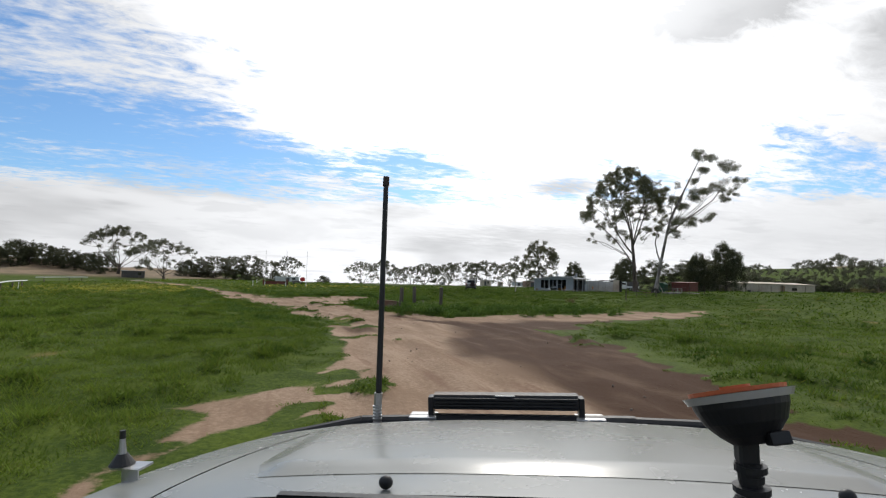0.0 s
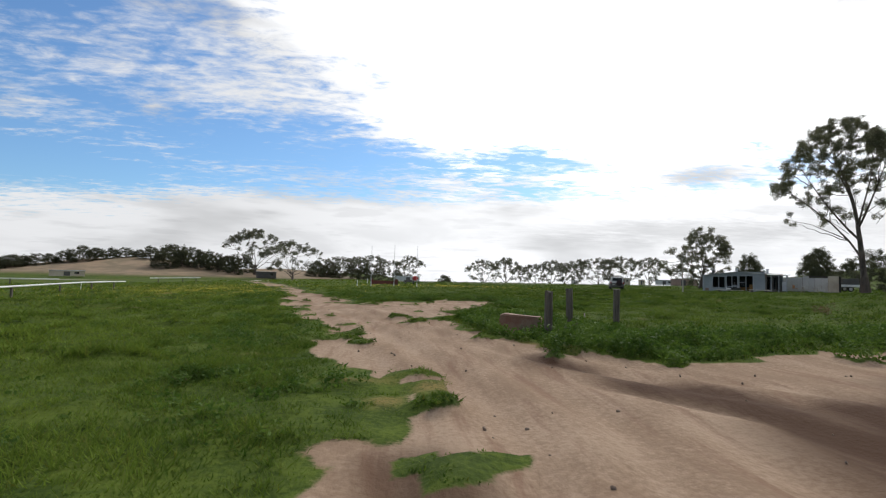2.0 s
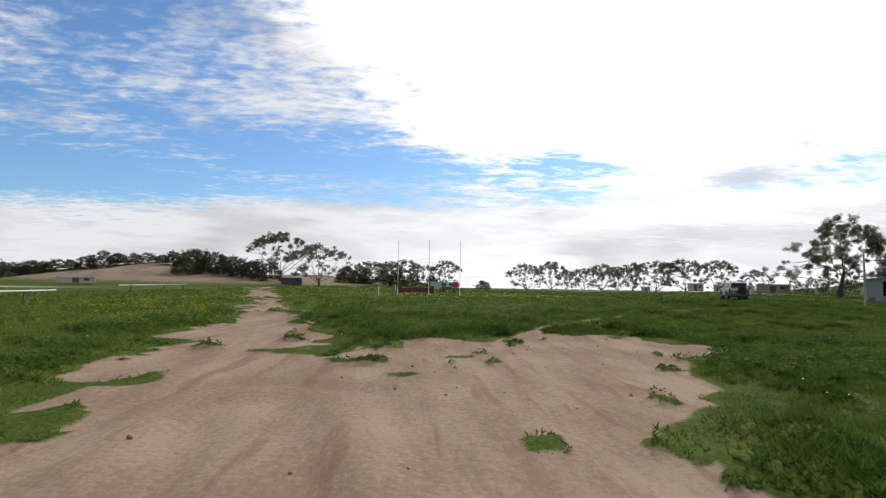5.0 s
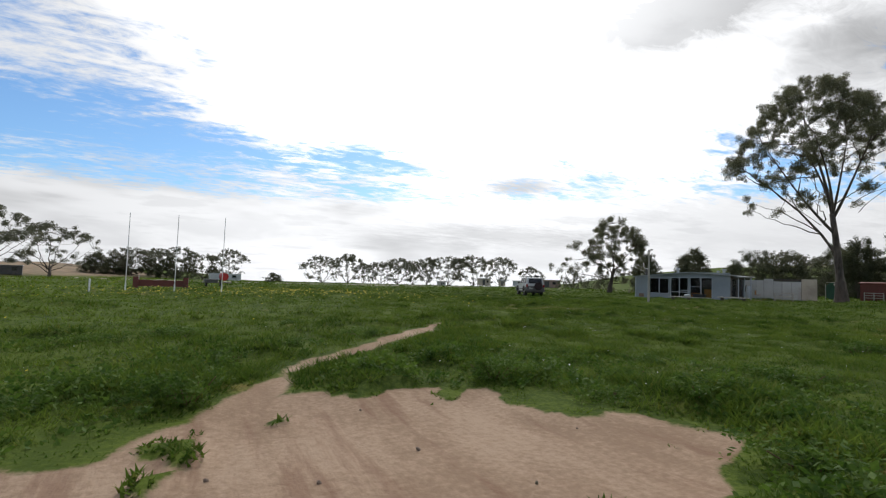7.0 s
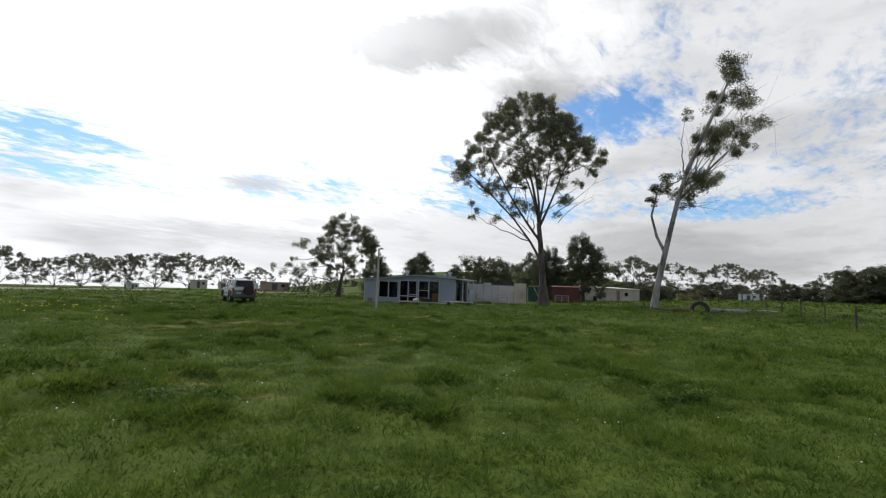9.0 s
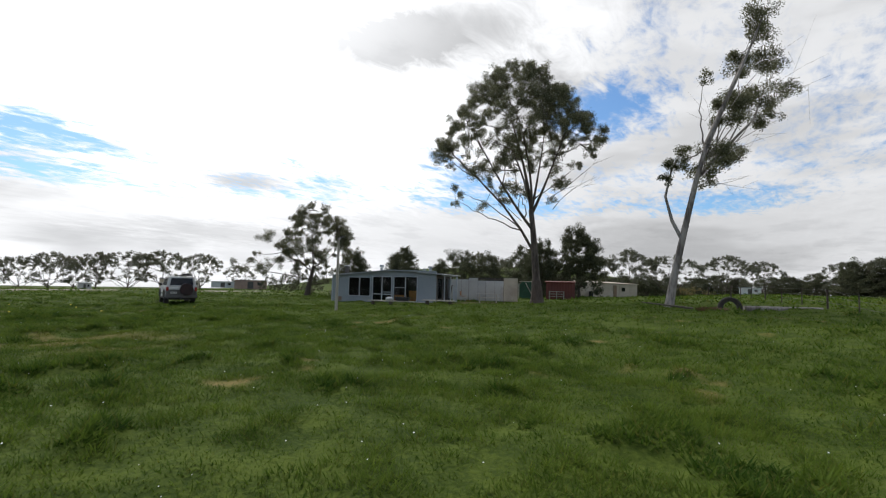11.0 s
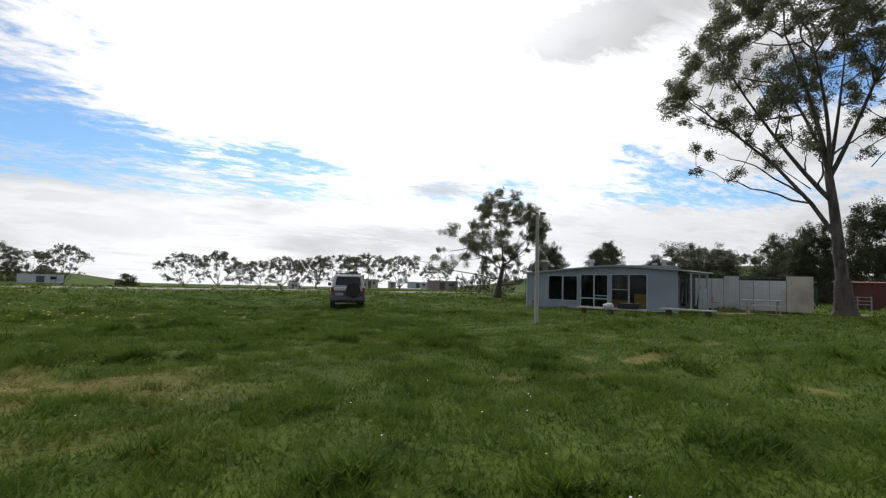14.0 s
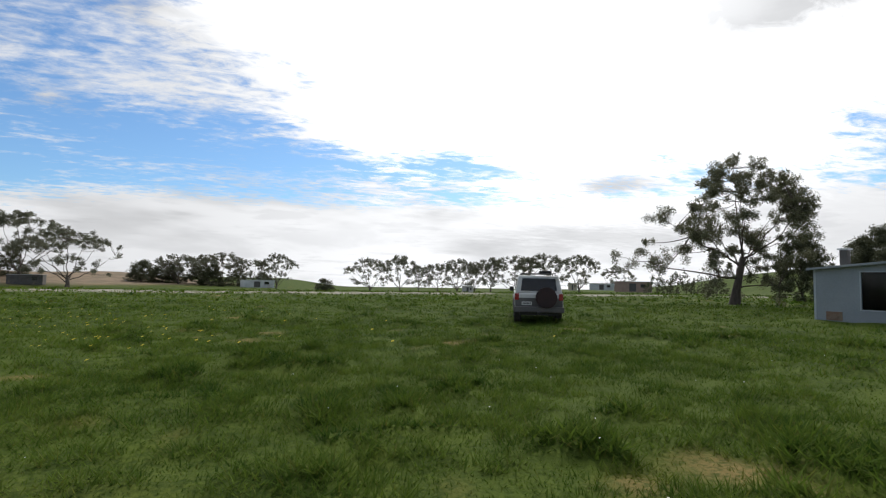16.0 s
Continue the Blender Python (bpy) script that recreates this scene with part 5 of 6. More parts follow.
part("cladding", box_bm(0.4, 2.9, 4.46, 4.5, 0.1, 1.1), HUT_SIDE, sf)

# ---- vehicles: local y points ahead, x to the right, z 0 on the ground ----
def wheel(parent, x, y, r, w, name="wheel"):
    wh = new(name)
    wh.parent = parent
    wh.location = (x, y, r)
    bm = bmesh.new()
    prof = [(0.58 * r, -w / 2), (0.9 * r, -w / 2), (r, -w * 0.36), (r, w * 0.36), (0.9 * r, w / 2), (0.58 * r, w / 2)]
    n = 26
    rings = [[bm.verts.new((b, a * math.cos(2 * math.pi * i / n), a * math.sin(2 * math.pi * i / n))) for a, b in prof] for i in range(n)]
    for i in range(n):
        p, q = rings[i], rings[(i + 1) % n]
        for k in range(len(prof)):
            bm.faces.new((p[k], p[(k + 1) % len(prof)], q[(k + 1) % len(prof)], q[k]))
    part("tyre", bm, RUBBER, wh, smooth=False)
    rim = bmesh.new()
    add_rod(rim, (-w * 0.30, 0, 0), (w * 0.30, 0, 0), 0.578 * r, n=20)
    add_rod(rim, (-w * 0.42, 0, 0), (w * 0.42, 0, 0), 0.2 * r, n=12)
    for i in range(5):
        a = 2 * math.pi * i / 5
        add_box(rim, -w * 0.38, w * 0.38, -0.05, 0.05, 0.2 * r, 0.56 * r, m=Matrix.Rotation(a, 4, "X"))
    part("rim", rim, STEEL, wh)
    return wh


def glass_strip(name, parent, pts, inner=None):
    bm = bmesh.new()
    bm.faces.new([bm.verts.new(p) for p in pts])
    bmesh.ops.solidify(bm, geom=bm.faces[:], thickness=0.008)
    return part(name, bm, CAR_GLASS, parent)


def wagon(where, turn, label):
    """A boxy white four-wheel-drive wagon with a spare wheel on its back door and gear on the roof."""
    car = thing("four_wheel_drive", where, label, "car", turn=turn)
    half, tuck = 0.88, 0.72
    L0, L1 = -2.35, 2.30
    side = [(L0, 0.62), (L0, 1.10), (L0 + 0.05, 1.16), (1.0, 1.18), (2.05, 1.08), (L1, 1.0), (L1 + 0.03, 0.62), (1.95, 0.56), (1.92, 0.78), (1.72, 0.94), (1.32, 0.94), (1.1, 0.78), (1.06, 0.50),
            (-0.98, 0.50), (-1.02, 0.78), (-1.24, 0.94), (-1.64, 0.94), (-1.86, 0.78), (-1.9, 0.56)]
    part("body", prism_bm(side, 0, -half, half, bevel=0.03), CAR_DUSTY, car)
    # upper cabin, leaning in to the roof
    bm = bmesh.new()
    low = [(-half + 0.02, L0 + 0.03, 1.15), (half - 0.02, L0 + 0.03, 1.15), (half - 0.02, 0.95, 1.17), (-half + 0.02, 0.95, 1.17)]
    high = [(-tuck, L0 + 0.16, 1.80), (tuck, L0 + 0.16, 1.80), (tuck, 0.28, 1.80), (-tuck, 0.28, 1.80)]
    a, b = [bm.verts.new(p) for p in low], [bm.verts.new(p) for p in high]
    bm.faces.new(a[::-1])
    bm.faces.new(b)
    for i in range(4):
        bm.faces.new((a[i], a[(i + 1) % 4], b[(i + 1) % 4], b[i]))
    bmesh.ops.bevel(bm, geom=bm.edges[:], offset=0.05, segments=3, affect="EDGES", profile=0.6)
    part("cabin", bm, CAR_DUSTY, car)
    for s in (-1, 1):
        def at(y, z, s=s):
            f = (z - 1.15) / 0.65
            return (s * ((half - 0.02) * (1 - f) + tuck * f + 0.006), y, z)
        glass_strip("side_window", car, [at(0.55, 1.24), at(0.28, 1.70), at(-0.32, 1.72), at(-0.32, 1.24)])
        glass_strip("side_window", car, [at(-0.40, 1.24), at(-0.40, 1.72), at(-1.18, 1.72), at(-1.18, 1.24)])
        glass_strip("side_window", car, [at(-1.28, 1.24), at(-1.28, 1.72), at(-2.08, 1.71), at(-2.16, 1.24)])
        part("side_moulding", box_bm(s * half - 0.012, s * half + 0.02, -0.95, 1.05, 0.66, 0.74, bevel=0.006), CAR_GREY, car)
        part("sill", box_bm(s * half - 0.04, s * half + 0.01, -0.95, 1.05, 0.42, 0.52, bevel=0.01), CAR_GREY, car)
        for y in (1.52, -1.44):
            arch = bmesh.new()
            for k in range(10):
                t0, t1 = math.pi * k / 10, math.pi * (k + 1) / 10
                v = [arch.verts.new((s * half + o, y + r * math.cos(t), 0.52 + r * math.sin(t) * 0.98)) for t in (t0, t1) for r in (0.43, 0.51) for o in (-0.02 * s, 0.05 * s)]
                for f in ((0, 1, 3, 2), (4, 6, 7, 5), (1, 5, 7, 3), (2, 3, 7, 6), (0, 4, 5, 1)):
                    arch.faces.new([v[i] for i in f])
            part("wheel_arch", arch, CAR_GREY, car)
        part("tail_light", box_bm(s * 0.80 - 0.075, s * 0.80 + 0.075, L0 - 0.02, L0 + 0.04, 0.90, 1.14, bevel=0.01), RED_LENS, car)
        part("mirror", box_bm(s * 0.98 - 0.09, s * 0.98 + 0.09, 0.55, 0.66, 1.18, 1.36, bevel=0.02), BLACK, car)
        part("door_handle", box_bm(s * half - 0.005, s * half + 0.025, -0.28, -0.12, 1.02, 1.06), BLACK, car)
        part("headlight", box_bm(s * 0.62 - 0.15, s * 0.62 + 0.15, L1 - 0.02, L1 + 0.045, 0.80, 0.96, bevel=0.01), STEEL, car)
    glass_strip("rear_window", car, [(-0.66, L0 + 0.036, 1.24), (0.66, L0 + 0.036, 1.24), (0.60, L0 + 0.125, 1.70), (-0.60, L0 + 0.125, 1.70)])
    glass_strip("windscreen", car, [(-0.72, 0.83, 1.26), (0.72, 0.83, 1.26), (0.62, 0.37, 1.72), (-0.62, 0.37, 1.72)])
    part("rear_bumper", box_bm(-0.9, 0.9, L0 - 0.16, L0 + 0.02, 0.46, 0.66, bevel=0.03), CAR_GREY, car)
    part("front_bumper", box_bm(-0.9, 0.9, L1 - 0.02, L1 + 0.2, 0.44, 0.72, bevel=0.04), CAR_GREY, car)
    part("grille", box_bm(-0.45, 0.45, L1 + 0.0, L1 + 0.05, 0.78, 0.98, bevel=0.01), BLACK, car)
    part("bonnet_scoop", box_bm(-0.25, 0.25, 1.2, 1.75, 1.10, 1.20, bevel=0.03), CAR_DUSTY, car)
    part("tailgate_trim", box_bm(-0.86, 0.86, L0 - 0.012, L0 + 0.03, 0.66, 0.98, bevel=0.008), CAR_GREY, car)
    part("side_trim_band", box_bm(-0.885, 0.885, L0 + 0.02, L0 + 0.5, 0.52, 0.90, bevel=0.02), CAR_GREY, car)
    spare = new("spare_wheel")
    spare.parent = car
    spare.matrix_local = pose(0.26, L0 - 0.17, 1.0, 0, 0, 90)
    w = bmesh.new()
    add_rod(w, (-0.12, 0, 0), (0.12, 0, 0), 0.38, n=28)
    bmesh.ops.bevel(w, geom=[e for e in w.edges if e.calc_length() < 0.2 and abs(e.verts[0].co.x - e.verts[1].co.x) < 0.01], offset=0.04, segments=2, affect="EDGES")
    part("cover", w, MAROON, spare, "dark soft cover over the spare wheel")
    part("hub_cap", rod_bm((0.12, 0, 0), (0.135, 0, 0), 0.16, n=20), BLACK, spare)
    part("number_plate", box_bm(-0.62, -0.26, L0 - 0.03, L0 - 0.0125, 0.72, 0.84), PLATE, car)
    for k in range(6):
        part("plate_mark", box_bm(-0.59 + 0.052 * k, -0.555 + 0.052 * k, L0 - 0.034, L0 - 0.0305, 0.745, 0.815), BLACK, car)
    part("tow_bar", box_bm(-0.05, 0.05, L0 - 0.34, L0 - 0.1, 0.40, 0.48), BLACK, car)
    rack = new("roof_rack")
    rack.parent = car
    for s in (-0.62, 0.62):
        part("side_rail", rod_bm((s, -2.0, 1.90), (s, 0.1, 1.90), 0.018, n=8), BLACK, rack)
        for y in (-1.9, -0.9, 0.0):
            part("foot", rod_bm((s, y, 1.79), (s, y, 1.90), 0.015, n=6), BLACK, rack)
    for y in (-1.9, -1.4, -0.9, -0.4, 0.05):
        part("cross_bar", rod_bm((-0.62, y, 1.885), (0.62, y, 1.885), 0.014, n=6), BLACK, rack)
    part("roof_load", box_bm(0.05, 0.5, -1.85, -1.3, 1.90, 2.0, bevel=0.03), BLACK, car, "low black roll strapped on the rack")
    for x in (-0.76, 0.76):
        for y in (1.52, -1.44):
            wheel(car, x, y, 0.39, 0.26)
    part("underbody", box_bm(-0.7, 0.7, -2.2, 2.1, 0.34, 0.5), BLACK, car)
    part("aerial", rod_bm((-0.84, 1.1, 1.15), (-0.86, 1.0, 2.0), 0.006, n=5), BLACK, car)
    part("snorkel", box_bm(0.86, 0.95, 0.72, 0.82, 1.1, 1.86, bevel=0.02), BLACK, car)
    return car


wagon((32.0, 49.2, ground_at(32.0, 49.2)), -23, "dusty white four-wheel-drive wagon with spare wheel on its back")

# the parked utility behind the hut
ux, uy = 60.5, 43.4
ute = thing("utility_truck", (ux, uy, ground_at(ux, uy)), "white tray-back utility with a dark canopy", "car", turn=70)
part("cab", prism_bm([(-0.1, 0.45), (-0.1, 1.75), (0.8, 1.75), (1.35, 1.15), (2.3, 1.0), (2.3, 0.45)], 0, -0.85, 0.85, bevel=0.04), WHITE_PAINT, ute)
part("tray", box_bm(-0.9, 0.9, -2.4, -0.12, 0.65, 0.95, bevel=0.02), WHITE_PAINT, ute)
part("canopy", box_bm(-0.86, 0.86, -2.35, -0.15, 0.955, 1.75, bevel=0.04), CAR_GREY, ute, "dark grey canvas canopy")
for s in (-1, 1):
    part("side_window", box_bm(s * 0.85 - 0.01, s * 0.85 + 0.012, 0.05, 0.75, 1.2, 1.62), CAR_GLASS, ute)
glass_strip("windscreen", ute, [(-0.72, 1.29, 1.23), (0.72, 1.29, 1.23), (0.68, 0.87, 1.70), (-0.68, 0.87, 1.70)])
for x in (-0.74, 0.74):
    for y in (1.5, -1.4):
        wheel(ute, x, y, 0.36, 0.22)

# ---- the white four-wheel drive in which the drive begins; its front and open tub ----
OWN = (-3.925, -30.789)
own = thing("white_four_wheel_drive", (OWN[0], OWN[1], 0.17), "white four-wheel drive seen over its bonnet, with light bar", "car", turn=-27.6)
# the vehicle stands a little rolled on the rough track
own.matrix_world = own.matrix_world @ Matrix.Translation((0, 0, 1.68)) @ Matrix.Rotation(radians(-2.7), 4, "Y") @ Matrix.Translation((0, 0, -1.68))
MID = 0.10


def skin_z(x, y):
    """Height of the bonnet skin: falls gently to the front and over the wings."""
    t = min(1.0, max(0.0, (y - 0.87) / 0.88))
    return 1.315 - 0.115 * t ** 1.5 - 0.055 * (abs(x) / 0.93) ** 2.3


def half_width(y):
    t = max(0.0, (y - 0.87) / 0.59)
    return 0.958 - 0.075 * min(t, 1.42) ** 1.3 - 0.20 * max(0.0, (y - 1.60) / 0.16) ** 2


def skin(lo, hi, inner, outer, lift=0.0):
    """A strip of the front's skin between two shares of the half width."""
    bm = bmesh.new()
    lines = []
    for j in range(19):
        y = lo + (hi - lo) * j / 18
        row = []
        for i in range(25):
            f = inner + (outer - inner) * i / 24
            x = f * half_width(y)
            z = skin_z(x, y) + lift
            edge = min(i, 24 - i) / 24
            if lift and edge < 0.06:
                z -= lift
            row.append(bm.verts.new((MID + x, y, z)))
        lines.append(row)
    for p, q in zip(lines, lines[1:]):
        for i in range(24):
            bm.faces.new((p[i], p[i + 1], q[i + 1], q[i]))
    return bm


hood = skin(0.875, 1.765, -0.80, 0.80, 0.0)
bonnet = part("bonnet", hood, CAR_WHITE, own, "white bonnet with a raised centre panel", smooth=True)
rise = bmesh.new()
lines = []
for j in range(31):
    y = 0.985 + (1.70 - 0.985) * j / 30
    row = []
    for i in range(61):
        f = 2 * i / 60 - 1
        x = f * (0.66 + 0.05 * (j / 30 - 0.5)) * (1 - 0.06 * max(0, 1 - j / 4))
        lift = 0.013 * float(smooth_step(np.array(1 - abs(f)), 0.0, 0.10)) * float(smooth_step(np.array(j / 30), 0.0, 0.07)) * float(smooth_step(np.array(1 - j / 30), 0.0, 0.15))
        row.append(rise.verts.new((MID + x, y, skin_z(x, y) + 0.001 + lift)))
    lines.append(row)
for p, q in zip(lines, lines[1:]):
    for i in range(60):
        rise.faces.new((p[i], p[i + 1], q[i + 1], q[i]))
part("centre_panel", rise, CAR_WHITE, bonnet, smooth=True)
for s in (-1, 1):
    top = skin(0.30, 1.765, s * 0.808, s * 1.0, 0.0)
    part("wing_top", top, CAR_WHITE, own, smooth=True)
    wing = bmesh.new()
    line = []
    for j in range(19):
        y = 0.30 + 1.465 * j / 18
        x, z = half_width(y), skin_z(half_width(y), y)
        line.append([wing.verts.new((MID + s * (x + dx), y, z + dz)) for dx, dz in ((0, -0.002), (0.022, -0.03), (0.03, -0.14), (0.02, -0.36 if 0.7 < y < 1.6 else -0.6))])
    for p, q in zip(line, line[1:]):
        for k in range(3):
            wing.faces.new((p[k], p[k + 1], q[k + 1], q[k]))
    part("wing", wing, CAR_WHITE, own, smooth=True)
    part("wing_flare", box_bm(MID + s * 0.95 - 0.06, MID + s * 0.95 + 0.08, 0.62, 1.66, 0.84, 0.93, bevel=0.03), BLACK, own)
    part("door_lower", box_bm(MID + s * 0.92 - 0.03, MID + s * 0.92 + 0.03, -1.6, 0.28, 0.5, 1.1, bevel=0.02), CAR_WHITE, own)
    for y in (1.15, -1.35):
        wheel(own, MID + s * 0.80, y, 0.40, 0.26)
part("mirror_arm", box_bm(-1.12, -0.86, 0.40, 0.52, 1.16, 1.235, bevel=0.03), BLACK, own, "black mirror arm at the left door")
part("grille", box_bm(MID - 0.70, MID + 0.70, 1.70, 1.74, 0.80, 1.12, bevel=0.02), BLACK, own)
part("chassis", box_bm(MID - 0.8, MID + 0.8, -2.2, 1.65, 0.42, 0.60, bevel=0.02), BLACK, own)
part("cargo_floor", box_bm(MID - 0.85, MID + 0.85, -2.2, -0.9, 0.605, 0.72, bevel=0.02), BLACK, own)
part("scuttle", box_bm(MID - 0.84, MID + 0.84, 0.62, 0.868, 1.18, 1.295, bevel=0.02), BLACK, own, "black plastic scuttle below the screen")
part("dashboard", box_bm(MID - 0.74, MID + 0.74, 0.24, 0.60, 0.95, 1.385, bevel=0.04), BLACK, own)
for x0, x1, y, z in ((-0.50, 0.16, 0.80, 1.315), (0.10, 0.78, 0.785, 1.31)):
    w = new("wiper")
    w.parent = own
    part("arm", rod_bm((x0, y, z - 0.012), (x1, y + 0.015, z + 0.004), 0.009, n=8), BLACK, w)
    part("blade", box_bm(x0 + 0.12, x1 + 0.05, y + 0.018, y + 0.034, z - 0.012, z + 0.014), BLACK, w)
for x in (-0.213, 0.55):
    bm = bmesh.new()
    bmesh.ops.create_uvsphere(bm, u_segments=12, v_segments=8, radius=0.012, matrix=pose(x, 0.90, 1.322) @ Matrix.Diagonal((1.1, 0.9, 1.0, 1)))
    part("washer_jet", bm, BLACK, own, smooth=True)
bar = new("bull_bar")
bar.parent = own
tagged(bar, "black steel bull bar")
part("channel", box_bm(MID - 0.92, MID + 0.92, 1.80, 2.02, 0.52, 0.80, bevel=0.04), BLACK, bar)
for s in (-1, 1):
    part("upright", rod_bm((MID + s * 0.36, 1.88, 0.78), (MID + s * 0.36, 1.86, 1.16), 0.03, n=12), BLACK, bar)
    part("hoop", rod_bm((MID + s * 0.36, 1.86, 1.165), (MID + s * 0.62, 1.83, 1.165), 0.026, n=12), BLACK, bar)
    part("hoop", rod_bm((MID + s * 0.62, 1.83, 1.165), (MID + s * 0.93, 1.76, 1.115), 0.026, n=12), BLACK, bar)
    part("hoop", rod_bm((MID + s * 0.93, 1.76, 1.115), (MID + s * 0.90, 1.84, 0.78), 0.026, n=12), BLACK, bar)
part("top_tube", rod_bm((MID - 0.36, 1.86, 1.165), (MID + 0.36, 1.86, 1.165), 0.03, n=12), BLACK, bar)
lb = new("light_bar")
lb.parent = own
tagged(lb, "slim black driving-light bar")
part("housing", box_bm(-0.256, 0.265, 1.84, 1.90, 1.212, 1.262, bevel=0.007), BLACK, lb)
for k in range(4):
    part("cooling_fin", box_bm(-0.25, 0.26, 1.829, 1.8395, 1.217 + 0.0115 * k, 1.222 + 0.0115 * k), BLACK, lb)
part("top_edge", box_bm(-0.256, 0.265, 1.845, 1.895, 1.2625, 1.2655), CAR_GREY, lb)
part("lens", box_bm(-0.25, 0.26, 1.901, 1.906, 1.217, 1.257), CAR_GLASS, lb)
part("maker_mark", box_bm(-0.03, 0.04, 1.834, 1.8435, 1.2636, 1.2650), PLATE, lb)
for s in (-1, 1):
    part("bracket", box_bm(0.005 + s * 0.272 - 0.01, 0.005 + s * 0.272 + 0.01, 1.85, 1.90, 1.18, 1.255, bevel=0.003), BLACK, lb)
    part("bracket_foot", box_bm(0.005 + s * 0.30 - 0.05, 0.005 + s * 0.30 + 0.05, 1.82, 1.90, 1.175, 1.19, bevel=0.003), STEEL, lb)
whip = new("whip_aerial")
whip.parent = own
tagged(whip, "long black whip aerial on a spring")
part("mast", rod_bm((-0.453, 1.81, 1.27), (-0.419, 1.81, 2.04), 0.0115, 0.0095, n=10), BLACK, whip)
part("tip", rod_bm((-0.419, 1.81, 2.04), (-0.417, 1.81, 2.075), 0.0125, 0.0115, n=10), RUBBER, whip)
part("ferrule", rod_bm((-0.456, 1.81, 1.235), (-0.453, 1.81, 1.278), 0.015, n=10), STEEL, whip)
spring = bmesh.new()
for k in range(8):
    bmesh.ops.create_cone(spring, cap_ends=True, segments=12, radius1=0.017, radius2=0.017, depth=0.0065, matrix=pose(-0.458, 1.81, 1.15 + 0.0112 * k))
add_rod(spring, (-0.458, 1.81, 1.13), (-0.456, 1.81, 1.24), 0.011, n=8)
part("spring", spring, STEEL, whip)
sa = new("stub_aerial")
sa.parent = own
tagged(sa, "stub aerial base on a bright steel bracket")
part("bracket", box_bm(-0.842, -0.803, 1.04, 1.044, 1.205, 1.277), STEEL, sa)
part("bracket_top", box_bm(-0.875, -0.803, 1.045, 1.09, 1.272, 1.277), STEEL, sa)
part("cone", rod_bm((-0.862, 1.066, 1.278), (-0.862, 1.066, 1.302), 0.027, 0.011, n=18), BLACK, sa)
part("stud", rod_bm((-0.862, 1.066, 1.302), (-0.862, 1.066, 1.335), 0.009, 0.006, n=10), STEEL, sa)
part("cap", rod_bm((-0.862, 1.066, 1.335), (-0.862, 1.066, 1.353), 0.0065, n=10), BLACK, sa)
ph = new("phone_holder")
ph.parent = own
tagged(ph, "black suction-cup phone holder with orange ring")
tilt = pose(0.232, 0.53, 1.552, -16, -8, 0)


def disc(r0, r1, z0, z1, n=32):
    b = bmesh.new()
    bmesh.ops.create_cone(b, cap_ends=True, segments=n, radius1=r0, radius2=r1, depth=z1 - z0, matrix=tilt @ pose(0, 0, (z0 + z1) / 2))
    return b


part("cup_rim", disc(0.047, 0.0505, 0.006, 0.013), CLEAR_RING, ph, "clear soft cup edge")
part("cup_ring", disc(0.0435, 0.0445, 0.0135, 0.0175), ORANGE_RING, ph, "orange-red sticky ring")
part("pull_tab", disc(0.014, 0.014, 0.0178, 0.0205), ORANGE_RING, ph)
bowl = bmesh.new()
for z0, z1, r0, r1 in ((-0.034, -0.026, 0.016, 0.026), (-0.026, -0.014, 0.026, 0.0365), (-0.014, 0.0, 0.0365, 0.0425), (0.0, 0.0098, 0.0425, 0.0440)):
    bmesh.ops.create_cone(bowl, cap_ends=True, segments=36, radius1=r0, radius2=r1, depth=z1 - z0, matrix=tilt @ pose(0, 0, (z0 + z1) / 2))
part("cup_body", bowl, BLACK, ph)
part("lever", box_bm(-0.009, 0.009, -0.008, 0.008, -0.006, 0.006, bevel=0.002, m=tilt @ pose(0.014, -0.024, -0.030)), BLACK, ph)
part("neck", box_bm(0.226, 0.244, 0.519, 0.541, 1.496, 1.532, bevel=0.006), BLACK, ph)
for z, r in ((1.494, 0.0145), (1.484, 0.0115), (1.474, 0.0165)):
    part("joint_ring", rod_bm((0.238, 0.53, z - 0.003), (0.238, 0.53, z + 0.003), r, n=18), BLACK, ph)
part("ball_joint", rod_bm((0.238, 0.53, 1.468), (0.236, 0.53, 1.50), 0.009, 0.012, n=14), BLACK, ph)
part("collar", rod_bm((0.239, 0.53, 1.456), (0.239, 0.53, 1.466), 0.020, 0.015, n=18), BLACK, ph)
part("foot", rod_bm((0.24, 0.53, 1.386), (0.24, 0.53, 1.456), 0.075, 0.022, n=22), CAR_GREY, ph)

# ---- posts, rails and small things in the field ----
def on_ground(x, y, sink=0.0):
    return (x, y, ground_at(x, y) - sink)


def round_post(name, x, y, h, r, material, label, category, group, lean=(0, 0), n=12):
    bm = bmesh.new()
    rings = 5
    prev = None
    rr = np.random.RandomState(int(abs(x * 31 + y * 17)) % 9999)
    for k in range(rings + 1):
        t = k / rings
        ring = [bm.verts.new((lean[0] * t + r * (1 + 0.06 * rr.normal()) * math.cos(2 * math.pi * i / n), lean[1] * t + r * (1 + 0.06 * rr.normal()) * math.sin(2 * math.pi * i / n),
                              (h + 0.25) * t - 0.25 + (0.03 * rr.normal() if k == rings else 0))) for i in range(n)]
        if prev:
            for i in range(n):
                bm.faces.new((prev[i], prev[(i + 1) % n], ring[(i + 1) % n], ring[i]))
        prev = ring
    bm.faces.new(prev)
    return single(name, bm, material, on_ground(x, y), label, category, group)


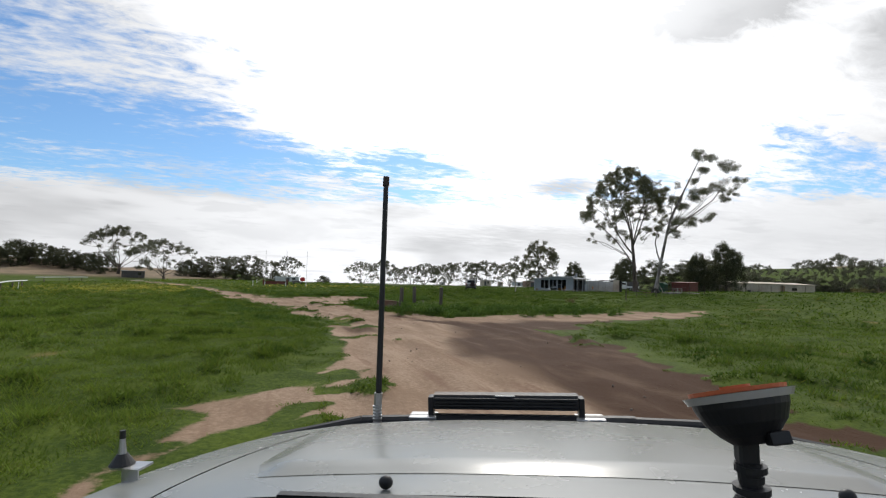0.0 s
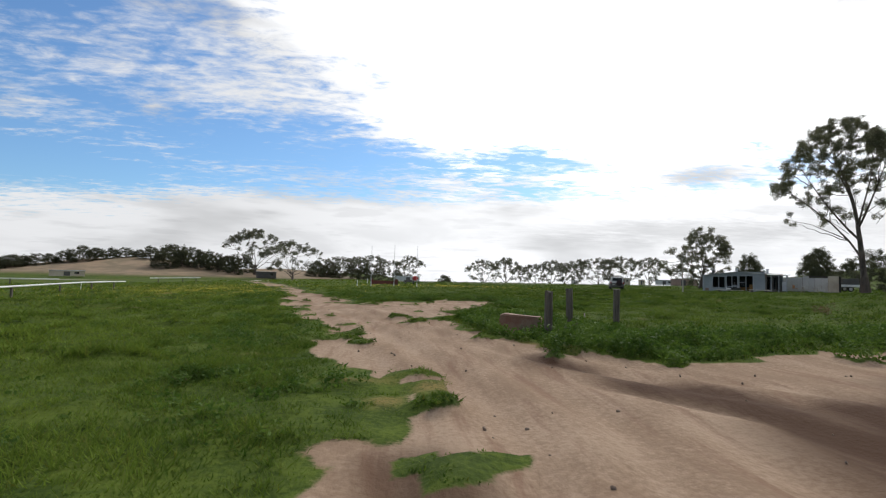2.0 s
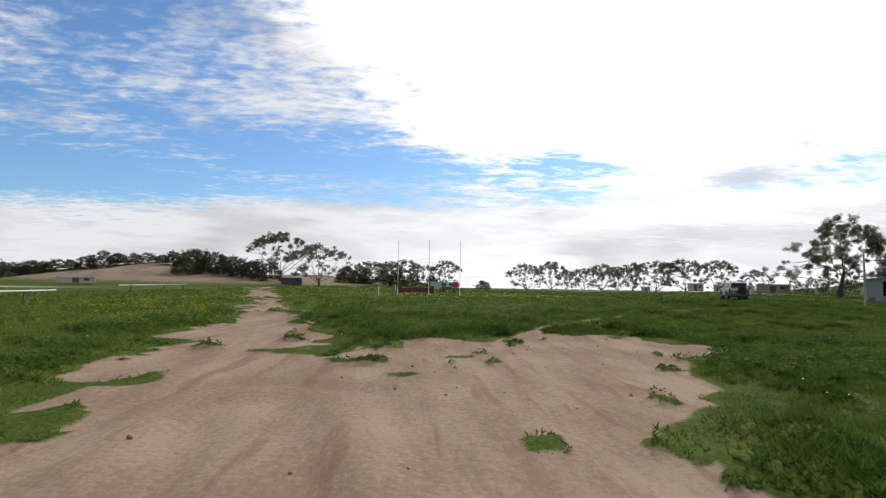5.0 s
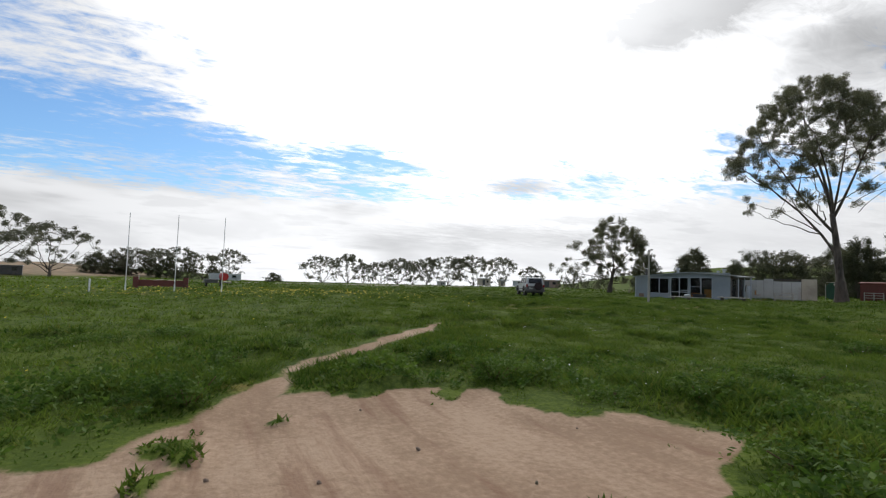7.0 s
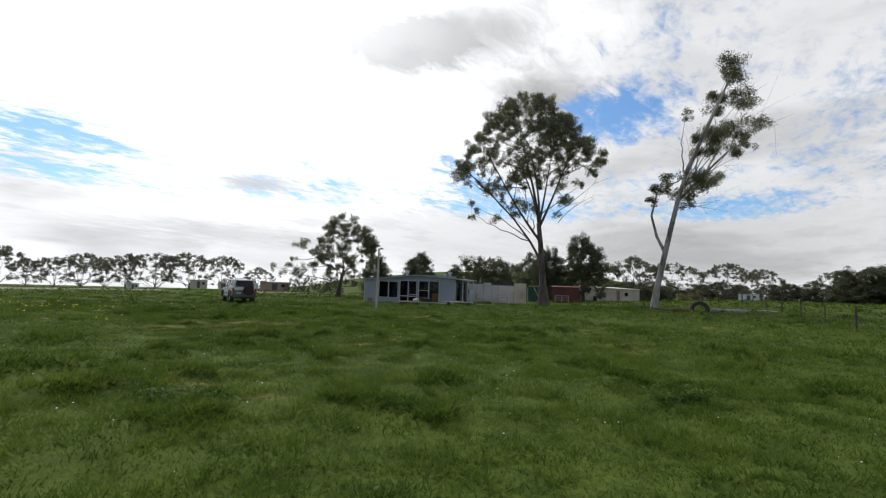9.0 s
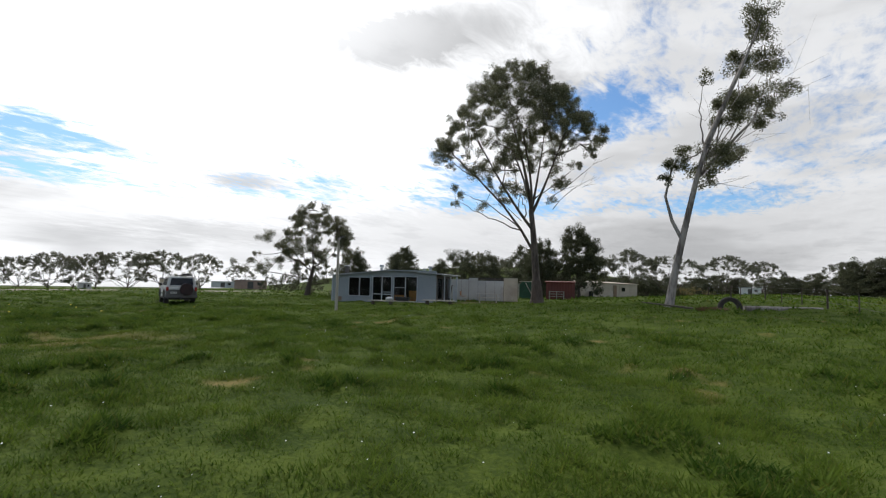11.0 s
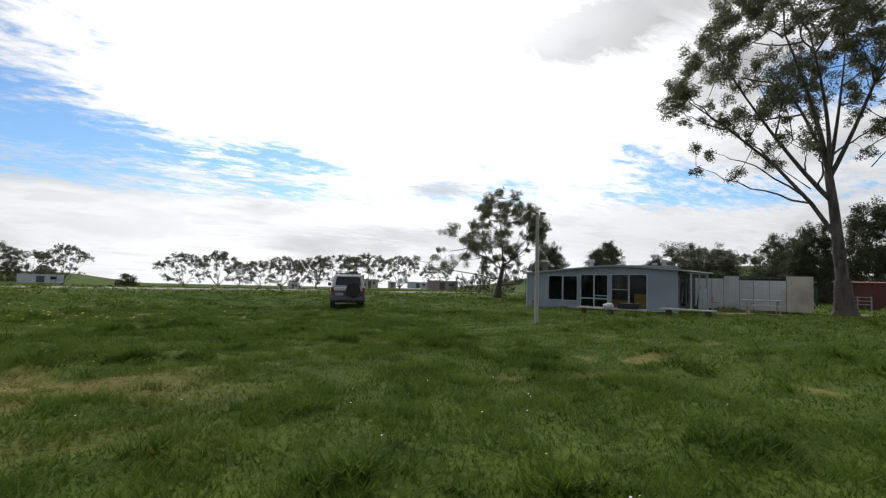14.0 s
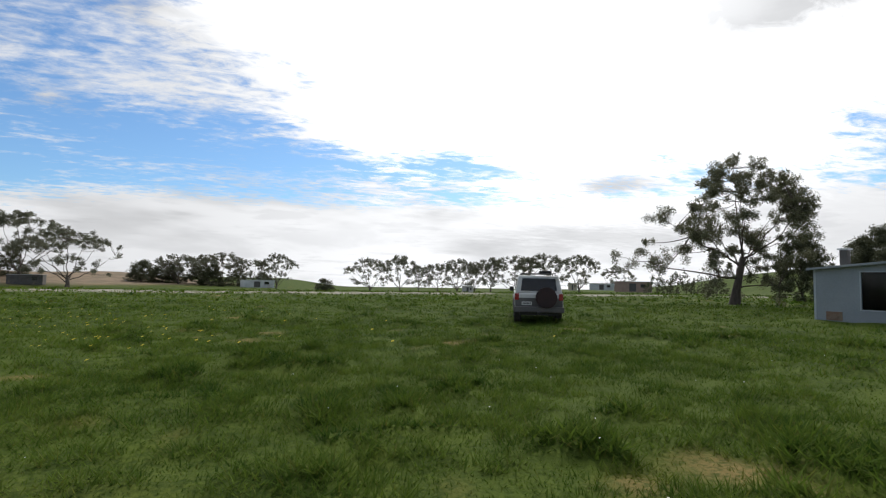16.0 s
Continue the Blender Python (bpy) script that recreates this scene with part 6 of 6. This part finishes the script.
for x, y, lean in ((3.87, -4.12, (0.02, 0.0)), (5.31, -2.03, (-0.02, 0.03)), (7.49, -0.75, (0.03, 0.01))):
    round_post("timber_post", x, y, 1.25, 0.11, GREY_TIMBER, "thick weathered grey timber post in long grass", "post", "old gate posts", lean)
b = prism_bm([(-0.78, -0.25), (0.66, -0.25), (0.62, 0.44), (0.56, 0.50), (-0.50, 0.56), (-0.58, 0.52)], 1, -0.30, 0.30)
bmesh.ops.bevel(b, geom=b.edges[:], offset=0.035, segments=2, affect="EDGES", profile=0.6)
rr = np.random.RandomState(3)
for v in b.verts:
    v.co += Vector(rr.normal(size=3) * 0.014)
single("concrete_block", b, RUSTY_BLOCK, on_ground(3.48, -2.80, 0.06), "broken concrete block stained rusty red, lying in weeds", "block", turn=-20)
for x, y, h, r, t in ((4.3, -3.6, 0.05, 0.8, 20), (6.0, -1.6, 0.05, 0.6, 70)):
    single("fallen_stick", rod_bm((0, 0, 0.12), (r, 0, 0.32), 0.03, 0.018, n=7), GREY_TIMBER, on_ground(x, y), "short grey stick in the grass", "stick", "fallen sticks", turn=t)

# goal posts
for x, y, h in ((-2.05, 48.0, 5.25), (0.9, 47.5, 5.3), (3.9, 47.9, 5.4)):
    gp = thing("goal_post", on_ground(x, y), "tall thin white goal post", "goal post", "goal posts")
    part("pole", rod_bm((0, 0, -0.2), (0, 0, h), 0.030, 0.020, n=10), WHITE_PAINT, gp)
    part("sleeve", rod_bm((0, 0, 0), (0, 0, 0.5), 0.05, n=10), WHITE_PAINT, gp)
single("marker_post", rod_bm((0, 0, -0.2), (0, 0, 0.8), 0.05, n=8), WHITE_PAINT, on_ground(-3.7, 45.8), "short white marker post", "post")
bar = thing("field_barrier", on_ground(-0.3, 53.8), "low red-brown timber barrier between two stumps", "barrier", turn=-4)
part("panel", box_bm(-1.6, 1.6, -0.06, 0.06, 0.12, 0.62, bevel=0.01), RED_TIN, bar)
for s in (-1, 1):
    part("stump", box_bm(s * 1.75 - 0.18, s * 1.75 + 0.18, -0.16, 0.16, -0.1, 0.85, bevel=0.02), RED_TIN, bar)
cart = thing("red_tank_trailer", on_ground(4.2, 60.0), "small trailer with a red tank and low grey box", "trailer", turn=10)
part("tank", rod_bm((0.3, -0.3, 0.95), (0.3, 0.5, 0.95), 0.36, n=18), RED_PAINT, cart)
part("pale_box", box_bm(-1.4, -0.3, -0.5, 0.5, 0.45, 0.70, bevel=0.03), CAR_GREY, cart)
part("deck", box_bm(-1.5, 0.9, -0.6, 0.6, 0.36, 0.44), CAR_GREY, cart)
for s in (-1, 1):
    wheel(cart, 0.62 * s - 0.6, 0.0, 0.3, 0.16)

# weathered light pole in front of the hut
pole = thing("light_pole", on_ground(33.5, 35.9), "pale weathered timber pole with a small lamp", "pole")
b = bmesh.new()
add_rod(b, (0, 0, -0.3), (-0.12, -0.12, 2.0), 0.085, 0.075, n=12)
add_rod(b, (-0.12, -0.12, 2.0), (-0.24, -0.22, 3.95), 0.075, 0.055, n=12)
part("shaft", b, PALE_TIMBER, pole)
part("lamp_arm", rod_bm((-0.24, -0.22, 3.9), (-0.12, -0.36, 4.0), 0.022, n=8), STEEL, pole)
part("lamp_head", box_bm(-0.2, -0.02, -0.42, -0.30, 3.97, 4.06, bevel=0.015), CAR_GREY, pole)
part("top_cap", rod_bm((-0.24, -0.22, 3.95), (-0.245, -0.225, 4.02), 0.06, 0.04, n=12), CAR_GREY, pole)

# white running rails round the oval
def running_rail(pts, label, h=0.72):
    root = thing("running_rail", on_ground(*pts[0]), label, "rail", "white running rails")
    o = Vector(on_ground(*pts[0]))
    tops = [Vector(on_ground(*p)) - o + Vector((0, 0, h)) for p in pts]
    for a, c in zip(tops, tops[1:]):
        part("rail", rod_bm(a, c, 0.055, n=8), WHITE_PAINT, root)
    total = 0.0
    for a, c in zip(tops, tops[1:]):
        n = max(1, int((c - a).length / 7.0))
        for k in range(n):
            p = a.lerp(c, (k + 0.35) / n)
            part("post", box_bm(p.x - 0.05, p.x + 0.05, p.y - 0.05, p.y + 0.05, p.z - h - 0.2, p.z - 0.03), GREY_TIMBER, root)
    return root


running_rail([(-16, -6), (-20.8, 11), (-24.6, 26), (-28, 40)], "long low white running rail on dark posts")
running_rail([(-32.5, 56), (-30.8, 59.5), (-27.6, 61), (-31, 66)], "curved end of a white running rail")
running_rail([(-62, 38), (-50, 51), (-44, 56)], "white running rail on the far side of the track")
single("white_stake", rod_bm((0, 0, -0.1), (0.05, 0, 0.75), 0.025, n=8), WHITE_PAINT, on_ground(-22.5, 22.0), "thin pale stake in the grass", "stake", "stakes")
single("white_stake", rod_bm((0, 0, -0.1), (0.0, 0, 0.8), 0.035, n=8), WHITE_PAINT, on_ground(-3.0, 66), "thin pale stake in the grass", "stake", "stakes")

# farm fence on the right
LINE = [(30.5, 8.6), (36.5, 10.9), (46.5, 13.6), (57, 16.4), (68, 19.2), (80, 22.2), (94, 25.6)]
fence = thing("wire_fence", on_ground(*LINE[0]), "rusty wire farm fence on dark posts", "fence")
o = Vector(on_ground(*LINE[0]))
spots = []
for (x0, y0), (x1, y1) in zip(LINE, LINE[1:]):
    for k in range(3):
        t = k / 3
        spots.append(Vector(on_ground(x0 + t * (x1 - x0), y0 + t * (y1 - y0))) - o)
for k, p in enumerate(spots):
    part("post", rod_bm(p - Vector((0, 0, 0.2)), p + Vector((0.03 * (k % 3 - 1), 0, 1.0)), 0.05 if k % 3 == 0 else 0.028, n=7), DARK_BARK, fence)
for z in (0.35, 0.65, 0.94):
    w = bmesh.new()
    for a, c in zip(spots, spots[1:]):
        add_rod(w, a + Vector((0, 0, z)), c + Vector((0, 0, z)), 0.005, n=4)
    part("wire", w, CAR_GREY, fence)

# old tyre, log and dry grass under the leaning gum
ty = thing("old_tyre", on_ground(43.1, 17.8, 0.34), "large worn tractor tyre half sunk in dry grass", "tyre", turn=10)
wh = wheel(ty, 0, 0, 0.55, 0.38, "tyre_body")
for c in list(wh.children):
    if c.name.startswith("rim"):
        bpy.data.objects.remove(c)
single("log", rod_bm((0, 0, 0.16), (4.2, 0.4, 0.22), 0.17, 0.11, n=10), PALE_BARK, on_ground(43.5, 17.2), "long pale fallen log in the grass", "log", turn=-58)
single("branch_pile", rod_bm((0, 0, 0.1), (2.6, -0.3, 0.35), 0.07, 0.03, n=7), GREY_TIMBER, on_ground(44.0, 19.6), "grey fallen branch in the grass", "branch", turn=100)
r = np.random.RandomState(77)


def tussock(name, x, y, n, w, h, material, label, category, seed, group=""):
    """A tuft of arching blades."""
    r = np.random.RandomState(seed)
    a, rad = r.uniform(0, 2 * np.pi, n), np.sqrt(r.rand(n)) * w * 0.5
    px, py = rad * np.cos(a), rad * np.sin(a)
    out = np.empty((n, 4, 3))
    hh = h * r.uniform(0.5, 1.1, n) * (1 - 0.5 * rad / (w * 0.5) * 0.8)
    lx, ly = np.cos(a) * hh * 0.6 + r.normal(size=n) * 0.05, np.sin(a) * hh * 0.6 + r.normal(size=n) * 0.05
    q = 0.014 + 0.012 * r.rand(n)
    sx, sy = -np.sin(a) * q, np.cos(a) * q
    out[:, 0] = np.stack([px - sx, py - sy, np.zeros(n)], 1)
    out[:, 1] = np.stack([px + sx, py + sy, np.zeros(n)], 1)
    out[:, 2] = np.stack([px + lx * 0.4 + sx, py + ly * 0.4 + sy, hh * 0.7], 1)
    out[:, 3] = np.stack([px + lx, py + ly, hh], 1)
    ob = new(name, leaf_mesh(name, out, material))
    ob.matrix_world = pose(x, y, ground_at(x, y) - 0.02)
    return tagged(ob, label, category, group)


tussock("dry_tussock", 42.6, 18.6, 300, 1.2, 0.35, DRY_LEAF, "tall straw-coloured tussock beside the tyre", "grass", 5)
tussock("dry_tussock", 43.9, 18.4, 200, 1.0, 0.3, DRY_LEAF, "straw-coloured tussock beside the tyre", "grass", 6)


def bush(name, x, y, r0, h, material, label, seed, size=0.05, per=2600, group="weeds beside the track", category="weed"):
    """A low leafy mound on short stems."""
    rg = np.random.RandomState(seed)
    cl = [(rg.uniform(-0.6, 0.6) * r0, rg.uniform(-0.6, 0.6) * r0, h * rg.uniform(0.35, 0.75), r0 * rg.uniform(0.3, 0.5)) for _ in range(9)]
    root = thing(name, on_ground(x, y), label, category, group)
    leaf = new("leaves", leaf_mesh("leaves", foliage(cl, per, size, rg, 0.75 * h / r0), material))
    leaf.parent = root
    st = bmesh.new()
    for q in cl:
        add_rod(st, (q[0] * 0.2, q[1] * 0.2, -0.03), (q[0], q[1], q[2]), 0.012, 0.006, n=5)
    tagged(part("stems", st, DRY_LEAF, root), kind="stuff")
    return root


bush("brush_pile", 100, 25.8, 2.6, 1.6, surface("straw", (0.26, 0.21, 0.08), (0.17, 0.13, 0.05), 1.0, 0.9), "heap of dry yellow brush in the far paddock", 12, 0.22, 60, "", "brush")
bush("dead_bush", 22.5, 6.1, 0.75, 0.7, DRY_LEAF, "dry brown dead bush in the grass", 1, 0.07, 500, "", "bush")
weed = bush("weed_clump", 2.4, 14.9, 0.7, 0.42, WEED_LEAF, "dense dark green leafy weed clump", 2)
weed_b = bush("weed_clump", 6.6, 14.9, 0.6, 0.36, WEED_LEAF, "dense dark green leafy weed clump", 7)
rg = np.random.RandomState(5)
spots = [(8.0, 14.2), (8.9, 14.4), (7.6, 13.4), (8.4, 12.6), (5.4, 17.4), (4.2, 19.0), (6.2, 20.4), (3.0, 17.6), (1.6, 15.2), (0.4, 14.6), (-0.6, 13.8), (10.2, 15.4), (9.4, 16.8), (8.2, 18.2), (7.2, 10.6), (6.6, 8.6),
         (5.4, 5.4), (3.4, 2.6), (4.6, 0.6), (2.9, -0.4), (5.6, -3.2), (6.8, -3.6), (4.6, -4.6), (8.4, -3.8), (10, -4.4), (3.0, -2.8), (12.4, -4.6), (-3.6, 3.0), (-6.2, 10), (-7.4, 16), (-4.4, -4), (-3.4, -9.6),
         (12.2, 20.4), (11.4, 13.2), (13.8, 17.6), (4.8, 23), (2.0, 21), (9.6, -14.6), (8.6, -17), (-5.4, 4.6), (0.6, 20.6), (-1.4, 17.2), (11, 9.6), (9.2, 7), (14.5, 12), (17, 14.8), (-8.6, -2), (-9.6, 6.4)]
for k, (x, y) in enumerate(spots):
    s = rg.uniform(0.6, 1.15)
    if bare_depth(np.array([x]), np.array([y]))[0] > 0.25:
        copy_thing(weed if k % 2 else weed_b, pose(x, y, ground_at(x, y) - 0.08, 0, 0, rg.uniform(0, 360)) @ Matrix.Diagonal((s * 1.15, s * 1.15, s * 0.8, 1)))

# tall weeds, thick along the edges of the bare ground
def tall_weeds(area, per_m2, leaves, lo, hi, want, size, material, label, seed):
    """Leafy stems where want(x, y), from 0 to 1, is high; taller towards the middle of a patch."""
    r = np.random.RandomState(seed)
    x0, x1, y0, y1 = area
    n = int((x1 - x0) * (y1 - y0) * per_m2)
    x, y = r.uniform(x0, x1, n), r.uniform(y0, y1, n)
    w = want(x, y)
    keep = r.rand(n) < w
    x, y, w = x[keep], y[keep], w[keep]
    n = len(x)
    h = (lo + (hi - lo) * w * value_noise(x, y, 0.7, seed)) * r.uniform(0.7, 1.15, n)
    z = height(x, y) - 0.03
    f = r.rand(n, leaves) ** 0.7
    a = r.uniform(0, 2 * np.pi, (n, leaves))
    reach = r.uniform(0.2, 1.0, (n, leaves)) * 0.10
    p = np.stack([x[:, None] + np.cos(a) * reach, y[:, None] + np.sin(a) * reach, z[:, None] + h[:, None] * f], -1).reshape(-1, 3)
    m = len(p)
    d = r.normal(size=(m, 3)) * np.array([1, 1, 0.6]) + np.array([0, 0, 0.35])
    d /= np.linalg.norm(d, axis=1)[:, None]
    e = np.cross(d, r.normal(size=(m, 3)))
    e /= np.linalg.norm(e, axis=1)[:, None]
    l = size * r.uniform(0.6, 1.4, m)[:, None]
    quads = np.stack([p - d * l * 0.5, p + e * l * 0.26, p + d * l * 0.5, p - e * l * 0.26], 1)
    return tagged(new("tall_weeds", leaf_mesh("tall_weeds", quads, material)), label, "weeds", kind="stuff")


def bank_weeds(x, y):
    d = bare_depth(x, y)
    return smooth_step(d, 0.05, 0.9) * smooth_step(4.6 - open_ground(x, y), 0, 2.2) * smooth_step(value_noise(x, y, 1.3, 71) + 0.45, 0.45, 0.8) * (np.hypot(x - 3.2, y + 3.2) > 0.55)


def edge_weeds(x, y):
    d = bare_depth(x, y)
    n = value_noise(x, y, 1.2, 73) * 0.6 + value_noise(x, y, 0.5, 74) * 0.4
    o = open_ground(x, y)
    return smooth_step(d, 0.1, 0.7) * smooth_step(o, -0.5, 0.3) * smooth_step(5.5 - o, 0, 4.0) * smooth_step(n, 0.42, 0.66) * (along(x, y, FOOT_TRACK) > 0.25)


tall_weeds((2.2, 17, -8.4, 1.8), 95, 11, 0.12, 0.62, bank_weeds, 0.085, WEED_LEAF, "tall dense dark green weeds beside the track", 81)
tall_weeds((-9, 14, 8, 23), 60, 9, 0.08, 0.42, edge_weeds, 0.075, WEED_LEAF, "leafy green weed mounds round the sandy clearing", 82)
tall_weeds((-8, -0.5, -14, 8), 40, 8, 0.06, 0.32, edge_weeds, 0.07, WEED_LEAF, "low leafy green weeds beside the track", 83)

# capeweed flowers and pale flecks strewn through the grass
def flecks(name, spots_, n, size, material, label, seed):
    r = np.random.RandomState(seed)
    x, y = [], []
    for cx, cy, sx, sy, share in spots_:
        k = int(n * share)
        x.append(r.normal(cx, sx, k))
        y.append(r.normal(cy, sy, k))
    x, y = np.concatenate(x), np.concatenate(y)
    keep = bare_depth(x, y) > 0.3
    x, y = x[keep], y[keep]
    n = len(x)
    z = height(x, y) + r.uniform(0.12, 0.22, n)
    a = r.uniform(0, 2 * np.pi, n)
    q = size * r.uniform(0.6, 1.3, n)
    out = np.empty((n, 4, 3))
    for k in range(4):
        b = a + k * np.pi / 2
        out[:, k] = np.stack([x + q * np.cos(b), y + q * np.sin(b), z + 0.4 * q * np.sin(b + 1)], 1)
    return tagged(new(name, leaf_mesh(name, out, material)), label, "flowers", kind="stuff")


flecks("capeweed_flowers", [(-14, 22, 3.5, 6, 0.5), (-22, 30, 7, 8, 0.5)], 5200, 0.034, PETAL, "yellow capeweed flowers thick beside the running rail", 13)
flecks("capeweed_flowers", [(6, 46, 7, 4, 1.0)], 800, 0.042, PETAL, "scattered yellow capeweed flowers in the grass", 3)
flecks("pale_daisies", [(14, 16, 9, 9, 0.6), (20, 30, 8, 8, 0.4)], 420, 0.009, WHITE_PAINT, "tiny pale daisies in the grass", 4)

# loose stones on the track
r = np.random.RandomState(9)
stones = bmesh.new()
for k in range(240):
    x, y = r.uniform(-3, 8), r.uniform(-30, 15)
    if bare_depth(np.array([x]), np.array([y]))[0] < -0.3:
        s = r.uniform(0.012, 0.035)
        bmesh.ops.create_icosphere(stones, subdivisions=1, radius=s, matrix=pose(x, y, ground_at(x, y) + 0.2 * s, r.uniform(0, 90), r.uniform(0, 90), 0) @ Matrix.Diagonal((1.2, 0.8, 0.6, 1)))
tagged(new("loose_stones", mesh_of("loose_stones", stones, CONCRETE)), "small loose stones on the sandy track", "stones", kind="stuff")
